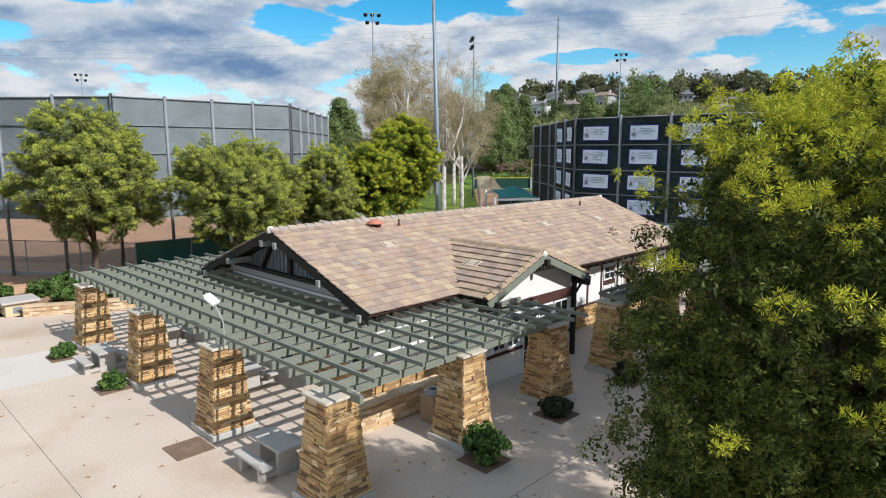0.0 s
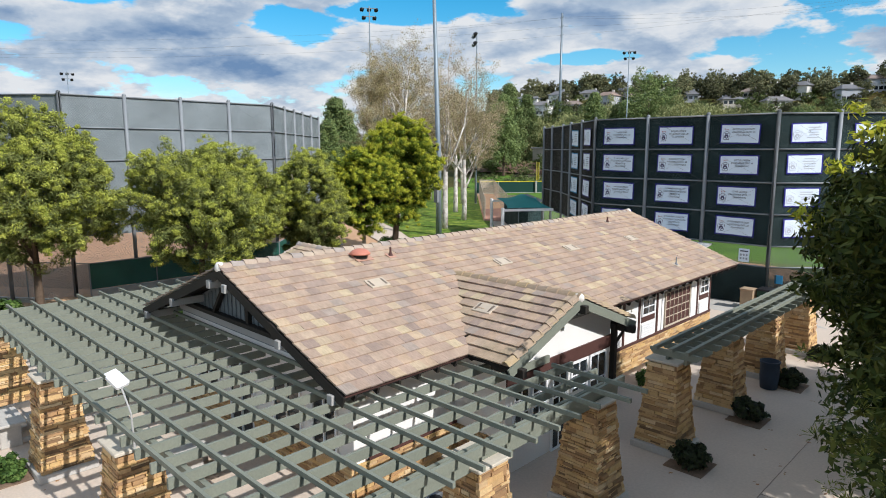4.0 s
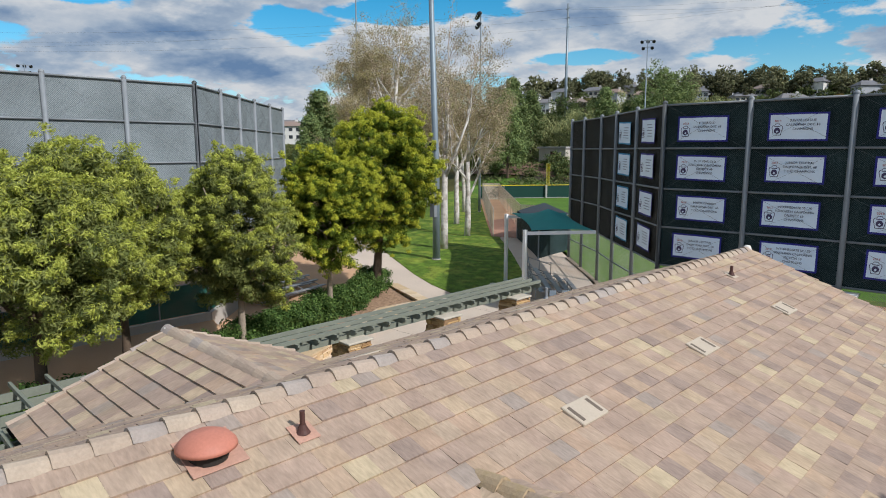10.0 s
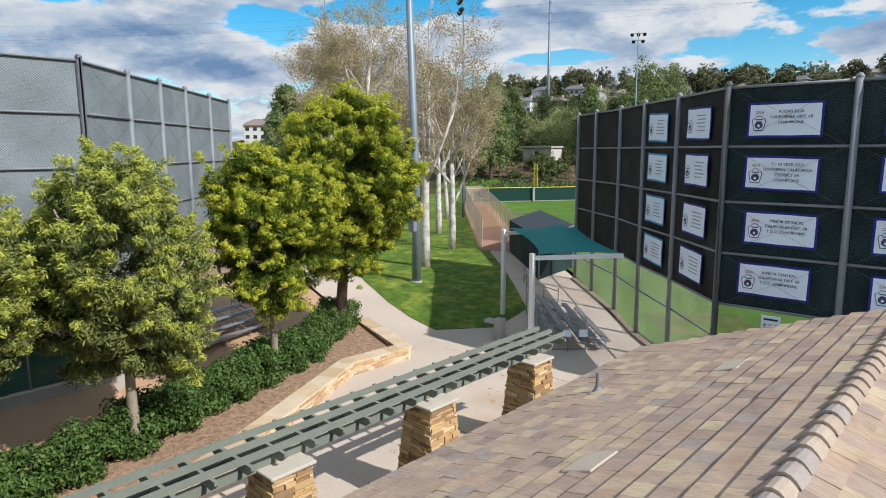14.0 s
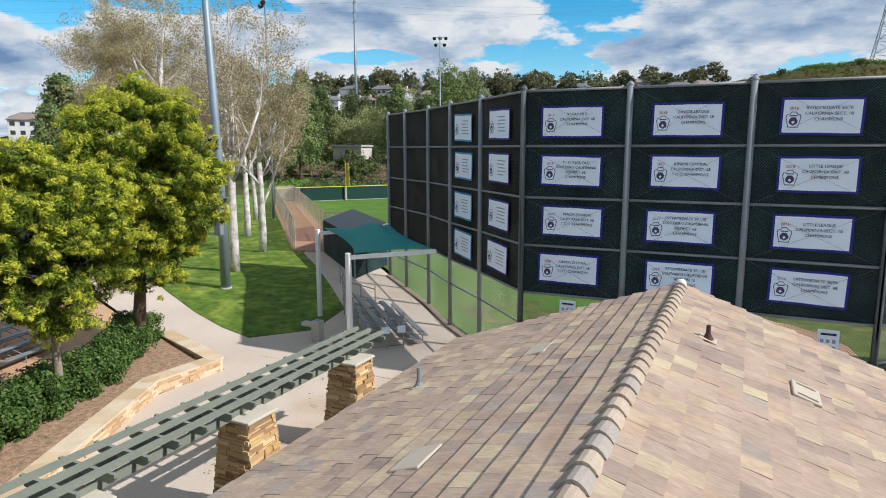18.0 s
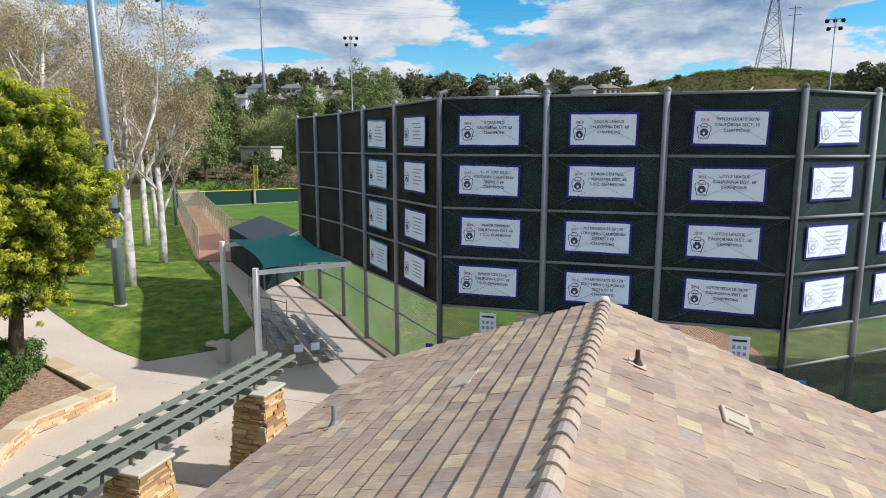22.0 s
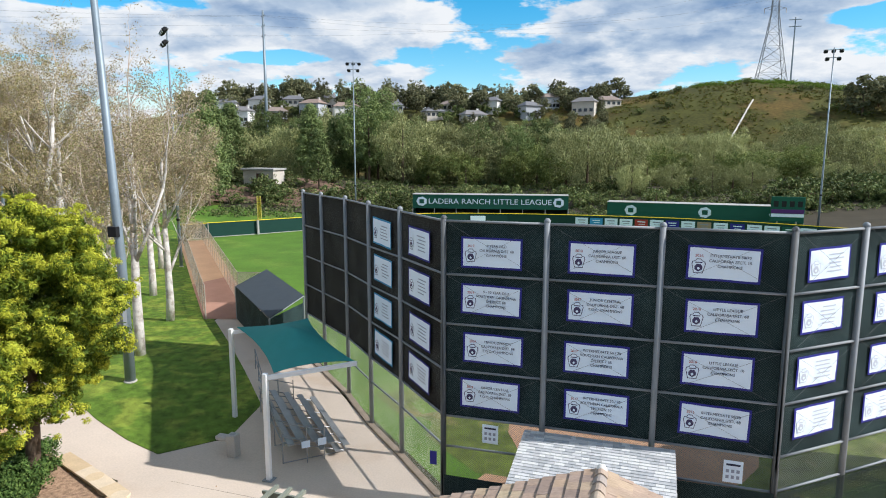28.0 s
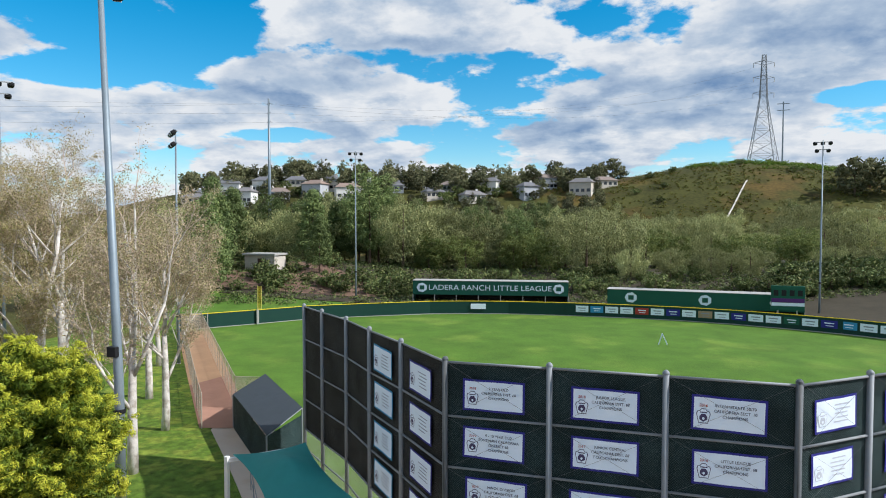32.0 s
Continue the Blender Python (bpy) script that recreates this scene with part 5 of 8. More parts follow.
RIGHT = [(-36.65, 49.42), (-34.62, 47.72), (-32.27, 45.78), (-29.95, 43.35), (-27.62, 41.15), (-25.0, 38.5), (-21.6, 38.6), (-18.15, 38.63), (-14.62, 38.64), (-12.36, 40.58), (-9.9, 42.75), (-7.4, 44.95), (-4.9, 47.2)]
FT = 9.92
FRAILS = [9.90, 8.12, 6.42, 4.80, 3.15, 2.05]
tall_fence(RIGHT[:6], FT, FRAILS, M["screen_brown"], 3.15, "tan_screen", "tall backstop fence with dark green wind screen and banners", "backstop fences", False)
tall_fence(RIGHT[5:9], FT, FRAILS, M["screen"], 3.15, "chain_dark", "tall backstop fence with dark wind screen and white banners", "backstop fences")
tall_fence(RIGHT[8:], FT, FRAILS, M["screen"], 3.15, "chain_dark", "tall sunlit backstop fence with dark wind screen and banners", "backstop fences")
mow_strip = Solid()
for (xa, ya), (xb, yb) in zip(RIGHT[:6], RIGHT[1:6]):
    mow_strip.beam((xa - 0.06, ya - 0.06, height(xa, ya) + 0.03), (xb - 0.06, yb - 0.06, height(xb, yb) + 0.03), 0.26, 0.14)
single("mow_strip", mow_strip, M["kerb"], "stained concrete kerb at the foot of the backstop fence", "kerb", "structure")
LEFT = [(-52.4, 4.4), (-49.4, 6.65), (-46.4, 8.9), (-43.4, 11.15), (-40.4, 13.4), (-40.35, 16.5), (-40.3, 19.5), (-40.3, 22.4), (-40.25, 25.3), (-42.9, 27.8), (-45.0, 29.9), (-47.3, 32.1), (-50.0, 34.7), (-52.7, 37.3)]
LRAILS = [10.88, 9.25, 7.55, 5.85, 4.15]
tall_fence(LEFT[:5], 10.9, LRAILS, M["screen_grey"], 3.6, "chain", "tall fence of grey wind screen behind chain link", "tall grey fences")
tall_fence(LEFT[4:9], 10.9, LRAILS, M["screen_grey"], 3.6, "chain", "tall fence of grey wind screen behind chain link", "tall grey fences")
tall_fence(LEFT[8:], 10.9, LRAILS, M["screen_grey"], 3.6, "chain", "tall fence of grey wind screen behind chain link", "tall grey fences")

# ---- trees and shrubs ----
def leaf_cloud(centres, radii, per, size, rs, flat=0.75, long=1.5):
    """leaves scattered in clumps: one four-cornered blade each."""
    n = len(centres) * per
    c = np.repeat(np.asarray(centres, dtype=np.float64), per, axis=0)
    r = np.repeat(np.asarray(radii, dtype=np.float64), per)
    d = rs.normal(size=(n, 3))
    d /= np.linalg.norm(d, axis=1)[:, None]
    k = rs.random(n) ** 0.38
    pos = c + d * (r * k)[:, None] * np.array([1, 1, flat])
    face = d + rs.normal(size=(n, 3)) * 0.42 + np.array([0, 0, 0.30])
    face /= np.linalg.norm(face, axis=1)[:, None]
    t = np.cross(face, rs.normal(size=(n, 3)))
    t /= np.linalg.norm(t, axis=1)[:, None] + 1e-9
    b = np.cross(face, t)
    s = size * (0.6 + 0.8 * rs.random(n))
    t, b = t * (s * long)[:, None] * 0.5, b * s[:, None] * 0.5
    return np.stack([pos - t, pos + b * 0.8, pos + t, pos - b * 0.8], axis=1)


def brush_cloud(centres, radii, per, length, width, rs):
    """tufts of narrow needles that stand out from each centre, like small brushes."""
    n = len(centres) * per
    c = np.repeat(np.asarray(centres, dtype=np.float64), per, axis=0)
    r = np.repeat(np.asarray(radii, dtype=np.float64), per)
    d = rs.normal(size=(n, 3)) + np.array([0, 0, 0.45])
    d /= np.linalg.norm(d, axis=1)[:, None]
    foot = c + d * (r * rs.random(n) ** 0.5)[:, None]
    way_out = d + rs.normal(size=(n, 3)) * 0.35
    way_out /= np.linalg.norm(way_out, axis=1)[:, None]
    side = np.cross(way_out, rs.normal(size=(n, 3)))
    side /= np.linalg.norm(side, axis=1)[:, None] + 1e-9
    reach_ = way_out * (length * (0.6 + 0.8 * rs.random(n)))[:, None]
    half = side * (width * (0.7 + 0.6 * rs.random(n)))[:, None] * 0.5
    return np.stack([foot, foot + reach_ * 0.55 + half, foot + reach_, foot + reach_ * 0.55 - half], axis=1)


def crown_points(at, rad, count, rs, lumps=9, hollow=0.35, lump=0.22):
    """clump centres in a lumpy, gappy ellipsoid."""
    ld = rs.normal(size=(lumps, 3))
    ld /= np.linalg.norm(ld, axis=1)[:, None]
    out = []
    while len(out) < count:
        d = rs.normal(size=3)
        d /= np.linalg.norm(d)
        swell = 1 - lump + lump * 2.0 * max(0.0, float(np.max(ld @ d) - 0.55) / 0.45)
        k = hollow + (1 - hollow) * rs.random() ** 0.55
        out.append(np.array(at) + d * k * swell * np.array(rad))
    return np.array(out)


def tree(name, x, y, trunk_h, centre_z, rad, label, leaf, leaf_tip, seed, clumps=240, per=60, size=0.16, clump_r=0.5, tip=0.3, lean=(0, 0), trunk_r=0.14, group="", bark="bark", limbs=7, lobes=(), long=2.2, sunny=0.35, high=0.5, brush=False):
    rs = np.random.RandomState(seed)
    z0 = height(x, y)
    t = thing(name, (x, y, z0), label, "tree", group)
    top = Vector((x + lean[0], y + lean[1], z0 + centre_z))
    foot = Vector((x, y, z0 - 0.1))
    fork = foot.lerp(top, 0.0) + Vector((lean[0] * 0.4, lean[1] * 0.4, trunk_h))
    part("trunk", Solid().path([foot, foot + Vector((0, 0, 0.25)), (foot + fork) / 2, fork, top], [trunk_r * 1.6, trunk_r * 1.15, trunk_r, trunk_r * 0.85, trunk_r * 0.3], 9), M[bark], t, smooth=True)
    for i in range(limbs):
        a = 2 * math.pi * i / limbs + rs.uniform(-0.4, 0.4)
        st = fork.lerp(top, rs.uniform(0.1, 0.8))
        e = top + Vector((math.cos(a) * rad[0] * 0.75, math.sin(a) * rad[1] * 0.75, rs.uniform(-0.5, 0.6) * rad[2]))
        part("limb", Solid().path([st, st.lerp(e, 0.5) + Vector((0, 0, 0.25)), e], [trunk_r * 0.5, trunk_r * 0.3, 0.02], 5), M[bark], t, smooth=True)
    c = crown_points(top, rad, clumps, rs)
    for lx, ly, lz, lr, lh, count in lobes:
        c = np.concatenate([c, crown_points((x + lx, y + ly, z0 + lz), (lr, lr, lh), count, rs)])
    clumps = len(c)
    rr = clump_r * (0.7 + 0.6 * rs.random(clumps))
    part("crown", quads("crown", leaf_cloud(c, rr, per, size, rs, long=long), leaf), None, t)
    if brush:
        sprigs = np.repeat(c, 4, axis=0) + rs.normal(size=(clumps * 4, 3)) * np.repeat(rr, 4)[:, None] * 0.60
        part("needle_layer", quads("needle_layer", brush_cloud(sprigs, np.full(len(sprigs), 0.05), 34, 0.062, 0.011, rs), M["leaf_sprig"]), None, t, "dark olive needle sprigs")
    if leaf_tip:
        # fresh growth on the outer clumps, biased up and sunward to stand in for sunlight
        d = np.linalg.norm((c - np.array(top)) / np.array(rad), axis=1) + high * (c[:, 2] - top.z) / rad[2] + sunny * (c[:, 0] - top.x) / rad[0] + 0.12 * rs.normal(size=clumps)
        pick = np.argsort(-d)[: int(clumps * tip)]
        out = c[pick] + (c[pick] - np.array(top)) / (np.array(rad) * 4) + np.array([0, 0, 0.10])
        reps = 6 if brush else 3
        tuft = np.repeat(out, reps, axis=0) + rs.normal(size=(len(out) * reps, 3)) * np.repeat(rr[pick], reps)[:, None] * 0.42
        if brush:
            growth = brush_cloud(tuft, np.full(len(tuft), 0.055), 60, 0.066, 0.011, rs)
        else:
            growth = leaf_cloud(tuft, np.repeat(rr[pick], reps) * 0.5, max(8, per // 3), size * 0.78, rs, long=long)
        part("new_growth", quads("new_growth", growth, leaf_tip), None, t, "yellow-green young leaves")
    return t


ROW = "evergreen trees along the path"
tree("evergreen_tree", -38.7, 11.35, 2.0, 6.3, (3.4, 3.5, 3.3), "broad evergreen tree with yellow-green tips by the tall fence", M["leaf"], M["leaf_tip"], 11, 520, 210, 0.060, 0.44, 0.55, group=ROW, trunk_r=0.2, long=3.2)
tree("evergreen_tree", -39.2, 2.2, 1.6, 5.4, (3.4, 3.4, 3.4), "broad evergreen tree with yellow-green tips", M["leaf"], M["leaf_tip"], 12, 320, 120, 0.11, 0.55, 0.3, group=ROW, trunk_r=0.18)
tree("evergreen_tree", -33.2, 17.0, 2.0, 5.6, (2.9, 2.9, 2.6), "dense evergreen tree with yellow-green tips beside the pergola", M["leaf"], M["leaf_tip"], 13, 500, 200, 0.050, 0.37, 0.58, group=ROW, trunk_r=0.19, long=3.2)
tree("evergreen_tree", -34.8, 19.9, 1.9, 5.3, (2.5, 2.35, 2.35), "evergreen tree merging with its neighbour", M["leaf"], M["leaf_tip"], 14, 400, 190, 0.050, 0.37, 0.5, group=ROW, trunk_r=0.16, long=3.2)
tree("evergreen_tree", -34.4, 23.9, 2.1, 5.2, (2.0, 2.0, 2.7), "narrow evergreen tree with a pale trunk in the hedge", M["leaf"], M["leaf_tip"], 15, 450, 200, 0.047, 0.33, 0.42, lean=(0.5, -0.2), group=ROW, trunk_r=0.15, bark="bark_pale", long=3.2)
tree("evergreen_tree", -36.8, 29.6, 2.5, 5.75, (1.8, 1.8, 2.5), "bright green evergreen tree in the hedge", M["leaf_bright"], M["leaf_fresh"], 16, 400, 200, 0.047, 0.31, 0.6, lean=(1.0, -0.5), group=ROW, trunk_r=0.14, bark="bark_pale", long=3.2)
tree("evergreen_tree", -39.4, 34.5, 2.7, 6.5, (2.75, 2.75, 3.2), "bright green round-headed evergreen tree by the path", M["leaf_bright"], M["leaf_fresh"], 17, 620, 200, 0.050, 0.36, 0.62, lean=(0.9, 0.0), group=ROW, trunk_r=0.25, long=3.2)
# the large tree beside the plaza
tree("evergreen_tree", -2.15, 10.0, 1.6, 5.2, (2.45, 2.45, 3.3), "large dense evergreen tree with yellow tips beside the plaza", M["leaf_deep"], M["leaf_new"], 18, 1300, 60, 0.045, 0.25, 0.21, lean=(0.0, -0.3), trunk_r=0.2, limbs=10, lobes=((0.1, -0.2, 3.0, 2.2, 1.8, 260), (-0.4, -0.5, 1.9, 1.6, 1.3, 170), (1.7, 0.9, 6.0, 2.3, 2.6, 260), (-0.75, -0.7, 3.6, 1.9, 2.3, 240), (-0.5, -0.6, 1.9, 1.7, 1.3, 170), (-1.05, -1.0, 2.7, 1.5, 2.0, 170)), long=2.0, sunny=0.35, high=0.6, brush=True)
back_tree = tree("evergreen_tree", -3.3, 16.9, 2.0, 5.4, (3.4, 3.5, 3.6), "evergreen tree with several bare leaning stems", M["leaf_deep"], M["leaf_new"], 23, 520, 90, 0.085, 0.45, 0.2, trunk_r=0.2, long=2.6)
# out-of-view tree, added to block sun and sky over the piers
tree("evergreen_tree", -2.6, 27.2, 2.0, 4.9, (2.9, 2.6, 2.9), "unseen evergreen tree, added to deepen the shade by the piers", M["leaf_deep"], M["leaf_new"], 20, 480, 90, 0.12, 0.55, 0.16, trunk_r=0.2)
tree("evergreen_tree", -5.3, 22.6, 2.2, 5.1, (3.1, 4.0, 3.0), "large evergreen tree shading the plaza piers", M["leaf_deep"], M["leaf_new"], 19, 700, 90, 0.12, 0.55, 0.16, trunk_r=0.22, limbs=10)
for dx, dy, m in ((0.9, 0.6, "white_bark"), (-0.5, 0.9, "bark"), (1.2, -0.4, "bark")):
    part("stem", Solid().path([(-3.3 + dx * 0.5, 17.0 + dy * 0.5, 0), (-3.2 + dx * 1.2, 16.6 + dy, 2.0), (-3.1 + dx * 2, 16.0 + dy * 1.5, 5.2)], [0.19, 0.14, 0.05], 8), M[m], back_tree, "bare leaning stem", smooth=True)


def shrub(x, y, rx, ry, rz, label, seed, leaf=M["leaf_dark"], size=0.09, clumps=40, per=70, z=0.0, name="shrub", group="", category="shrub"):
    rs = np.random.RandomState(seed)
    c = crown_points((0, 0, rz * 0.55), (rx, ry, rz * 0.6), clumps, rs, lump=0.12)
    c[:, 2] = np.maximum(c[:, 2], 0.08)
    r = np.full(clumps, min(rx, rz) * 0.36)
    pts = leaf_cloud(c, r, per, size, rs)
    pts[:, :, 2] = np.maximum(pts[:, :, 2], 0.01)
    pts += np.array([x, y, z])
    t = thing(name, (x, y, z), label, category, group)
    part("foliage", quads("foliage", pts, leaf), None, t)
    st = Solid()
    for i in range(5):
        a = i * 1.3
        st.tube((x, y, z - 0.02), (x + math.cos(a) * rx * 0.5, y + math.sin(a) * ry * 0.5, z + rz * 0.6), 0.015, 0.008, 5)
    part("stems", st, M["bark"], t)
    return t


for i, (x, y, r, h) in enumerate(((-26.6, 6.4, 0.40, 0.42), (-21.9, 6.6, 0.40, 0.42), (-9.88, 11.5, 0.52, 0.80), (-10.2, 15.15, 0.40, 0.4), (-10.1, 19.2, 0.42, 0.5), (-10.05, 23.2, 0.42, 0.55), (-10.05, 27.1, 0.42, 0.5), (-10.05, 31.0, 0.42, 0.45))):
    shrub(x, y, r, r, h, "clipped dark green shrub in a square cut-out of the plaza", 40 + i, M["leaf_dark"] if i < 3 else M["leaf_dusk"], z=0.03, group="shrubs by the piers")
    single("planting_square", Solid().box(x - 0.5, y - 0.5, -0.02, x + 0.5, y + 0.5, 0.024), M["soil"], "square of bare brown soil cut into the plaza", "bed", "structure", "planting squares")
single("planting_square", Solid().box(-3.2, 9.0, -0.02, -1.1, 11.1, 0.024), M["soil"], "square of brown soil round the large tree", "bed", "structure", "planting squares")
x, y = -15.85, 6.5
single("planting_square", Solid().box(x - 0.5, y - 0.5, -0.02, x + 0.5, y + 0.5, 0.024), M["soil"], "empty square of brown soil cut into the plaza", "bed", "structure", "planting squares")

# the hedge along the path, as a row of shrubs
hedge_line = [(-31.9, 15.5), (-33.0, 19.0), (-34.3, 22.6), (-35.6, 26.3), (-36.6, 28.8), (-37.4, 31.2), (-39.0, 33.6), (-40.8, 36.0)]
i = 0
for (xa, ya), (xb, yb) in zip(hedge_line, hedge_line[1:]):
    steps = max(1, round(math.hypot(xb - xa, yb - ya) / 1.35))
    for k in range(steps):
        q = k / steps
        hx, hy = xa + (xb - xa) * q, ya + (yb - ya) * q
        shrub(hx + rng.uniform(-0.15, 0.15), hy + rng.uniform(-0.1, 0.1), 0.88, 0.88, rng.uniform(0.95, 1.2), "dark green hedge shrub in the mulch bed", 70 + i, M["leaf_dark"], 0.075, 70, 120, height(hx, hy) + 0.28, group="path hedge")
        i += 1
for i, (x, y) in enumerate(((-35.3, 9.2), (-35.0, 11.0), (-36.9, 10.4), (-37.6, 8.4), (-38.4, 6.4), (-37.7, 4.4), (-39.2, 4.0), (-39.0, 9.8), (-34.1, 12.6))):
    shrub(x, y, 0.85, 0.85, 0.7, "low green shrub in the walled bed", 110 + i, M["leaf_dark"], 0.12, 45, 60, 0.28, group="walled bed shrubs")
for i in range(7):
    shrub(-13.75 + rng.uniform(-0.1, 0.1), 23.9 + i * 0.95, 0.36, 0.5, rng.uniform(0.26, 0.42), "low green shrub under the windows", 130 + i, M["leaf_dark"], 0.07, 26, 70, 0.02, group="foundation shrubs")

# fallen leaves on the plaza
rs_l = np.random.RandomState(21)
spots_l = np.concatenate([rs_l.normal(size=(70, 2)) * (5.5, 2.2) + (-14, 5.0), rs_l.normal(size=(110, 2)) * (2.4, 6.0) + (-7.5, 15), rs_l.uniform((-33, -6), (2, 6), (50, 2)), rs_l.normal(size=(60, 2)) * (2.0, 4.0) + (-29.5, 31)])
litter = leaf_cloud(np.column_stack([spots_l, np.full(len(spots_l), 0.014)]), np.full(len(spots_l), 0.12), 2, 0.085, rs_l, flat=0.03)
litter[:, :, 2] = 0.008 + (litter[:, :, 2] - litter[:, :, 2].mean(axis=1, keepdims=True)) * 0.10
litter[:, :, 2] = np.maximum(litter[:, :, 2], 0.005)
single("leaf_litter", quads("leaf_litter", litter, M["leaf_litter"]), None, "scattered dry brown leaves on the concrete", "litter", "stuff")

# ---- stone planter walls ----
def stone_wall(points, h, w, label, z0=0.0):
    """a low wall of ledgestones with a broad flat cap, along a line."""
    t = thing("planter_wall", (*points[0], z0), label, "wall", "planter walls")
    r = random.Random(len(points) + int(points[0][0] * 10))
    s = Solid()
    for leg, ((xa, ya), (xb, yb)) in enumerate(zip(points, points[1:])):
        a, d = Vector((xa, ya, z0)), Vector((xb - xa, yb - ya, 0))
        bed = h + 0.035 + 0.004 * (leg % 2)
        L = d.length
        d.normalize()
        n = Vector((d.y, -d.x, 0))
        part("wall_core", Solid().beam(a + Vector((0, 0, h * 0.45)), a + d * L + Vector((0, 0, h * 0.45)), w - 0.10, h * 0.9), M["grout"], t)
        for side in (1, -1):
            z = 0.0
            while z < h - 0.03:
                ch = min(r.choice((0.05, 0.07, 0.09, 0.11)), h - z)
                u = 0.0
                while u < L:
                    du = min(r.uniform(0.2, 0.6), L - u)
                    o = w / 2 + r.uniform(-0.02, 0.025)
                    p0, p1 = a + d * (u + 0.004), a + d * (u + du - 0.004)
                    q = [p0 + n * side * (w / 2 - 0.07), p1 + n * side * (w / 2 - 0.07), p1 + n * side * o, p0 + n * side * o]
                    if side == 1:
                        q = q[::-1]
                    s.hexa([v + Vector((0, 0, z + 0.003)) for v in q] + [v + Vector((0, 0, z + ch - 0.003)) for v in q])
                    u += du
                z += ch
        count = max(1, round(L / 0.9))
        for i in range(count):
            p0, p1 = a + d * (L * i / count + 0.003), a + d * (L * (i + 1) / count - 0.003)
            part("coping_stone", Solid().beam(p0 + Vector((0, 0, bed)), p1 + Vector((0, 0, bed)), w + 0.08, 0.07), M["coping"], t)
    for x, y in points[1:-1]:
        part("corner_coping", Solid().lathe([(0.001, h + 0.080), (w * 0.56, h + 0.080), (w * 0.58, h + 0.066), (w * 0.58, h + 0.002)], (x, y, z0), 14), M["coping"], t)
        part("corner_block", Solid().lathe([(w * 0.5, h), (w * 0.5, 0.0)], (x, y, z0), 10), M["stone_pale"], t)
    part("ledgestones", s, M["stone_pale"], t, kind="stuff")


M["coping"] = material("tan_coping_stone", (0.62, 0.47, 0.31), 0.85, 0.15, 2, 20, 0.3, palette=[(0.63, 0.48, 0.31), (0.57, 0.42, 0.26), (0.66, 0.53, 0.38)])
stone_wall([(-31.0, 22.0), (-32.95, 26.5), (-35.6, 31.9), (-35.35, 34.5), (-37.2, 35.2), (-39.8, 36.1)], 0.42, 0.55, "low tan ledgestone planter wall with a flat coping along the path")
stone_wall([(-31.7, 14.2), (-32.8, 10.6), (-34.7, 6.9)], 0.45, 0.42, "low tan ledgestone seat wall by the shrubs")
ped = thing("utility_pedestal", (-35.5, 6.8, 0), "squat stone pedestal with a pale concrete top", "pedestal")
part("base", Solid().cbox(-36.2, 6.2, 0, -34.9, 7.5, 0.62, 0.02), M["coping"], ped)
part("top", Solid().cbox(-36.35, 6.05, 0.62, -34.75, 7.65, 0.74, 0.02), M["concrete"], ped)
part("panel", Solid().box(-34.9, 6.5, 0.15, -34.885, 7.2, 0.45), M["galv"], ped)

# ledgestone wainscot on the building
wains = Solid()
r6 = random.Random(8)


def wainscot(a, b, h, out):
    a, b, out = Vector((*a, 0)), Vector((*b, 0)), Vector((*out, 0))
    d = (b - a).normalized()
    L = (b - a).length
    z = 0.0
    while z < h:
        ch = min(r6.choice((0.05, 0.07, 0.09)), h - z)
        u = 0.0
        while u < L:
            du = min(r6.uniform(0.2, 0.6), L - u)
            o = r6.uniform(0.05, 0.09)
            p0, p1 = a + d * (u + 0.004), a + d * (u + du - 0.004)
            q = [p0 + out * 0.002, p1 + out * 0.002, p1 + out * o, p0 + out * o]
            if d.cross(out).z < 0:
                q = q[::-1]
            wains.hexa([v + Vector((0, 0, z + 0.003)) for v in q] + [v + Vector((0, 0, z + ch - 0.003)) for v in q])
            u += du
        z += ch


wainscot((-14.85, 20.5), (-14.85, 31.9), 0.92, (1, 0))
wainscot((-13.4, 15.37), (-13.4, 17.3), 0.92, (1, 0))
wainscot((-13.4, 18.0), (-13.4, 19.15), 0.92, (1, 0))
wainscot((-14.85, 12.0), (-14.85, 15.3), 0.92, (1, 0))
wainscot((-23.75, 12.0), (-20.7, 12.0), 0.92, (0, -1))
wainscot((-19.3, 12.0), (-14.85, 12.0), 0.92, (0, -1))
wainscot((-14.85, 15.37), (-13.4, 15.37), 0.92, (0, -1))
part("ledgestone_wainscot", wains, M["stone"], building, "golden ledgestone wainscot", kind="stuff")
stone_wall([(-13.35, 9.9), (-13.35, 13.4)], 0.78, 0.34, "low tan ledgestone wall under the pergola")


# ---- lettering ----
def lettering(text, size, align="CENTER"):
    cu = bpy.data.curves.new("lettering", "FONT")
    cu.body, cu.size, cu.align_x, cu.align_y = text, size, align, "CENTER"
    cu.extrude = 0.002
    tmp = bpy.data.objects.new("lettering", cu)
    me = bpy.data.meshes.new_from_object(tmp)
    bpy.data.objects.remove(tmp)
    bpy.data.curves.remove(cu)
    return me


letter_cache = {}


def letter_part(text, size, m, mtl, parent, name="lettering", stretch=1.0):
    key = (text, size, mtl.name)
    if key not in letter_cache:
        me = lettering(text, size)
        me.materials.clear()
        me.materials.append(mtl)
        letter_cache[key] = me
    ob = new(name, letter_cache[key])
    ob.parent = parent
    ob.matrix_parent_inverse = Matrix.Translation(-parent.location)
    ob.matrix_basis = m @ Matrix.Diagonal((stretch, 1, 1, 1))
    ob["kind"] = "stuff"
    return ob


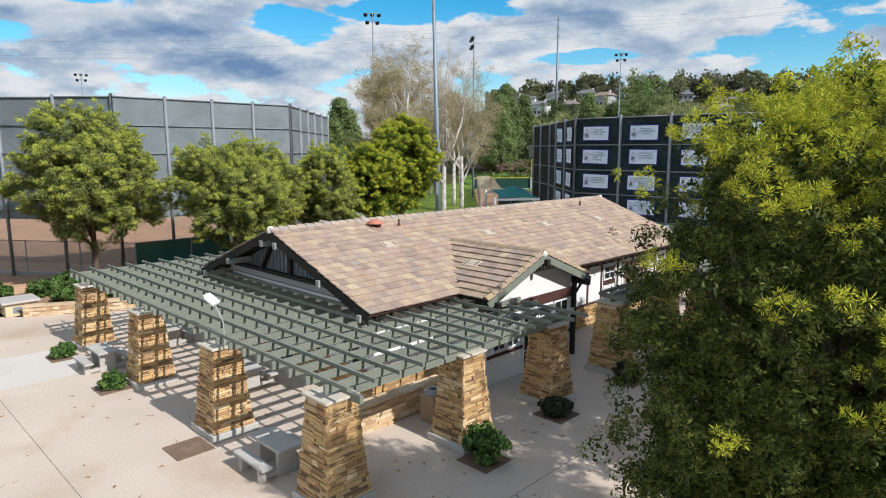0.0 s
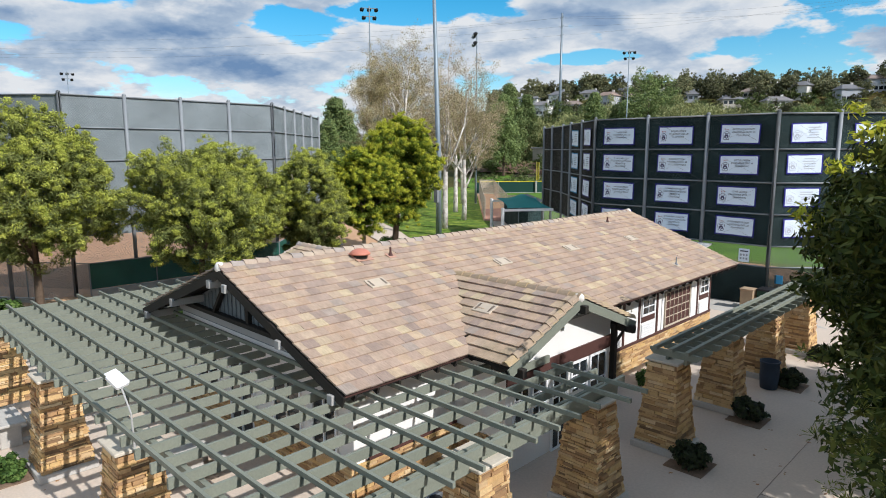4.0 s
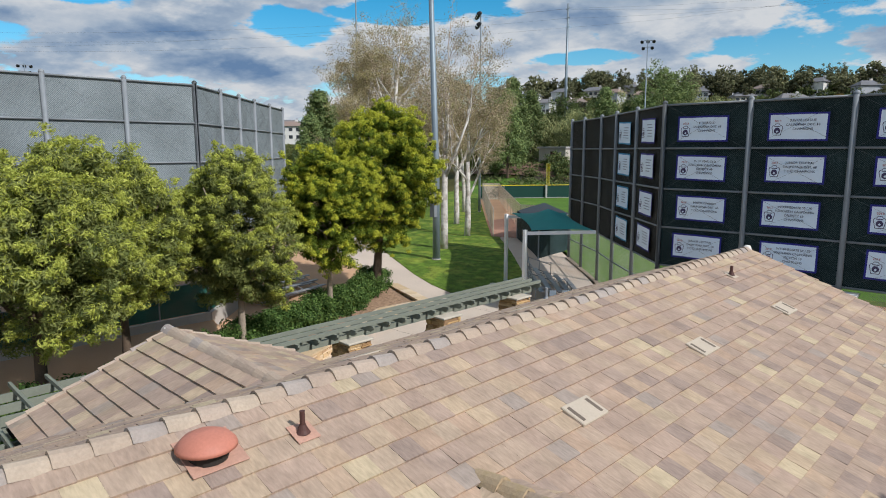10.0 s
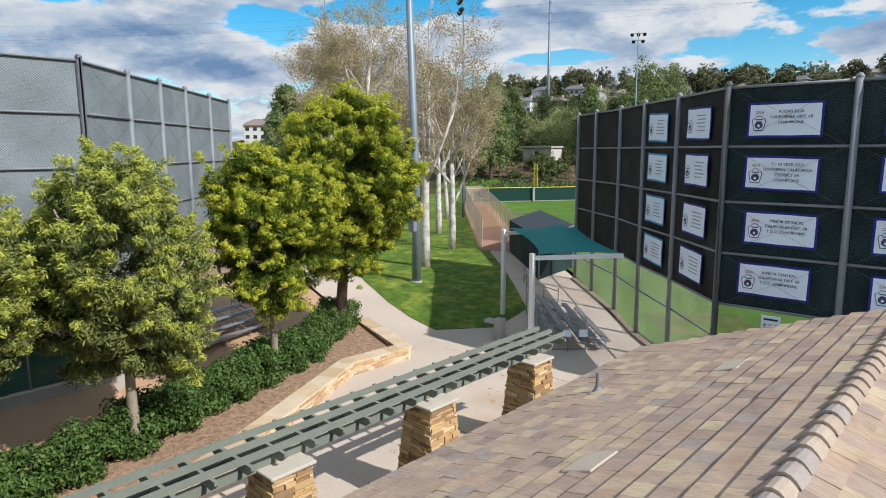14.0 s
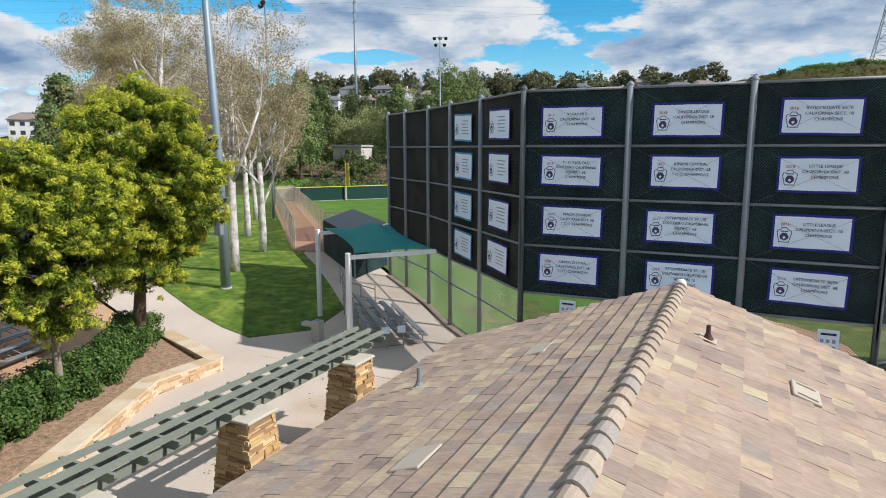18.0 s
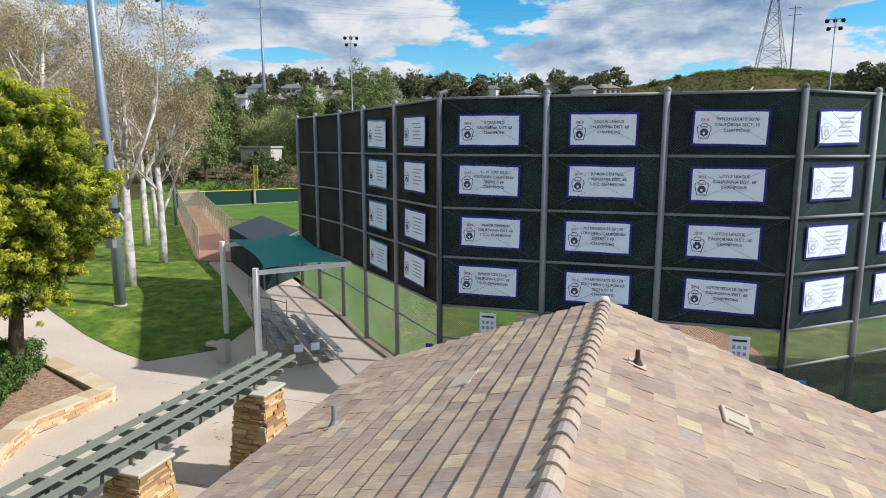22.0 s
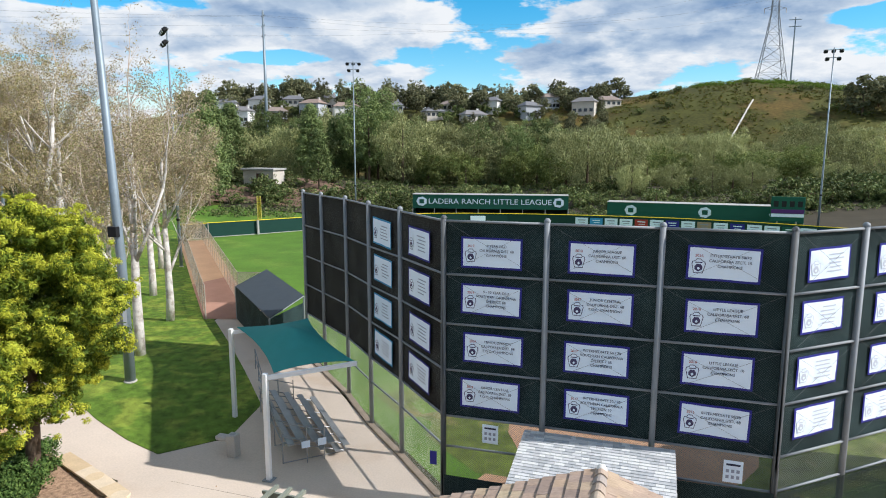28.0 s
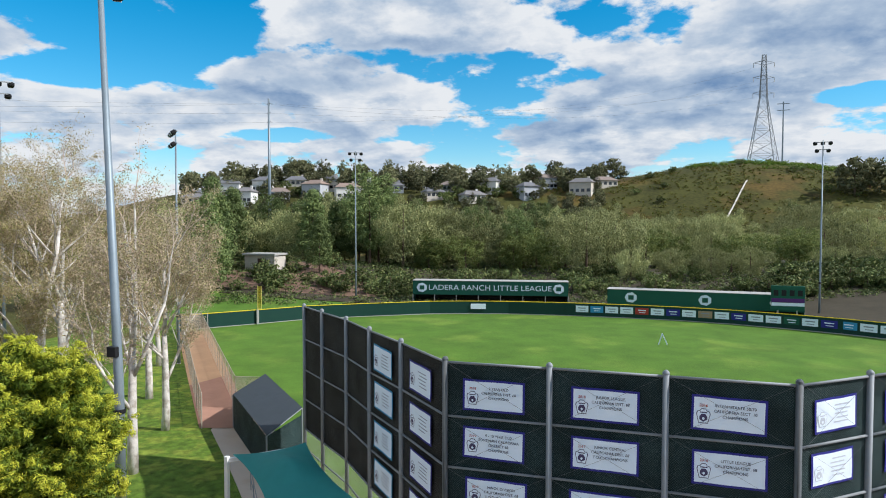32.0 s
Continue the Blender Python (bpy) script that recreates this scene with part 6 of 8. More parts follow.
# ---- banners on the backstop ----
def rippled(m, w, h, depth, r, nx=10, ny=5, thick=0.006):
    """a hung sheet, with faint ripples, thickness and uneven edges; m: x across, y up, z out."""
    ph = [r.uniform(0, 6.3) for _ in range(4)]
    s = Solid()
    for k in (0, 1):
        for j in range(ny + 1):
            for i in range(nx + 1):
                u, v = i / nx - 0.5, j / ny - 0.5
                z = depth * (math.sin(7 * u + ph[0]) * math.cos(5 * v + ph[1]) + 0.6 * math.sin(13 * u + 4 * v + ph[2]))
                s.v.append(tuple(m @ Vector((u * w, v * h * (1 + 0.01 * math.sin(9 * u + ph[3])), z + k * thick))))
    W = nx + 1
    n = W * (ny + 1)
    for j in range(ny):
        for i in range(nx):
            a = j * W + i
            s.f.append((a + n, a + 1 + n, a + W + 1 + n, a + W + n))
            s.f.append((a + W, a + W + 1, a + 1, a))
    edge = [i for i in range(W)] + [j * W + nx for j in range(1, ny + 1)] + [ny * W + i for i in range(nx - 1, -1, -1)] + [j * W for j in range(ny - 1, 0, -1)]
    for a, b in zip(edge, edge[1:] + edge[:1]):
        s.f.append((a, b, b + n, a + n))
    return s


def banner(a, b, z, lines, year, border, seed, w=1.92, h=0.93, tilt=0.0, readable=True, ripple=0.006, t_out=0.06, print_m=None):
    """a white vinyl banner tied to the fence between posts a and b."""
    r = random.Random(seed)
    a, b = Vector((*a, 0)), Vector((*b, 0))
    d = (b - a).normalized()
    out = Vector((d.y, -d.x, 0))
    mid = (a + b) / 2 + d * r.uniform(-0.08, 0.04) + Vector((0, 0, z + r.uniform(-0.02, 0.02)))
    m = Matrix.Translation(mid + out * t_out) @ Matrix((d, Vector((0, 0, 1)), out)).transposed().to_4x4() @ Matrix.Rotation(tilt + r.uniform(-0.012, 0.012), 4, "Z")
    what = "white vinyl champions banner with a blue border on the fence" if readable else "white vinyl banner with a blue border, writing too faint to read"
    t = thing("banner", mid, what, "banner", "fence banners")
    part("border", rippled(m, w + 0.10, h + 0.10, ripple, random.Random(seed)), border, t)
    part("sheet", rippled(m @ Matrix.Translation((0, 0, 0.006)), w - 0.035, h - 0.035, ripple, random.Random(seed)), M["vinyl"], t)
    f = m @ Matrix.Translation((0, 0, 0.016 + ripple))
    # emblem: a keystone outline round a dark roundel
    ex, ey = -w * 0.355, -0.085
    prof = [(-0.175, 0.05), (-0.155, 0.115), (-0.09, 0.135), (-0.055, 0.19), (0.055, 0.19), (0.09, 0.135), (0.155, 0.115), (0.175, 0.05), (0.115, -0.20), (-0.115, -0.20)]

    def flat_piece(pts, z):
        n = len(pts)
        return Solid().add([f @ Vector((ex + x, ey + y, z + k)) for k in (0, 0.002) for x, y in pts], [tuple(range(2 * n - 1, n - 1, -1)), tuple(range(n))] + [(i, i + n, (i + 1) % n + n, (i + 1) % n) for i in range(n)])

    disc = [(-0.11, -0.03), (-0.055, 0.055), (0.055, 0.055), (0.11, -0.03), (0.105, -0.11), (0, -0.175), (-0.105, -0.11)]
    prof = [(x * 1.12, y * 1.12) for x, y in prof]
    plum = print_m or M["emblem"]
    part("emblem", flat_piece(prof, 0), plum, t, "dark keystone-shaped emblem")
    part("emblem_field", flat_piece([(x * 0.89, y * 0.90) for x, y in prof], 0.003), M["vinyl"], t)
    part("emblem_band", flat_piece([(-0.10, 0.085), (-0.10, 0.115), (0.10, 0.115), (0.10, 0.085)], 0.006), plum, t)
    part("emblem_plate", flat_piece(disc, 0.006), plum, t)
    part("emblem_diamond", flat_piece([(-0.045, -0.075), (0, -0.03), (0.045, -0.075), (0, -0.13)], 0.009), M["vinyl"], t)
    if readable:
        letter_part(year, 0.115, f @ Matrix.Translation((ex, ey + 0.30, 0)), M["red_ink"], t, "year")
        top = 0.045 + 0.075 * (len(lines) - 1) + (0.04 if len(lines) == 3 else 0)
        for i, line in enumerate(lines):
            letter_part(line, 0.118, f @ Matrix.Translation((0.17, top - 0.155 * i, 0)), M["ink"], t)
    else:
        bars = Solid()
        for i in range(5):
            y = 0.27 - 0.125 * i
            x0, x1 = (-0.16 + r.uniform(0, 0.16)) * w / 1.92, (0.72 - r.uniform(0, 0.2)) * w / 1.92
            bars.add([f @ Vector((x, yy, 0)) for x, yy in ((x0, y - 0.018), (x1, y - 0.018), (x1, y + 0.018), (x0, y + 0.018))], [(0, 1, 2, 3)])
        part("faint_writing", bars, print_m or M["faint"], t)


# paler print colour for the banners on the last fence wing
M["pale_ink"] = material("pale_grey_ink", (0.52, 0.55, 0.62), 0.6, 0.05, 2, 30, 0.0)
M["faint"] = material("faded_ink", (0.30, 0.32, 0.40), 0.6, 0.05, 2, 30, 0.0)
ROWS_Z = (8.90, 7.33, 5.66, 4.06)
DIST, SECT = "CALIFORNIA DIST. 68", "CALIFORNIA SECT. 10"
TITLES = (
    (("9 YEAR OLD", DIST, "CHAMPIONS"), ("9 - 10 YEAR OLD", "SOUTHERN CALIFORNIA", "DISTRICT 68", "CHAMPIONS"), ("MINOR DIVISION", DIST, "T.O.C. CHAMPIONS"), ("JUNIOR CENTRAL", DIST, "T.O.C. CHAMPIONS")),
    (("JUNIOR LEAGUE", DIST, "CHAMPIONS"), ("JUNIOR CENTRAL", DIST, "T.O.C. CHAMPIONS"), ("INTERMEDIATE 50 / 70", "SOUTHERN CALIFORNIA", "DISTRICT 68", "CHAMPIONS"), ("INTERMEDIATE 50 / 70", "SOUTHERN CALIFORNIA", "SECTION 10", "CHAMPIONS")),
    (("INTERMEDIATE 50/70", SECT, "CHAMPIONS"), ("LITTLE LEAGUE", DIST, "CHAMPIONS"), ("LITTLE LEAGUE", SECT, "CHAMPIONS"), ("INTERMEDIATE 50/70", DIST, "CHAMPIONS")),
)
YEARS = (("2018", "2019", "2019", "2018"), ("2018", "2017", "2017", "2017"), ("2016", "2016", "2016", "2016"))
for c in range(3):
    for k in range(4):
        banner(RIGHT[5 + c], RIGHT[6 + c], ROWS_Z[k], TITLES[c][k], YEARS[c][k], M["navy"], 200 + c * 4 + k, tilt=-0.012)
for c, border in ((4, M["navy"]), (3, M["sky_blue"])):
    for k in range(4):
        banner(RIGHT[c], RIGHT[c + 1], ROWS_Z[k], (), "", border, 220 + c * 4 + k, w=1.75, h=1.0, tilt=-0.03, readable=False)
for c in range(8, 12):
    for k in range(4):
        banner(RIGHT[c], RIGHT[c + 1], ROWS_Z[k] + 0.04, (), "", M["navy"], 240 + c * 4 + k, w=1.66, h=0.90, tilt=0.02, readable=False, ripple=0.006, t_out=-0.01, print_m=M["pale_ink"])

# notices and lower screens on the backstop
def notice(x, y, z, w, h, label, mtl=M["vinyl"], bars=True):
    t = thing("notice", (x, y, z), label, "sign", "fence notices")
    part("plate", Solid().cbox(x - w / 2, y - 0.02, z - h / 2, x + w / 2, y, z + h / 2, 0.004), mtl, t)
    if bars:
        part("heading_bar", Solid().box(x - w * 0.36, y - 0.026, z + h * 0.27, x + w * 0.36, y - 0.0205, z + h * 0.36), M["ink"], t)
        for i in range(3):
            for j in range(2):
                part("symbol", Solid().box(x - w * 0.36 + i * w * 0.27, y - 0.026, z - h * 0.32 + j * h * 0.27, x - w * 0.36 + i * w * 0.27 + w * 0.16, y - 0.0205, z - h * 0.17 + j * h * 0.27), M["faint"], t)


notice(-23.33, 38.50, 2.68, 0.55, 0.66, "white rules notice with small grey symbols on the fence")
notice(-15.78, 38.52, 2.58, 0.55, 0.70, "white rules notice with small grey symbols on the fence")
notice(-14.1, 38.85, 1.45, 0.40, 0.45, "small cyan notice at the foot of the fence", M["sky_blue"], False)
notice(-25.35, 38.45, 1.55, 0.25, 0.5, "small dark blue notice on the corner post", M["navy"], False)
low_screen = thing("low_wind_screen", (-18, 38.5, 0), "dark wind screen tied along the lower fence", "screen")
for a, b in ((7, 8),):
    panel("screen_cloth", (RIGHT[a][0], RIGHT[a][1] - 0.12), (RIGHT[b][0], RIGHT[b][1] - 0.12), 0.02, 2.05, 0.02, M["screen"], low_screen)
for a, b in zip(RIGHT[8:], RIGHT[9:]):
    panel("screen_cloth", (a[0] + 0.09, a[1] - 0.08), (b[0] + 0.09, b[1] - 0.08), 0.02, 2.05, 0.02, M["screen_low"], low_screen)
panel("screen_cloth", (-25.0, 38.42), (-22.6, 38.46), 0.02, 1.0, 0.02, M["screen"], low_screen)

# low screens and kerb by the left fence
lows = thing("low_chain_fence", (-40, 15, 0), "chain-link fence with brown and green wind screen", "fence")
pts = [(-49.0, 7.4), (-46.0, 9.6), (-43.0, 11.8), (-40.0, 14.0), (-39.9, 17.4), (-39.9, 20.2), (-39.9, 23.0), (-39.9, 25.2), (-42.6, 27.9), (-46.5, 31.4)]
for i, (x, y) in enumerate(pts):
    part("post", Solid().tube((x, y, 0), (x, y, 2.25), 0.035, 0.035, 8), M["galv"], lows)
for i, (a, b) in enumerate(zip(pts, pts[1:])):
    part("rail", Solid().tube((*a, 2.22), (*b, 2.22), 0.025, 0.025, 8), M["galv"], lows)
    panel("screen_cloth", a, b, 0.85, 2.2, 0.85, M["screen_mauve"] if i < 3 else M["screen_green"], lows)
    part("kerb", Solid().beam((a[0] + 0.1, a[1], 0.42 if i > 2 else 0.15), (b[0] + 0.1, b[1], 0.42 if i > 2 else 0.15), 0.16, 0.80 if i > 2 else 0.28), M["concrete"], lows)
single("small_sign", Solid().cbox(-39.84, 20.0, 1.6, -39.82, 20.7, 2.15, 0.004), M["vinyl"], "small white sign on the green wind screen", "sign")

# ---- shade canopy and bleachers ----
canopy = thing("shade_canopy", (-33.7, 39.7, 0), "teal fabric canopy on two white cantilever posts", "canopy")
pa, pb = Vector((-31.6, 37.75, 0)), Vector((-36.0, 41.75, 0))
reach = Vector((2.55, 2.35, 0))
for p, ztop in ((pa, 4.15), (pb, 4.35)):
    part("post", Solid().cbox(p.x - 0.09, p.y - 0.09, 0, p.x + 0.09, p.y + 0.09, ztop, 0.015), M["white"], canopy)
    part("arm", Solid().beam(p + Vector((0, 0, ztop - 0.18)), p + reach + Vector((0, 0, ztop - 0.10)), 0.12, 0.16), M["white"], canopy)
    part("base_plate", Solid().cbox(p.x - 0.2, p.y - 0.2, 0, p.x + 0.2, p.y + 0.2, 0.03, 0.005), M["galv"], canopy)
cl = Solid()
N = 14
c00, c10, c11, c01 = pa + Vector((0.2, 0.25, 4.10)), pa + reach + Vector((-0.1, 0.0, 4.12)), pb + reach + Vector((-0.1, 0.1, 4.42)), pb + Vector((0.25, 0.1, 4.42))
for k in (0, 1):
    for j in range(N + 1):
        for i in range(N + 1):
            u, v = i / N, j / N
            uu = u + (0.5 - u) * 0.16 * (4 * v * (1 - v))
            vv = v + (0.5 - v) * 0.12 * (4 * u * (1 - u))
            p = c00.lerp(c10, uu).lerp(c01.lerp(c11, uu), vv)
            peak = min(1.0, 2.2 * min(v, 1 - v)) * (1 - abs(2 * u - 1) ** 1.3)
            cl.v.append((p.x, p.y, p.z + 0.62 * peak + 0.01 * k))
W = N + 1
for j in range(N):
    for i in range(N):
        a = j * W + i
        cl.f.append((a + W * W, a + 1 + W * W, a + W + 1 + W * W, a + W + W * W))
        cl.f.append((a + W, a + W + 1, a + 1, a))
part("fabric", cl, M["shade_cloth"], canopy, "teal woven shade cloth", smooth=True)


def bleacher(origin, along, back, length, rows, label, rail=True):
    o, l, w = Vector((*origin, height(*origin))), Vector((*along, 0)).normalized(), Vector((*back, 0)).normalized()
    t = thing("bleacher", o, label, "bleacher", "bleachers")
    for i in range(rows):
        z = 0.43 + 0.21 * i
        for off, name, wid, zz in ((0.0, "seat_plank", 0.25, z), (0.34, "foot_plank", 0.25, z - 0.20)):
            p = o + w * (0.62 * i + off) + Vector((0, 0, zz))
            part(name, Solid().beam(p, p + l * length, wid, 0.045), M["alu"], t)
    for k in range(4):
        s = o + l * (length * (0.06 + 0.88 * k / 3))
        e = s + w * (0.62 * rows)
        part("frame_leg", Solid().tube(s, s + Vector((0, 0, 0.4)), 0.025, 0.025, 6), M["alu"], t)
        part("frame_leg", Solid().tube(e, e + Vector((0, 0, 0.40 + 0.21 * rows)), 0.025, 0.025, 6), M["alu"], t)
        part("frame_stringer", Solid().tube(s + Vector((0, 0, 0.36)), e + Vector((0, 0, 0.30 + 0.21 * rows)), 0.025, 0.025, 6), M["alu"], t)
        part("frame_foot", Solid().tube(s + Vector((0, 0, 0.03)), e + Vector((0, 0, 0.03)), 0.025, 0.025, 6), M["alu"], t)
        part("frame_brace", Solid().tube(s + Vector((0, 0, 0.05)), e + Vector((0, 0, 0.9)), 0.02, 0.02, 6), M["alu"], t)
    if rail:
        e0, e1 = o + w * (0.62 * rows), o + w * (0.62 * rows) + l * length
        for z in (0.9, 1.35, 1.8):
            part("guard_rail", Solid().tube(e0 + Vector((0, 0, z)), e1 + Vector((0, 0, z)), 0.025, 0.025, 6), M["alu"], t)
        for q in (o, o + l * length):
            for z in (0.95, 1.5):
                part("guard_rail", Solid().tube(q + w * 0.9 + Vector((0, 0, z - 0.25)), q + w * (0.62 * rows) + Vector((0, 0, z + 0.3)), 0.022, 0.022, 6), M["alu"], t)
            for off in (0.9, 1.6):
                part("rail_post", Solid().tube(q + w * off + Vector((0, 0, 0.0)), q + w * off + Vector((0, 0, 1.25 + 0.2 * off)), 0.022, 0.022, 6), M["alu"], t)
        for off, hh in ((1.0, 0.30), (1.65, 0.28)):
            p = o + w * off - l * 0.03
            m = Matrix.Translation(p + Vector((0, 0, 0.80))) @ Matrix((w, Vector((0, 0, 1)), -l)).transposed().to_4x4()
            part("rail_sign", Solid().cbox(-0.17, -hh / 2, 0, 0.17, hh / 2, 0.01, 0.002, m), M["vinyl"], t, "small white plate")
    return t


bleacher((-29.75, 40.45), (-0.69, 0.725), (-0.725, -0.69), 5.6, 4, "aluminium four-row bleacher with guard rails under the canopy")
bleacher((-41.5, 29.0), (-0.25, 0.97), (-0.97, -0.25), 4.6, 4, "aluminium bleacher in the tree shade", False)
hand = thing("ramp_rail", (-33.6, 42, 0), "tubular grey railing beside the walk", "railing")
ra, rb = Vector((-33.2, 40.6, 0)), Vector((-38.2, 46.6, 0))
for k in range(6):
    p = ra.lerp(rb, k / 5)
    part("post", Solid().tube(p + Vector((0, 0, height(p.x, p.y))), p + Vector((0, 0, height(p.x, p.y) + 1.1)), 0.024, 0.024, 6), M["galv"], hand)
for z in (0.6, 1.1):
    part("rail", Solid().tube(ra + Vector((0, 0, height(*ra.xy) + z)), rb + Vector((0, 0, height(*rb.xy) + z)), 0.024, 0.024, 6), M["galv"], hand)

fountain = thing("drinking_fountain", (-34.0, 38.9, 0), "grey concrete drinking fountain with a side bowl", "fountain")
part("pedestal", Solid().cbox(-34.2, 38.7, 0, -33.8, 39.1, 0.95, 0.03), M["concrete"], fountain)
part("bowl", Solid().cbox(-34.75, 38.72, 0.66, -34.2, 39.08, 0.84, 0.05), M["concrete"], fountain)
part("basin", Solid().lathe([(0.13, 0.0), (0.13, 0.012), (0.02, 0.014)], (-34.0, 38.9, 0.952), 14), M["alu"], fountain)
for x, y, r, m in ((-34.5, 38.0, 0.28, "cap_stone"), (-33.9, 39.9, 0.26, "galv"), (-7.0, 8.9, 0.25, "galv")):
    single("drain_cover", Solid().lathe([(r, 0.002), (r, 0.012), (r * 0.55, 0.012), (r * 0.5, 0.008), (0.001, 0.008)], (x, y, 0), 18), M[m], "round metal drain cover in the concrete", "drain", group="drain covers")

# ---- dugout, bullpen fences, shed ----
dug = thing("dugout", (-41.5, 53.2, 0), "dark mesh-walled dugout with a charcoal canvas roof", "dugout")
d0, d1, d2, d3 = (-38.1, 47.9), (-45.0, 54.4), (-45.3, 58.6), (-38.3, 51.9)
zz = 0.75
part("canvas_roof", slab([(*d0, zz + 2.35), (*d3, zz + 2.75), (*d2, zz + 2.75), (*d1, zz + 2.35)], 0.05), M["dark_roof"], dug)
for p, hz in ((d0, 2.3), (d1, 2.3), (d2, 2.7), (d3, 2.7)):
    part("post", Solid().tube((*p, height(*p)), (*p, zz + hz), 0.05, 0.05, 8), M["galv"], dug)
for a, b in ((d0, d1), (d1, d2), (d3, d0)):
    panel("wall_screen", a, b, height(*a), zz + 2.3, height(*b), M["screen"], dug)
for a, b, h1, h2 in ((d0, d3, 2.33, 2.73), (d1, d2, 2.33, 2.73)):
    part("roof_tube", Solid().tube((*a, zz + h1 - 0.04), (*b, zz + h2 - 0.04), 0.035, 0.035, 6), M["galv"], dug)


def chain_fence(pts, h, mtl, label, group, every=2.4, top_rail=True, name="chain_link_fence", steel="galv"):
    t = thing(name, (*pts[0], height(*pts[0])), label, "fence", group)
    for a, b in zip(pts, pts[1:]):
        L = math.hypot(b[0] - a[0], b[1] - a[1])
        n = max(1, round(L / every))
        for i in range(n + 1):
            x, y = a[0] + (b[0] - a[0]) * i / n, a[1] + (b[1] - a[1]) * i / n
            z = height(x, y)
            part("post", Solid().tube((x, y, z), (x, y, z + h), 0.035, 0.035, 6), M[steel], t)
            if i < n:
                x2, y2 = a[0] + (b[0] - a[0]) * (i + 1) / n, a[1] + (b[1] - a[1]) * (i + 1) / n
                z2 = height(x2, y2)
                for k in (h, h * 0.5):
                    part("rail", Solid().tube((x, y, z + k), (x2, y2, z2 + k), 0.025, 0.025, 6), M[steel], t)
                panel("chain_link", (x, y), (x2, y2), z, (z + z2) / 2 + h, z2, M[mtl], t)
    return t


chain_fence([(-46.9, 53.6), (-50.4, 57.4), (-74.3, 83.8)], 2.4, "chain_tan", "rusty chain-link fence along the bullpen", "bullpen fences", steel="post_tan")
chain_fence([(-45.3, 58.8), (-47.6, 58.2), (-72.6, 85.5)], 2.4, "chain_tan", "rusty chain-link fence along the bullpen", "bullpen fences", steel="post_tan")
chain_fence([(-72.6, 85.5), (-74.3, 83.8)], 2.4, "chain_tan", "rusty chain-link fence closing the bullpen", "bullpen fences", steel="post_tan")
shed = thing("storage_shed", (-19.8, 37, 0), "dark shed with a pale grey shingle roof by the fence", "shed")
part("walls", Solid().box(-21.8, 35.7, 0, -17.8, 38.2, 2.45), M["dark_wood"], shed)
part("roof_board", slab([(-22.15, 35.4, 2.62), (-17.45, 35.4, 2.62), (-17.45, 38.4, 3.05), (-22.15, 38.4, 3.05)], 0.08), M["grey_trim"], shed)
sh = Solid()
rows_s = 20
for i in range(rows_s):
    x = -22.15 - (0.12 if i % 2 else 0)
    y0, y1 = 35.4 + 3.0 * i / rows_s, 35.4 + 3.0 * (i + 1.15) / rows_s
    z0, z1 = 2.632 + 0.43 * i / rows_s, 2.628 + 0.43 * (i + 1.15) / rows_s
    while x < -17.45:
        w = rng.uniform(0.14, 0.34)
        xa, xb = max(x, -22.15), min(x + w - 0.008, -17.45)
        if xb - xa > 0.02:
            sh.hexa([(xa, y0, z0), (xb, y0, z0), (xb, y1, z1 - 0.02), (xa, y1, z1 - 0.02), (xa, y0, z0 + 0.018), (xb, y0, z0 + 0.018), (xb, y1, z1), (xa, y1, z1)])
        x += w
part("shingles", sh, M["shingle"], shed, "pale grey mottled shingles", kind="stuff")
bx = thing("wheeled_bin", (-14.3, 37.9, 0), "dark green wheeled waste bin by the fence", "bin")
part("body", Solid().hexa([(-14.6, 37.6, 0.05), (-14.05, 37.6, 0.05), (-14.05, 38.2, 0.05), (-14.6, 38.2, 0.05), (-14.68, 37.52, 1.0), (-13.97, 37.52, 1.0), (-13.97, 38.28, 1.0), (-14.68, 38.28, 1.0)]), M["bin_green"], bx)
part("lid", Solid().cbox(-14.72, 37.48, 1.0, -13.93, 38.32, 1.1, 0.03), M["black"], bx)
for x in (-14.5, -14.15):
    part("wheel", Solid().tube((x - 0.04, 38.2, 0.1), (x + 0.04, 38.2, 0.1), 0.1, 0.1, 12), M["black"], bx)
tb = thing("utility_cabinet", (-15.3, 37.6, 0), "tan metal utility cabinet behind the building", "cabinet")
part("body", Solid().cbox(-15.4, 37.25, 0.08, -14.78, 37.85, 1.0, 0.02), M["tan_bin"], tb)
part("plinth", Solid().cbox(-15.5, 37.15, 0, -14.72, 37.95, 0.08, 0.01), M["concrete"], tb)
part("lid", Solid().cbox(-15.44, 37.2, 1.0, -14.74, 37.9, 1.05, 0.01), M["tan_bin"], tb)

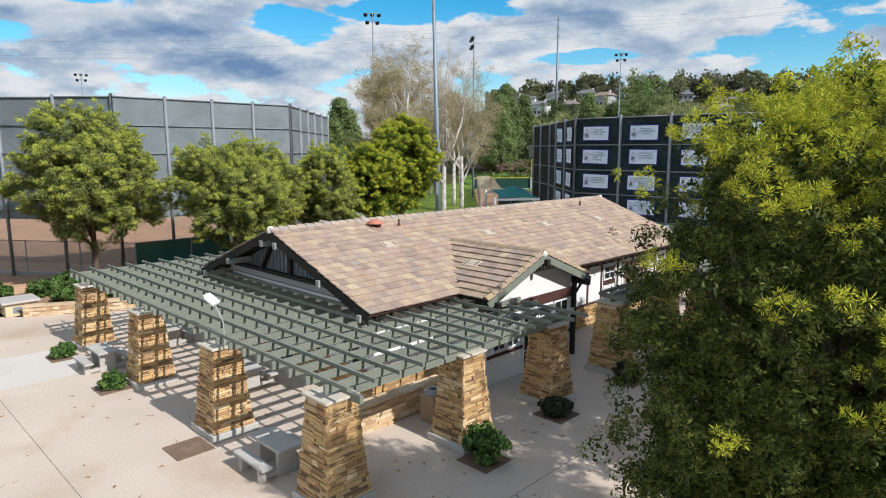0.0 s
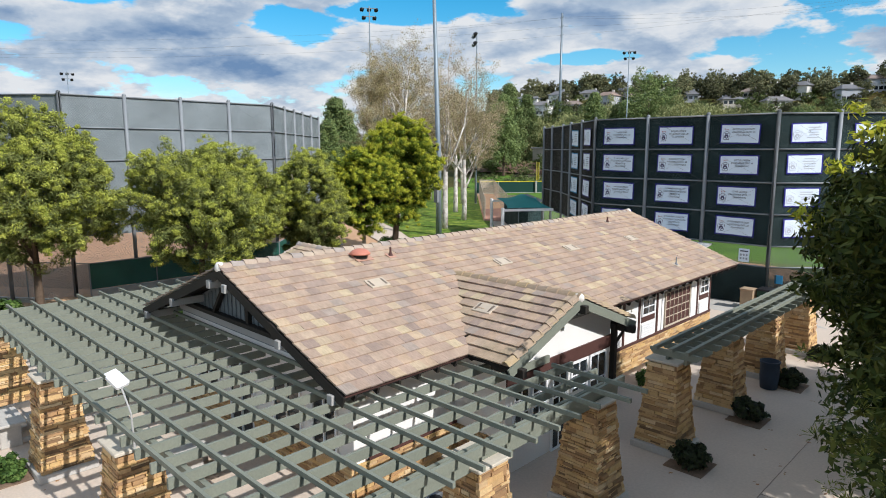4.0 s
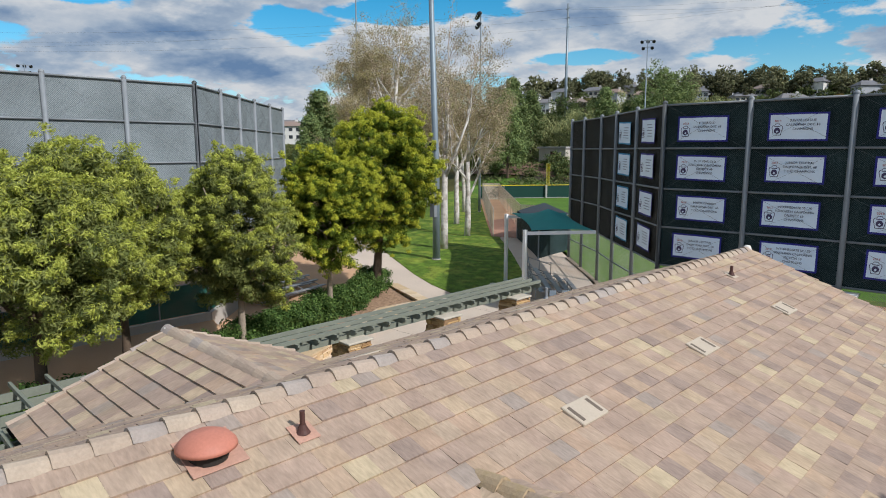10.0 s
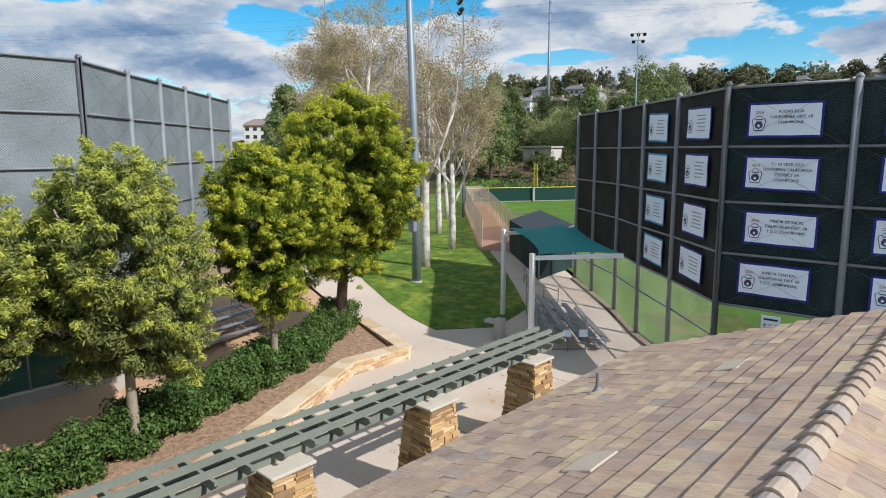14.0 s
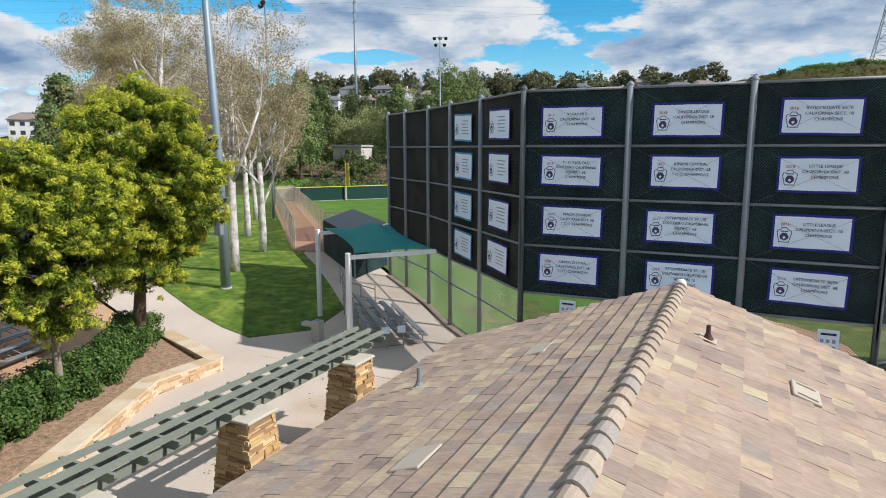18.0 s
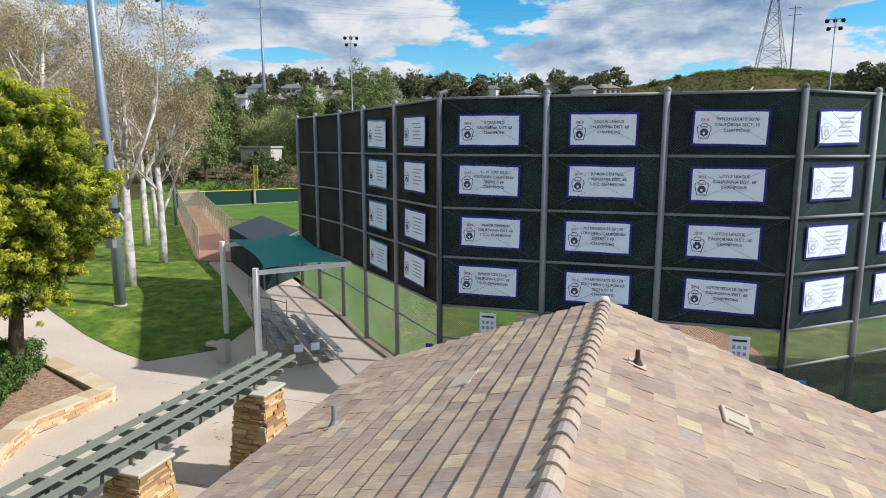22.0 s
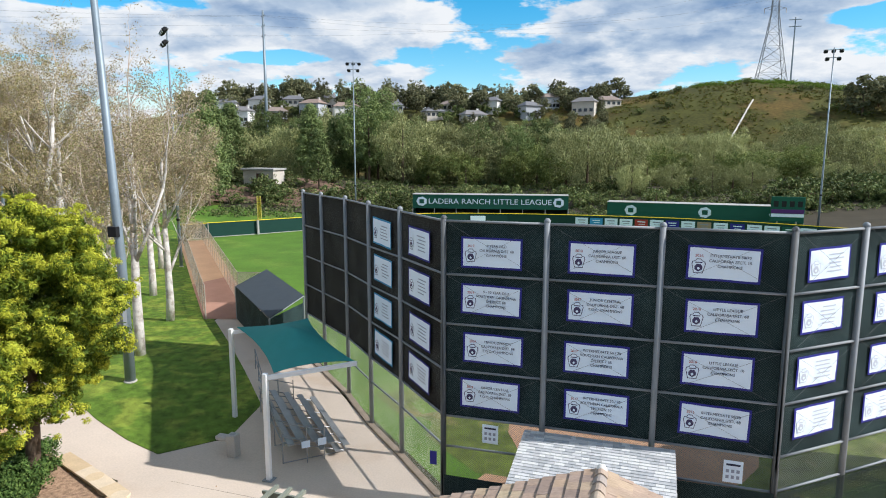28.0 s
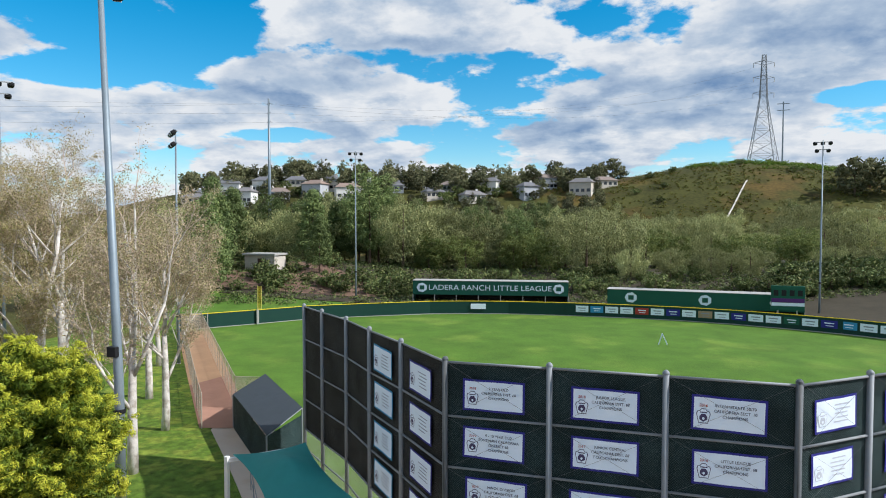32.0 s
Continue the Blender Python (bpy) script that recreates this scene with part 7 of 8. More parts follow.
# ---- plaza furniture ----
def picnic_table(x, y, turn):
    m = Matrix.Translation((x, y, 0)) @ Matrix.Rotation(turn, 4, "Z") @ Matrix.Diagonal((0.72, 0.85, 0.97, 1))
    t = thing("picnic_table", (x, y, 0), "grey precast concrete picnic table with two benches", "table", "picnic tables")
    part("tabletop", Solid().cbox(-0.98, -0.42, 0.68, 0.98, 0.42, 0.76, 0.015, m), M["concrete"], t)
    for sx in (-0.6, 0.6):
        part("pedestal", Solid().cbox(sx - 0.09, -0.3, 0, sx + 0.09, 0.3, 0.68, 0.015, m), M["concrete"], t)
        part("crossbar", Solid().cbox(sx - 0.07, -0.75, 0.05, sx + 0.07, 0.75, 0.17, 0.01, m), M["concrete"], t)
    for sy in (-0.78, 0.78):
        part("bench", Solid().cbox(-0.98, sy - 0.17, 0.38, 0.98, sy + 0.17, 0.46, 0.012, m), M["concrete"], t)
        for sx in (-0.6, 0.6):
            part("bench_leg", Solid().cbox(sx - 0.08, sy - 0.12, 0.0, sx + 0.08, sy + 0.12, 0.38, 0.01, m), M["concrete"], t)


for x, y in ((-13.35, 7.65), (-24.3, 7.1), (-18.9, 9.8), (-25.5, 10.0)):
    picnic_table(x, y, 0.0)
lb = thing("litter_bin", (-12.55, 12.35, 0), "tan aggregate litter bin with a grey metal dome", "bin")
part("body", Solid().cbox(-12.85, 12.05, 0, -12.25, 12.65, 0.82, 0.03), M["tan_bin"], lb)
part("dome", Solid().lathe([(0.30, 0.0), (0.31, 0.06), (0.24, 0.13), (0.16, 0.15), (0.13, 0.10)], (-12.55, 12.35, 0.82), 22), M["alu"], lb, smooth=True)
part("opening", Solid().lathe([(0.13, 0.0), (0.001, 0.001)], (-12.55, 12.35, 0.93), 16), M["black"], lb)
lb = thing("litter_bin", (-10.5, 26.4, 0), "dark blue plastic barrel bin beside a pier", "bin")
part("body", Solid().lathe([(0.001, 0.02), (0.27, 0.02), (0.31, 0.45), (0.30, 0.9), (0.33, 0.92), (0.33, 0.97), (0.28, 0.97), (0.27, 0.6), (0.001, 0.55)], (-10.5, 26.4, 0), 24), M["blue_bin"], lb, smooth=True)
flood = thing("flood_light", (-16.0, 7.62, 2.6), "white flood light on a bracket above the pergola", "lamp")
part("bracket", Solid().path([(-15.75, 7.62, 2.55), (-15.8, 7.62, 3.25), (-16.2, 7.62, 3.62)], [0.022, 0.018, 0.018], 8), M["grey_trim"], flood)
mf = Matrix.Translation((-16.4, 7.62, 3.74)) @ Matrix.Rotation(0.55, 4, "Y") @ Matrix.Rotation(0.3, 4, "Z")
part("housing", Solid().cbox(-0.19, -0.14, -0.06, 0.19, 0.14, 0.06, 0.03, mf), M["white"], flood)
part("hood", Solid().cbox(-0.24, -0.12, 0.02, -0.17, 0.12, 0.05, 0.01, mf), M["white"], flood)
wl_ = thing("garden_flood_light", (-14.3, 28.0, 0), "small dark round flood light on a stake by the wall", "lamp")
part("stake", Solid().tube((-14.3, 28.0, 0), (-14.3, 28.0, 0.62), 0.02, 0.02, 8), M["black"], wl_)
part("housing", Solid().tube((-14.42, 28.0, 0.72), (-14.16, 28.0, 0.82), 0.10, 0.15, 14), M["black"], wl_, smooth=False)
part("lens", Solid().tube((-14.158, 28.0, 0.821), (-14.150, 28.0, 0.824), 0.13, 0.13, 14), M["glass"], wl_)

# ---- poles ----
def lamp_pole(x, y, top, label, lamps=True, r=0.16, facing=0.0, arms=2, lean_x=0.0, lean_y=0.0):
    z = height(x, y)
    t = thing("field_light", (x, y, z), label, "light pole", "field light poles")
    part("pole", Solid().path([(x, y, z - 0.2), (x, y, z + 6), (x + lean_x, y + lean_y, top)], [r, r * 0.85, r * 0.45], 12), M["pole"], t, smooth=True)
    part("footing", Solid().lathe([(r + 0.06, -0.2), (r + 0.06, 0.05), (r, 0.07)], (x, y, z), 14), M["concrete"], t)
    part("service_band", Solid().lathe([(r + 0.03, 4.6), (r + 0.05, 4.62), (r + 0.05, 4.8), (r + 0.03, 4.82)], (x, y, z), 12), M["black"], t)
    if lamps:
        c, s = math.cos(facing), math.sin(facing)
        x, y = x + lean_x, y + lean_y
        for k in range(arms):
            zz = top - 0.3 - 1.1 * k
            w = 1.0 if k == 0 else 0.75
            arm = part("crossarm", Solid().beam((x - c * w, y - s * w, zz), (x + c * w, y + s * w, zz), 0.09, 0.09), M["galv"], t)
            for u in ((-w, 0, w) if k == 0 else (-w, w)):
                m = Matrix.Translation((x + c * u - s * 0.3, y + s * u + c * 0.3, zz - 0.12)) @ Matrix.Rotation(facing, 4, "Z") @ Matrix.Rotation(-0.6, 4, "X")
                hd = part("lamp_head", Solid().cbox(-0.28, -0.25, -0.22, 0.28, 0.30, 0.2, 0.12, m), M["black"], t)
                part("lamp_lens", Solid().cbox(-0.2, 0.29, -0.15, 0.2, 0.315, 0.13, 0.01, m), M["vinyl"], hd)
    return t


big_pole = lamp_pole(-43.0, 42.9, 27.0, "tall blue-grey steel field light pole on the lawn", r=0.26, facing=0.8, lean_x=-0.55, lean_y=-0.18)
part("junction_box", Solid().cbox(-43.33, 42.5, 8.05, -42.80, 42.75, 8.55, 0.02), M["black"], big_pole, "black junction box")
part("meter_panel", Solid().cbox(-43.10, 42.38, 3.6, -42.66, 42.66, 5.2, 0.02), M["galv"], big_pole, "grey steel meter panel")
lamp_pole(-62.3, 69.4, 23.6, "steel field light pole with a cluster of lamps", facing=2.4)
lamp_pole(-67.9, 120.3, 27.3, "steel field light pole behind the outfield fence", facing=0.4)
lamp_pole(5.6, 126.3, 27.0, "steel field light pole by the scoreboard", facing=-0.1)
lamp_pole(-76.4, 62.6, 28.0, "steel field light pole behind the sycamores", facing=1.0)
lamp_pole(-150.5, 44.4, 23.8, "distant field light pole beyond the far field", facing=1.3)
MX, MY, MT = -121.6, 175.6, 50.0
mono = thing("power_pole", (MX, MY, height(MX, MY)), "slim steel transmission pole above the trees", "pole", "power poles")
part("pole", Solid().path([(MX, MY, height(MX, MY) - 0.3), (MX, MY, MT)], [0.55, 0.28], 10), M["pole"], mono, smooth=True)
for k in range(3):
    part("insulator_arm", Solid().beam((MX - 0.9, MY + 0.4, MT - 1.5 - 2.6 * k), (MX + 0.9, MY - 0.4, MT - 1.3 - 2.6 * k), 0.14, 0.14), M["galv"], mono)


def lattice_tower(x, y, h, base, label):
    z = height(x, y) - 0.5
    t = thing("power_pylon", (x, y, z), label, "pylon", "power poles")
    prof = [(0.0, 1.0), (0.22, 0.70), (0.45, 0.42), (0.62, 0.24), (0.80, 0.19), (1.0, 0.12)]
    leg_r = 0.16
    for sx, sy in ((1, 1), (1, -1), (-1, 1), (-1, -1)):
        part("leg", Solid().path([(x + sx * base * w, y + sy * base * w, z + h * k) for k, w in prof], [leg_r] * len(prof), 5), M["galv"], t)
    for (k0, w0_), (k1, w1_) in zip(prof, prof[1:]):
        cuts = 2 if k0 < 0.6 else 3
        for c in range(cuts):
            ka, kb = k0 + (k1 - k0) * c / cuts, k0 + (k1 - k0) * (c + 1) / cuts
            wa, wb = (w0_ + (w1_ - w0_) * c / cuts) * base, (w0_ + (w1_ - w0_) * (c + 1) / cuts) * base
            s = Solid()
            cs = ((1, 1), (1, -1), (-1, -1), (-1, 1))
            for (ax, ay), (bx_, by) in zip(cs, cs[1:] + cs[:1]):
                s.tube((x + ax * wa, y + ay * wa, z + h * ka), (x + bx_ * wb, y + by * wb, z + h * kb), 0.08, 0.08, 4, cap=False)
                s.tube((x + bx_ * wa, y + by * wa, z + h * ka), (x + ax * wb, y + ay * wb, z + h * kb), 0.08, 0.08, 4, cap=False)
                s.tube((x + ax * wb, y + ay * wb, z + h * kb), (x + bx_ * wb, y + by * wb, z + h * kb), 0.07, 0.07, 4, cap=False)
            part("lattice_bay", s, M["galv"], t)
    for k in (0.66, 0.80, 0.93):
        for sg in (-1, 1):
            arm = part("crossarm", Solid().path([(x, y, z + h * (k + 0.02)), (x + sg * 4.6, y + sg * 1.0, z + h * k)], [0.16, 0.08], 5).path([(x, y, z + h * (k - 0.02)), (x + sg * 4.6, y + sg * 1.0, z + h * k)], [0.12, 0.08], 5), M["galv"], t)
            part("insulator", Solid().tube((x + sg * 4.6, y + sg * 1.0, z + h * k), (x + sg * 4.6, y + sg * 1.0, z + h * k - 2.2), 0.12, 0.12, 6), M["concrete"], arm)
    return z


TX, TY, TH = 31.0, 350.0, 52.0
tz = lattice_tower(TX, TY, TH, 6.4, "steel lattice transmission tower on the hill")
px_, py_ = 40.0, 353.0
up2 = thing("power_pole", (px_, py_, height(px_, py_)), "tall thin power pole with crossarms on the hill", "pole", "power poles")
part("pole", Solid().path([(px_, py_, height(px_, py_) - 0.3), (px_, py_, height(px_, py_) + 31)], [0.4, 0.25], 8), M["pole"], up2)
for k in (1.0, 4.0):
    part("crossarm", Solid().beam((px_ - 2.6, py_, height(px_, py_) + 31 - k), (px_ + 2.6, py_, height(px_, py_) + 31 - k), 0.25, 0.3), M["pole"], up2)
for i, (k, sg) in enumerate(((0.66, -1), (0.80, -1), (0.93, -1), (0.80, 1))):
    a = Vector((TX + sg * 4.6, TY + sg * 1.0, tz + TH * k - 2.2))
    b = Vector((MX + 0.9 * sg, MY, MT - 1.4 - 2.6 * (i % 3)))
    c = Vector((-320.0, -40.0, 46.0 - 2.5 * i))
    pts = [a.lerp(b, q / 16) - Vector((0, 0, 26 * (q / 16) * (1 - q / 16))) for q in range(17)] + [b.lerp(c, q / 16) - Vector((0, 0, 26 * (q / 16) * (1 - q / 16))) for q in range(1, 17)]
    single("power_line", Solid().path(pts, [0.022] * len(pts), 4), M["cable"], "thin dark power line across the sky", "cable", group="power lines")

# ---- outfield fence, sign sheds, scoreboard ----
OUT = [(-75.5, 84.5), (-73.6, 88.0), (-69.4, 93.2), (-65.3, 98.8), (-58.8, 103.9), (-50.3, 109.6), (-44.8, 111.8), (-38.9, 113.4), (-30.5, 114.4), (-22.4, 114.7), (-14.7, 114.4), (-7.6, 113.1), (-1.1, 111.0), (4.7, 108.6), (9.6, 105.6), (16, 101.2), (23, 95.0), (30, 87)]
outf = thing("outfield_fence", (-38, 113, 0.8), "dark green outfield fence with a yellow top guard", "fence")
OH = 1.95
for a, b in zip(OUT, OUT[1:]):
    za, zb = height(*a), height(*b)
    part("fence_panel", Solid().hexa([(a[0], a[1], za - 0.05), (b[0], b[1], zb - 0.05), (b[0] - 0.04, b[1] + 0.06, zb - 0.05), (a[0] - 0.04, a[1] + 0.06, za - 0.05), (a[0], a[1], za + OH), (b[0], b[1], zb + OH), (b[0] - 0.04, b[1] + 0.06, zb + OH), (a[0] - 0.04, a[1] + 0.06, za + OH)]), M["fence_green"], outf)
    part("top_guard", Solid().tube((a[0], a[1], za + OH + 0.03), (b[0], b[1], zb + OH + 0.03), 0.055, 0.055, 8), M["yellow"], outf, "yellow plastic top guard")
    part("kick_board", Solid().beam((a[0], a[1] - 0.08, za + 0.05), (b[0], b[1] - 0.08, zb + 0.05), 0.06, 0.16), M["grey_trim"], outf)
for x, y in OUT[:4]:
    part("post", Solid().tube((x, y - 0.08, height(x, y)), (x, y - 0.08, height(x, y) + OH + 0.05), 0.06, 0.06, 8), M["grey_trim"], outf)
M["faint_print"] = material("small_grey_print", (0.26, 0.28, 0.34), 0.6, 0.05, 2, 30, 0.0)
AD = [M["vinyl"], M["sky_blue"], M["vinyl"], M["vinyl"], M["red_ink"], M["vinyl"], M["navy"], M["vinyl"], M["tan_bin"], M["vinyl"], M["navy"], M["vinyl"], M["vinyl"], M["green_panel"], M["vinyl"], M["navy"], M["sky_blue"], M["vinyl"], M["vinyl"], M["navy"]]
def along_out(dist, start):
    i = start
    while i < len(OUT) - 2:
        L = math.hypot(OUT[i + 1][0] - OUT[i][0], OUT[i + 1][1] - OUT[i][1])
        if dist <= L:
            break
        dist -= L
        i += 1
    a, b = Vector((*OUT[i], 0)), Vector((*OUT[i + 1], 0))
    d = (b - a).normalized()
    return a + d * dist, d


for i, mtl in enumerate(AD + AD[3:10]):
    p, d = along_out(2.4 + 2.12 * i, 8)
    o = Vector((d.y, -d.x, 0))
    w = 1.82
    m = Matrix.Translation(p + o * 0.05 + Vector((0, 0, height(p.x, p.y) + 1.15))) @ Matrix((d, Vector((0, 0, 1)), o)).transposed().to_4x4()
    t = thing("advert_board", m.translation, "printed vinyl advert board on the outfield fence", "sign", "outfield adverts")
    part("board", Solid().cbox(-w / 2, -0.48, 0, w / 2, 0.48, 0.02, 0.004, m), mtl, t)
    ink = M["faint_print"] if mtl in (M["vinyl"], M["tan_bin"]) else M["vinyl"]
    part("bar", Solid().cbox(-w * 0.30, 0.06, 0.021, w * 0.3, 0.20, 0.026, 0.002, m), ink, t)
    part("bar", Solid().cbox(-w * 0.2, -0.25, 0.021, w * 0.26, -0.16, 0.026, 0.002, m), ink, t)
p, d = along_out(0.3, 6)
single("white_board", Solid().beam(p + Vector((0, -0.1, 2.0)), p + d * 2.3 + Vector((0, -0.1, 2.0)), 0.05, 0.8), M["vinyl"], "torn white board on the outfield fence", "sign")
M["pale_yellow"] = material("faded_yellow_paint", (0.72, 0.58, 0.16), 0.6, 0.08, 2, 30, 0.0)
foul = thing("foul_pole", (-69.4, 93.0, 0.8), "yellow foul pole with a mesh wing", "pole")
part("pole", Solid().tube((-69.4, 92.95, 0.7), (-69.4, 92.95, 6.1), 0.06, 0.06, 10), M["pale_yellow"], foul)
part("wing", Solid().path([(-69.4, 92.95, 3.0), (-68.8, 92.95, 3.0), (-68.8, 92.95, 6.05), (-69.4, 92.95, 6.05)], [0.03] * 4, 6), M["pale_yellow"], foul)
panel("wing_mesh", (-69.4, 92.95), (-68.8, 92.95), 3.0, 6.05, 3.0, mesh_material("yellow_mesh", (0.75, 0.55, 0.03), 0.009, 0.06, None, 1.0), foul)
part("lower_post", Solid().tube((-69.4, 92.85, 0.7), (-69.4, 92.85, 2.8), 0.14, 0.14, 10), M["grey_trim"], foul)


def sign_shed(a, b, top, label, text=None):
    a, b = Vector((*a, 0)), Vector((*b, 0))
    d = (b - a).normalized()
    o = Vector((d.y, -d.x, 0))
    L = (b - a).length
    z = min(height(*a.xy), height(*b.xy)) - 0.1
    t = thing("batting_shed", a, label, "shed", "green sheds")
    m = Matrix.Translation(a) @ Matrix((d, Vector((0, 0, 1)), o)).transposed().to_4x4()
    part("front_panel", Solid().cbox(0, top - 2.35, 0, L, top, 0.05, 0.005, m), M["green_panel"], t)
    part("roof", Solid().cbox(-0.1, top + 0.0, -3.2, L + 0.1, top + 0.08, 0.1, 0.01, m), M["grey_trim"], t)
    part("back_wall", Solid().cbox(0, z, -3.1, L, top, -3.0, 0.005, m), M["dark_wood"], t)
    n = max(3, round(L / 3.6))
    for i in range(n + 1):
        part("post", Solid().cbox(L * i / n - 0.06, z, -0.06, L * i / n + 0.06, top - 2.3, 0.04, 0.005, m), M["grey_trim"], t)
    for i in (0, 1):
        part("end_wall", Solid().cbox(L * i - 0.03, z, -3.0, L * i + 0.03, top, -0.05, 0.005, m), M["green_panel"], t)
    for q in ((0.06, 0.94) if text else (0.13, 0.52, 0.87)):
        c = m @ Matrix.Translation((L * q, top - 1.15, 0.06))
        s = Solid()
        n_ = 14
        s.add([c @ Vector((0.85 * math.cos(i * 2 * math.pi / n_) * (1 + 0.12 * (i % 2)), 0.75 * math.sin(i * 2 * math.pi / n_) * (1 + 0.12 * (i % 2)), k)) for k in (0, 0.03) for i in range(n_)],
              [tuple(range(n_, 2 * n_)), tuple(range(n_ - 1, -1, -1))] + [(i, (i + 1) % n_, (i + 1) % n_ + n_, i + n_) for i in range(n_)])
        part("emblem", s, M["vinyl"], t, "plain pale emblem")
        part("emblem_core", Solid().cbox(-0.4, -0.35, 0.03, 0.4, 0.35, 0.05, 0.02, c), M["green_panel"], t)
    if text:
        letter_part(text, 1.28, m @ Matrix.Translation((L * 0.5, top - 1.15, 0.06)), M["vinyl"], t, stretch=text_fit(text, 1.28, L * 0.79))
    return t


def text_fit(text, size, width):
    me = lettering(text, size)
    xs = [v.co.x for v in me.vertices]
    bpy.data.meshes.remove(me)
    return width / (max(xs) - min(xs))


sign_shed((-57.6, 121.5), (-31.6, 126.4), 4.75, "long green shed with white lettering behind the outfield", "LADERA RANCH LITTLE LEAGUE")
sign_shed((-24.9, 121.6), (2.4, 120.3), 4.30, "long green shed with three pale emblems behind the outfield")
sb = thing("scoreboard", (-0.4, 117, 1), "dark green scoreboard with purple and white bands", "scoreboard")
part("board", Solid().cbox(-2.5, 116.8, 2.6, 1.7, 117.1, 6.0, 0.03), M["green_panel"], sb)
part("purple_band", Solid().box(-2.45, 116.77, 3.7, 1.65, 116.799, 4.25), M["purple"], sb)
part("white_band", Solid().box(-2.45, 116.77, 3.2, 1.65, 116.799, 3.65), M["vinyl"], sb)
for i in range(4):
    part("digit_window", Solid().box(-2.2 + i * 1.0, 116.77, 4.6, -1.6 + i * 1.0, 116.799, 5.4), M["black"], sb)
for x in (-1.6, 0.8):
    part("post", Solid().cbox(x - 0.1, 116.95, 0.6, x + 0.1, 117.1, 2.6, 0.01), M["grey_trim"], sb)
af = thing("field_marker", (-17.2, 94.5, 0.8), "small white folding frame on the outfield grass", "frame")
part("panel", Solid().beam((-17.6, 94.5, 0.8), (-17.2, 94.5, 2.1), 0.12, 0.12), M["vinyl"], af)
part("panel", Solid().beam((-16.6, 94.5, 0.8), (-17.2, 94.5, 2.1), 0.12, 0.12), M["vinyl"], af)

# ---- sycamores ----
def sycamore(x, y, h, seed, label, spread=0.32, leaves=6500, leaf_m=None):
    r = random.Random(seed)
    rs = np.random.RandomState(seed)
    z0 = height(x, y)
    t = thing("sycamore", (x, y, z0), label, "tree", "sycamores on the lawn")
    big, thin, tips, limbs_ = Solid(), Solid(), [], []

    def grow(p, d, length, rad, level):
        n = (4, 3, 3, 2, 2, 2)[level]
        pts, rr = [p], [rad]
        for i in range(n):
            d = (d + Vector((r.uniform(-1, 1), r.uniform(-1, 1), r.uniform(-0.3, 0.7))) * (0.07 + 0.07 * level)).normalized()
            p = p + d * (length / n)
            pts.append(p)
            rr.append(max(0.008, rad * (1 - 0.42 * (i + 1) / n)))
        if level < 2:
            limbs_.append(("trunk" if level == 0 else "limb", Solid().path(pts, rr, 9 if level == 0 else 6)))
        else:
            (big if level == 2 else thin).path(pts, rr, 5 if level == 2 else 3)
        if level >= 3:
            tips.extend(pts[1:])
        if level == 5:
            return
        kids = (4, 4, 3, 3, 2)[level]
        for i in range(kids):
            st = pts[max(1, min(n, round(r.uniform(0.35, 1.0) * n)))]
            side = Matrix.Rotation(r.uniform(0, 2 * math.pi), 3, d) @ d.orthogonal().normalized()
            nd = (d * r.uniform(0.55, 0.9) + side * r.uniform(0.45, 0.8) + Vector((0, 0, 0.18))).normalized()
            grow(st, nd, length * r.uniform(0.46, 0.70), rr[-1] * r.uniform(0.5, 0.7), level + 1)
        if level < 3:
            grow(pts[-1], (d + Vector((r.uniform(-0.2, 0.2), r.uniform(-0.2, 0.2), 0.25))).normalized(), length * 0.68, rr[-1] * 0.9, level + 1)

    grow(Vector((x, y, z0 - 0.1)), Vector((r.uniform(-0.06, 0.06), r.uniform(-0.06, 0.06), 1)), h * 0.40, 0.30 * h / 17, 0)
    for name, sol in limbs_:
        part(name, sol, M["white_bark"], t, smooth=True)
    part("branch_crown", big, M["white_bark"], t, "pale branches", kind="stuff")
    part("twig_crown", thin, M["twig"], t, "bare tan twigs", kind="stuff")
    c = np.array([tuple(p) for p in tips])
    c = c[rs.randint(0, len(c), leaves // 3)]
    part("dry_leaves", quads("dry_leaves", leaf_cloud(c, np.full(len(c), 0.55), 8, 0.075, rs), leaf_m or M["leaf_dry"]), None, t, "sparse dry tan leaves")
    return t


sycamore(-45.4, 46.1, 17.5, 301, "tall white-barked sycamore with few dry leaves on the lawn")
sycamore(-49.0, 52.6, 16.0, 302, "white-barked sycamore with dry tan leaves on the lawn", leaves=11000)
sycamore(-55.7, 58.4, 17.0, 303, "white-barked sycamore with dry tan leaves on the lawn", leaves=11000)
sycamore(-60.5, 55.0, 20.0, 304, "bare sycamore behind the light pole", leaves=13000)
sycamore(-56.0, 49.5, 20.0, 305, "sycamore with tan and olive leaves", leaves=17000, leaf_m=M["leaf_olive"])
sycamore(-66.0, 60.0, 20.0, 306, "sycamore with tan and olive leaves", leaves=17000, leaf_m=M["leaf_olive"])
sycamore(-63.5, 68.0, 15.5, 307, "sycamore with dry tan leaves by the bullpen", leaves=11000)
sycamore(-72.0, 70.0, 15.0, 308, "sycamore with dry tan leaves", leaves=12000)


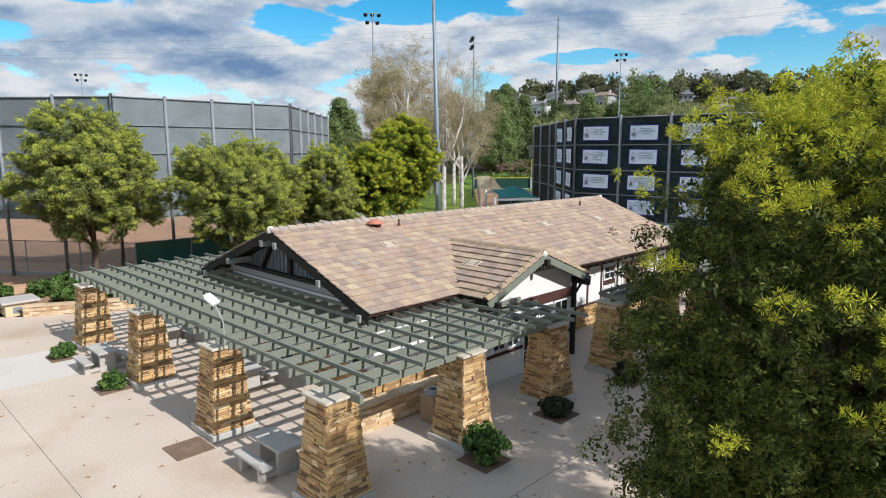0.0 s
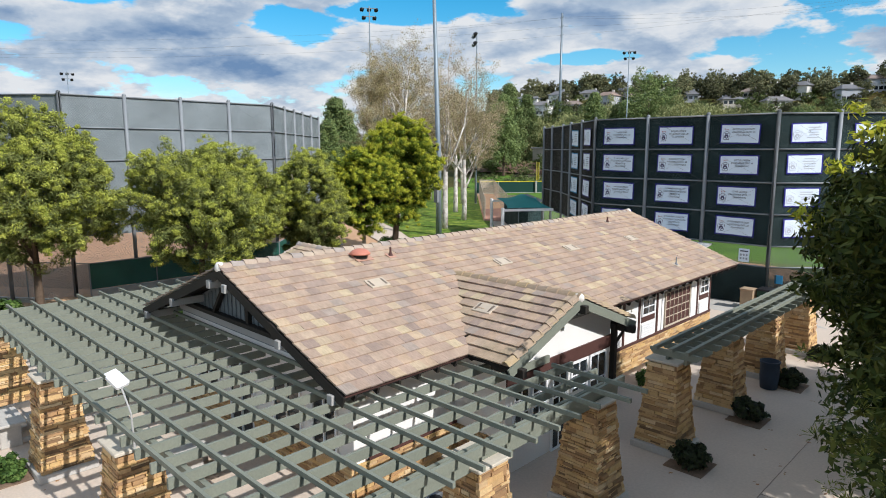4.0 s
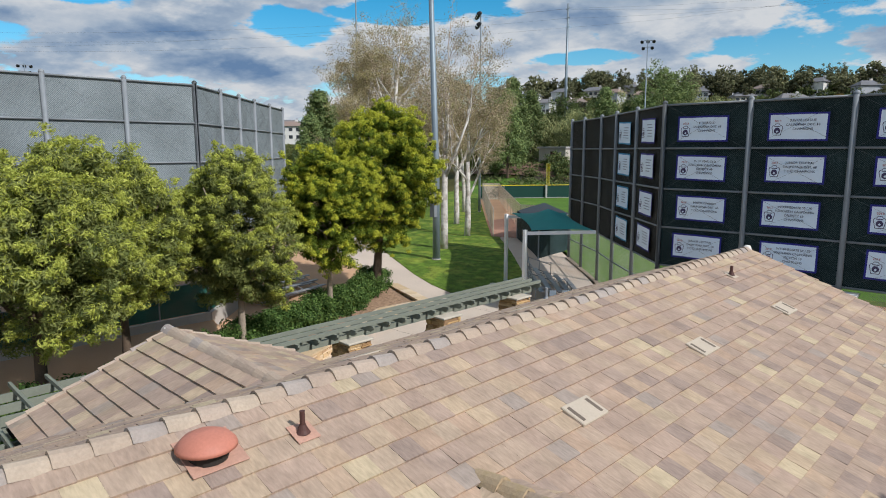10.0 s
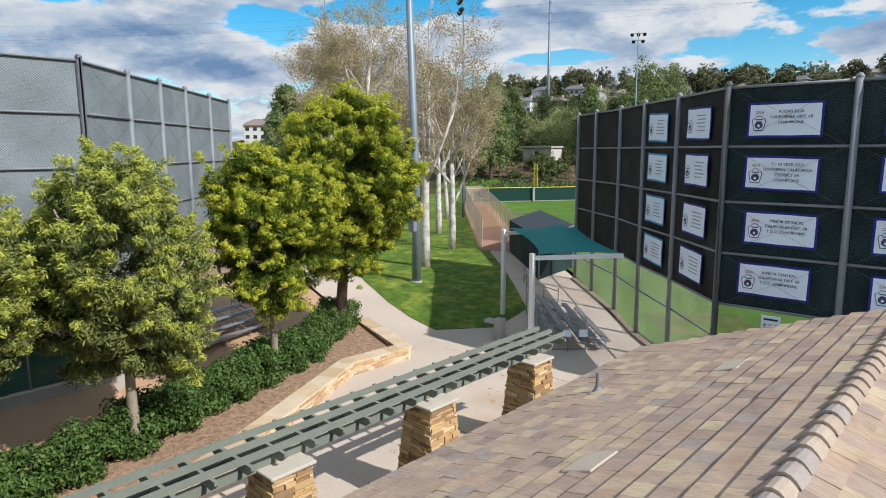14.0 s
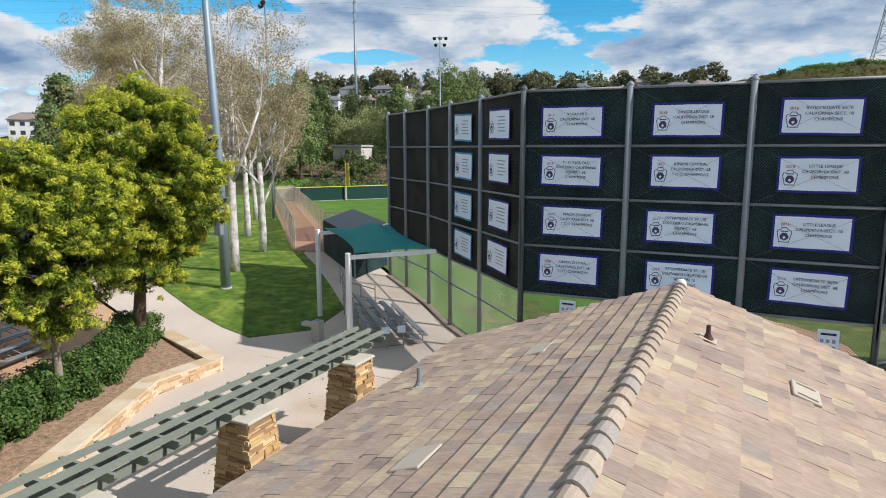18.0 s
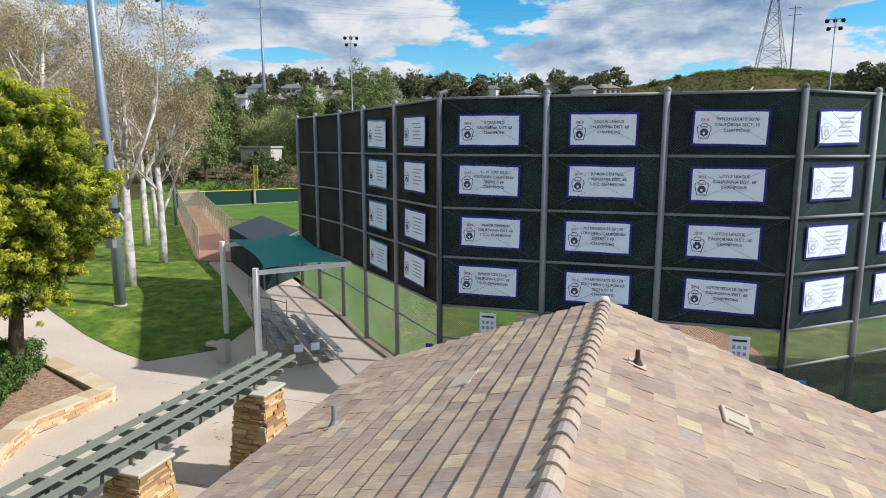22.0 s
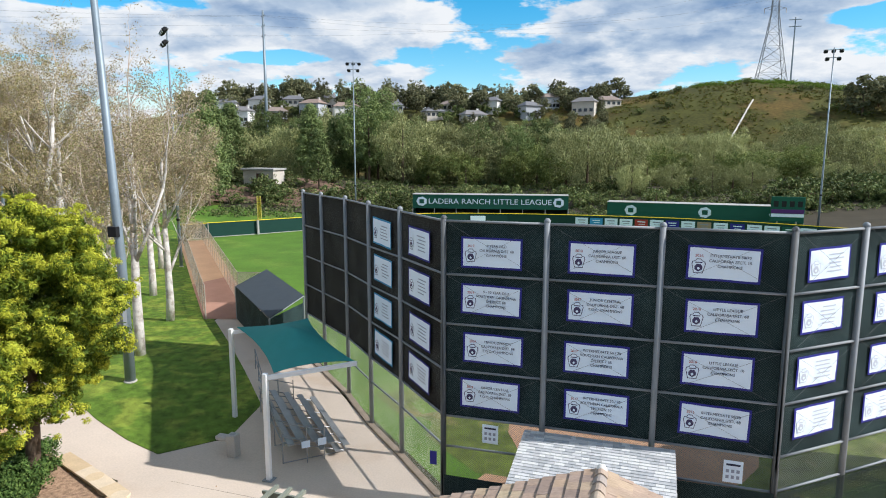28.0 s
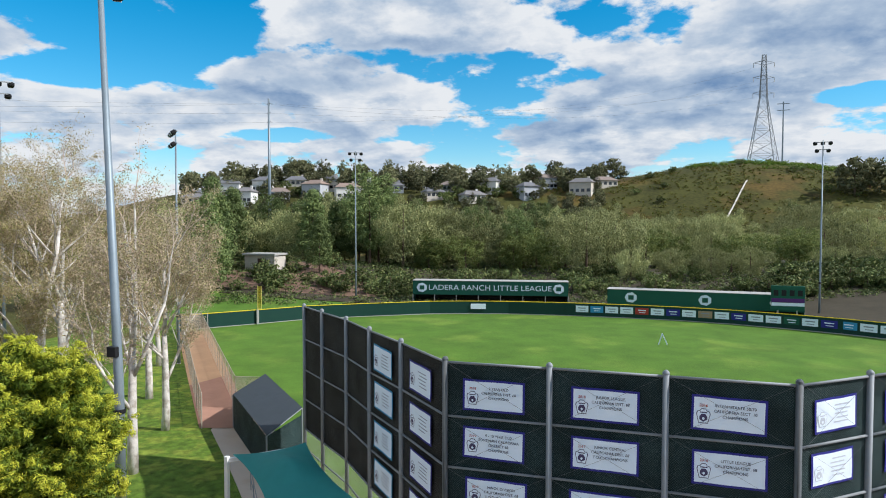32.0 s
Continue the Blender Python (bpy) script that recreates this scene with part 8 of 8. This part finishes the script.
# ---- far trees, houses ----
def far_tree(name, label, seed, h, rad, leaf, clumps, per, size, droop=False, cone=False, trunk="bark", clump_r=0.9):
    rs = np.random.RandomState(seed)
    t = thing(name, (0, 0, 0), label, "tree", "trees beyond the field")
    s = Solid()
    s.path([(0, 0, -0.8), (0.1, 0, h * 0.35), (0, 0.1, h * 0.9)], [0.28, 0.2, 0.04], 7)
    part("trunk", s, M[trunk], t)
    for i in range(1):
        a = i * 1.26 + rs.uniform(-0.3, 0.3)
        z = h * rs.uniform(0.3, 0.75)
        q = rad * 0.8 * (1.1 - z / h if cone else 1)
        part("limb", Solid().path([(0, 0, z), (math.cos(a) * q, math.sin(a) * q, z + h * 0.1)], [0.1, 0.03], 5), M[trunk], t)
    if cone:
        k = rs.random(clumps) ** 0.75
        a = rs.random(clumps) * 6.283
        q = rad * (1 - k) ** 0.75 * (0.45 + 0.55 * rs.random(clumps)) + 0.2
        c = np.stack([q * np.cos(a), q * np.sin(a), h * (0.12 + 0.86 * k)], axis=1)
    else:
        c = crown_points((0, 0, h * 0.58), (rad, rad, h * 0.42), clumps, rs, lumps=10, lump=0.32)
    rr = clump_r * (0.6 + 0.8 * rs.random(clumps))
    pts = leaf_cloud(c, rr, per, size, rs, flat=0.8)
    if droop:
        m = pts.mean(axis=1, keepdims=True)
        d = pts - m
        d[:, :, 2] *= 1.6
        d[:, :, :2] *= 0.75
        pts = m + d
    pts[:, :, 2] = np.maximum(pts[:, :, 2], 0.05)
    part("crown", quads("crown", pts, leaf), None, t)
    return t


def plant(master, spots, rr):
    used = False
    for x, y, k in spots:
        m = Matrix.Translation((x, y, height(x, y) - 0.1)) @ Matrix.Rotation(rr.uniform(0, 6.28), 4, "Z") @ Matrix.Diagonal((k * rr.uniform(0.9, 1.1), k * rr.uniform(0.9, 1.1), k, 1))
        ob = master if not used else copy_thing(master, Matrix())
        ob.matrix_basis = m
        used = True


r9 = random.Random(77)
pine = far_tree("conifer", "dark green conifer beyond the field", 401, 15, 4.2, M["leaf_pine"], 240, 60, 0.24, cone=True, clump_r=0.95)
pine_b = far_tree("conifer", "tall ragged dark conifer beyond the field", 402, 18, 4.6, M["leaf_pine"], 210, 70, 0.24, clump_r=1.1)
pepper = far_tree("pepper_tree", "drooping grey-green pepper tree on the bank", 403, 11, 5.6, M["leaf_far"], 95, 150, 0.17, droop=True, clump_r=1.45)
pepper_b = far_tree("pepper_tree", "broad grey-green pepper tree on the bank", 404, 9, 5.0, M["leaf_far"], 80, 150, 0.17, droop=True, clump_r=1.4)
bank = far_tree("bank_tree", "round dark green tree on the bank", 405, 9, 4.0, M["leaf_bank"], 140, 70, 0.20, clump_r=1.0)
low_bush = far_tree("bank_bush", "low green bush on the bank", 406, 3.2, 2.4, M["leaf_under"], 46, 24, 0.30, clump_r=0.6)
hill_tree = far_tree("hillside_tree", "dark tree between the hillside houses", 407, 9, 3.6, M["leaf_ridge"], 70, 18, 0.66, clump_r=1.0)
gum = far_tree("gum_tree", "thin-crowned gum tree on the ridge", 408, 14, 3.8, M["leaf_ridge"], 90, 20, 0.56, clump_r=1.1)
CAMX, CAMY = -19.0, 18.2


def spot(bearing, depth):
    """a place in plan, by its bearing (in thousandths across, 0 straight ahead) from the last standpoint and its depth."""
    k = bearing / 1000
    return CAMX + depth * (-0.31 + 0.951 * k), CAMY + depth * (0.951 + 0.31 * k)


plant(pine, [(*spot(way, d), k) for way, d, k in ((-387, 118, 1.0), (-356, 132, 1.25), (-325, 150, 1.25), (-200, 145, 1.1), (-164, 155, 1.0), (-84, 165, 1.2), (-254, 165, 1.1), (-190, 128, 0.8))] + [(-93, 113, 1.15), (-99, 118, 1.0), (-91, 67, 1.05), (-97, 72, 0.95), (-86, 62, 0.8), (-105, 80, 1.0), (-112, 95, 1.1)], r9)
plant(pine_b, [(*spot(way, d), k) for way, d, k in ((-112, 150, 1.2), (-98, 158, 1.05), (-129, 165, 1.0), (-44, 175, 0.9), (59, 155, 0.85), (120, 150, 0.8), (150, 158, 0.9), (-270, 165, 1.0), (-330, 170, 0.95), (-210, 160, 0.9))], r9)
spots = []
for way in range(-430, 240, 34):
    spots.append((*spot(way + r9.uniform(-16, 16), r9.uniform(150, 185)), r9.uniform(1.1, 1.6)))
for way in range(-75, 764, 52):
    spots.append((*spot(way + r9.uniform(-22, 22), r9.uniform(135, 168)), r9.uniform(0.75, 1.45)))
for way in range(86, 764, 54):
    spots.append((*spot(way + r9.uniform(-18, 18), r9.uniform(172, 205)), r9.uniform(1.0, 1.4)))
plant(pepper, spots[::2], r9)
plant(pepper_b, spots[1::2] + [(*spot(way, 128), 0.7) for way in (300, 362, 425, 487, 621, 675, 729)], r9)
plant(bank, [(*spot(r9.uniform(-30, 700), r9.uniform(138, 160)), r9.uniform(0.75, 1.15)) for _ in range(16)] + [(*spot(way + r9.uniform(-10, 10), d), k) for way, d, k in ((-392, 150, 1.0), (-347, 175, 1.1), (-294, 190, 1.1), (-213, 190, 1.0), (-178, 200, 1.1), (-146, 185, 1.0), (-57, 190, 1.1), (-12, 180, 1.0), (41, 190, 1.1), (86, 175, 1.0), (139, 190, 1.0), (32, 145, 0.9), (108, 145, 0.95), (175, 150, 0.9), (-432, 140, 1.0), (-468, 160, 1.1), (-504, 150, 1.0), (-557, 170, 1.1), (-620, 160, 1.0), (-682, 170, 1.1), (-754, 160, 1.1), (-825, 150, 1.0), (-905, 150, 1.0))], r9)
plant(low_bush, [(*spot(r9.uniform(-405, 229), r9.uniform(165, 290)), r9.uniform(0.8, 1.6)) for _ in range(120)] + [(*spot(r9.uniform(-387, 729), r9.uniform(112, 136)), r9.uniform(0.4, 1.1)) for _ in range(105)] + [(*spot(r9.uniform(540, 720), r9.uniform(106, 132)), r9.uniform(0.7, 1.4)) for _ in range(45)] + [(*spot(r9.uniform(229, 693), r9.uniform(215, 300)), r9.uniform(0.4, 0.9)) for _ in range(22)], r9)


def house(x, y, turn, w, d, h, k):
    m = Matrix.Translation((x, y, height(x, y) - 1.5)) @ Matrix.Rotation(turn, 4, "Z")
    t = thing("hillside_house", m.translation, "pale two-storey house with a low tile roof on the ridge", "house", "hillside houses")
    part("wall", Solid().cbox(-w / 2, -d / 2, -1.5, w / 2, d / 2, h + 1, 0.05, m), M["house"], t)
    s = Solid()
    e, rh = 0.6, 1.9
    s.add([m @ Vector(p) for p in ((-w / 2 - e, -d / 2 - e, h + 1), (w / 2 + e, -d / 2 - e, h + 1), (w / 2 + e, d / 2 + e, h + 1), (-w / 2 - e, d / 2 + e, h + 1), (-w / 2 + d * 0.3, 0, h + 1 + rh), (w / 2 - d * 0.3, 0, h + 1 + rh))],
          [(3, 2, 1, 0), (0, 1, 5, 4), (2, 3, 4, 5), (1, 2, 5), (3, 0, 4)])
    part("roof", s, M["house_roof"], t)
    for i in range(4):
        for fl in range(max(1, int(h // 2.7))):
            wx = -w / 2 + w * (i + 0.5) / 4
            win = part("window", Solid().cbox(wx - 0.7, -d / 2 - 0.06, 1 + 0.9 + 2.8 * fl, wx + 0.7, -d / 2 - 0.01, 1 + 2.2 + 2.8 * fl, 0.01, m), M["glass"], t)
    part("chimney", Solid().cbox(w * 0.2, d * 0.1, h + 1, w * 0.2 + 0.9, d * 0.1 + 0.7, h + 3.6, 0.03, m), M["house"], t)


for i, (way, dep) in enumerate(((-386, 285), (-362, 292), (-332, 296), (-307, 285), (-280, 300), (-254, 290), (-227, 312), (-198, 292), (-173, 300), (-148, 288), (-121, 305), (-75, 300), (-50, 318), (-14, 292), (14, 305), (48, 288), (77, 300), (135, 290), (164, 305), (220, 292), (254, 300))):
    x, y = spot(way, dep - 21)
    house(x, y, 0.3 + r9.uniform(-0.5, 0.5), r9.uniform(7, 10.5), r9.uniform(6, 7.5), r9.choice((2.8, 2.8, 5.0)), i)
for x, y in ((-228, 148), (-240, 156), (-222, 160)):
    house(x, y, 0.8, 11, 8, 5.6, 30)
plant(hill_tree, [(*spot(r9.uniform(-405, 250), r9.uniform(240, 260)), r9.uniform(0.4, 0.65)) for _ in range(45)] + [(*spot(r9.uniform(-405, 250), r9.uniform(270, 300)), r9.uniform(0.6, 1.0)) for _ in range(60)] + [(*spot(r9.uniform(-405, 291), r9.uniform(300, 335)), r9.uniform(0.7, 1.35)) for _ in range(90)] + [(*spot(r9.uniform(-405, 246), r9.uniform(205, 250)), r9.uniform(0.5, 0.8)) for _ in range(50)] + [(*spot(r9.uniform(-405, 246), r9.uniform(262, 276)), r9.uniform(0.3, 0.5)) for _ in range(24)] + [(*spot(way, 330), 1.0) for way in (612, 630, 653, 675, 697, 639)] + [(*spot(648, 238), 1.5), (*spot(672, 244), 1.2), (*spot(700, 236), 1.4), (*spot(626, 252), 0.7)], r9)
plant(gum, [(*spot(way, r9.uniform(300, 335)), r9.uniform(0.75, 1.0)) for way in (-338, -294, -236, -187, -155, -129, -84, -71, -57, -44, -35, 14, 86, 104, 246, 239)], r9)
rs_h = np.random.RandomState(5)
cent = []
while len(cent) < 5200:
    x_, y_ = rs_h.uniform(-75, 150), rs_h.uniform(235, 372)
    if noise.noise(Vector((x_ * 0.05, y_ * 0.05, 1.0))) > rs_h.uniform(-0.5, 0.35):
        cent.append((x_, y_, height(x_, y_) + 0.1))
cover_spots = []
while len(cover_spots) < 5200:
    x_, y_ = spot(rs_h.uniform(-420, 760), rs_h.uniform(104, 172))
    if noise.noise(Vector((x_ * 0.09, y_ * 0.09, 2.0))) > rs_h.uniform(-0.6, 0.1):
        cover_spots.append((x_, y_, height(x_, y_) + 0.25))
single("ground_cover", quads("ground_cover", leaf_cloud(np.array(cover_spots), 0.6 + 0.8 * rs_h.random(len(cover_spots)), 16, 0.30, rs_h, flat=0.45), M["leaf_under"]), None, "dark green ground cover under the trees of the bank", "ground cover", "stuff")
top_green = []
while len(top_green) < 900:
    x_, y_ = rs_h.uniform(-5, 110), rs_h.uniform(318, 352)
    if noise.noise(Vector((x_ * 0.08, y_ * 0.08, 4.0))) > rs_h.uniform(-0.2, 0.3):
        top_green.append((x_, y_, height(x_, y_) + 0.4))
single("hilltop_shrubs", quads("hilltop_shrubs", leaf_cloud(np.array(top_green), 0.8 + 0.9 * rs_h.random(len(top_green)), 26, 0.36, rs_h, flat=0.8), leaf_material("hilltop_leaf", [(0.12, 0.20, 0.028), (0.16, 0.24, 0.035), (0.085, 0.15, 0.022), (0.14, 0.18, 0.03)])), None, "fresh green shrubs along the top of the hill", "shrubs", "stuff")
single("hillside_scrub", quads("hillside_scrub", leaf_cloud(np.array(cent), 0.5 + 0.7 * rs_h.random(len(cent)), 24, 0.30, rs_h, flat=0.6), M["leaf_scrub"]), None, "low olive and brown scrub over the hill", "scrub", "stuff")
kiosk = thing("tan_kiosk", (-91.5, 128, 5), "small flat-roofed tan building among the trees", "building")
kx, ky = -91.5, 128.0
part("wall", Solid().cbox(kx - 3.4, ky - 2, height(kx, ky) - 1.2, kx + 3.4, ky + 2, height(kx, ky) + 3.0, 0.03), M["house"], kiosk)
part("roof", Solid().cbox(kx - 3.7, ky - 2.4, height(kx, ky) + 3.0, kx + 3.7, ky + 2.4, height(kx, ky) + 3.4, 0.03), M["grey_trim"], kiosk)
part("doorway", Solid().cbox(kx - 0.4, ky - 2.06, height(kx, ky), kx + 1.4, ky - 2.001, height(kx, ky) + 2.4, 0.01), M["brown_trim"], kiosk)
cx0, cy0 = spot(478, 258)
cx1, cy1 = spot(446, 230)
steps_ = Solid()
for i in range(8):
    a, b = i / 8, (i + 1) / 8
    p, q = (cx0 + (cx1 - cx0) * a, cy0 + (cy1 - cy0) * a), (cx0 + (cx1 - cx0) * b, cy0 + (cy1 - cy0) * b)
    steps_.beam((*p, height(*p) + 0.25), (*q, height(*q) + 0.2), 0.5, 0.35)
single("drain_channel", steps_, M["plaza_new"], "pale concrete drain channel down the hillside", "drain", "structure")

# ---- single stones of the nearest piers ----
def rough_block(seed):
    r = random.Random(seed)
    j = lambda v: v + r.uniform(-0.045, 0.045)
    lower = [(j(-0.5), -0.5, -0.5), (j(0.5), -0.5, -0.5), (j(0.5), j(0.47), -0.5), (j(-0.5), j(0.47), -0.5)]
    return Solid().hexa(lower + [(x + r.uniform(-0.03, 0.03), y if y < 0 else j(0.47), 0.5) for x, y, z in lower]).mesh("ledgestone", M["stone_piece"])


blocks = [rough_block(i) for i in range(6)]
pick = random.Random(31)
for owner, mid, along, outw, size in single_stones:
    ob = part("ledgestone", pick.choice(blocks), None, owner)
    turn = Matrix((along, outw, Vector((0, 0, 1)))).transposed().to_4x4()
    if along.cross(outw).z < 0:
        turn = Matrix((-along, outw, Vector((0, 0, 1)))).transposed().to_4x4()
    ob.matrix_basis = Matrix.Translation(mid) @ turn @ Matrix.Diagonal((*size, 1))
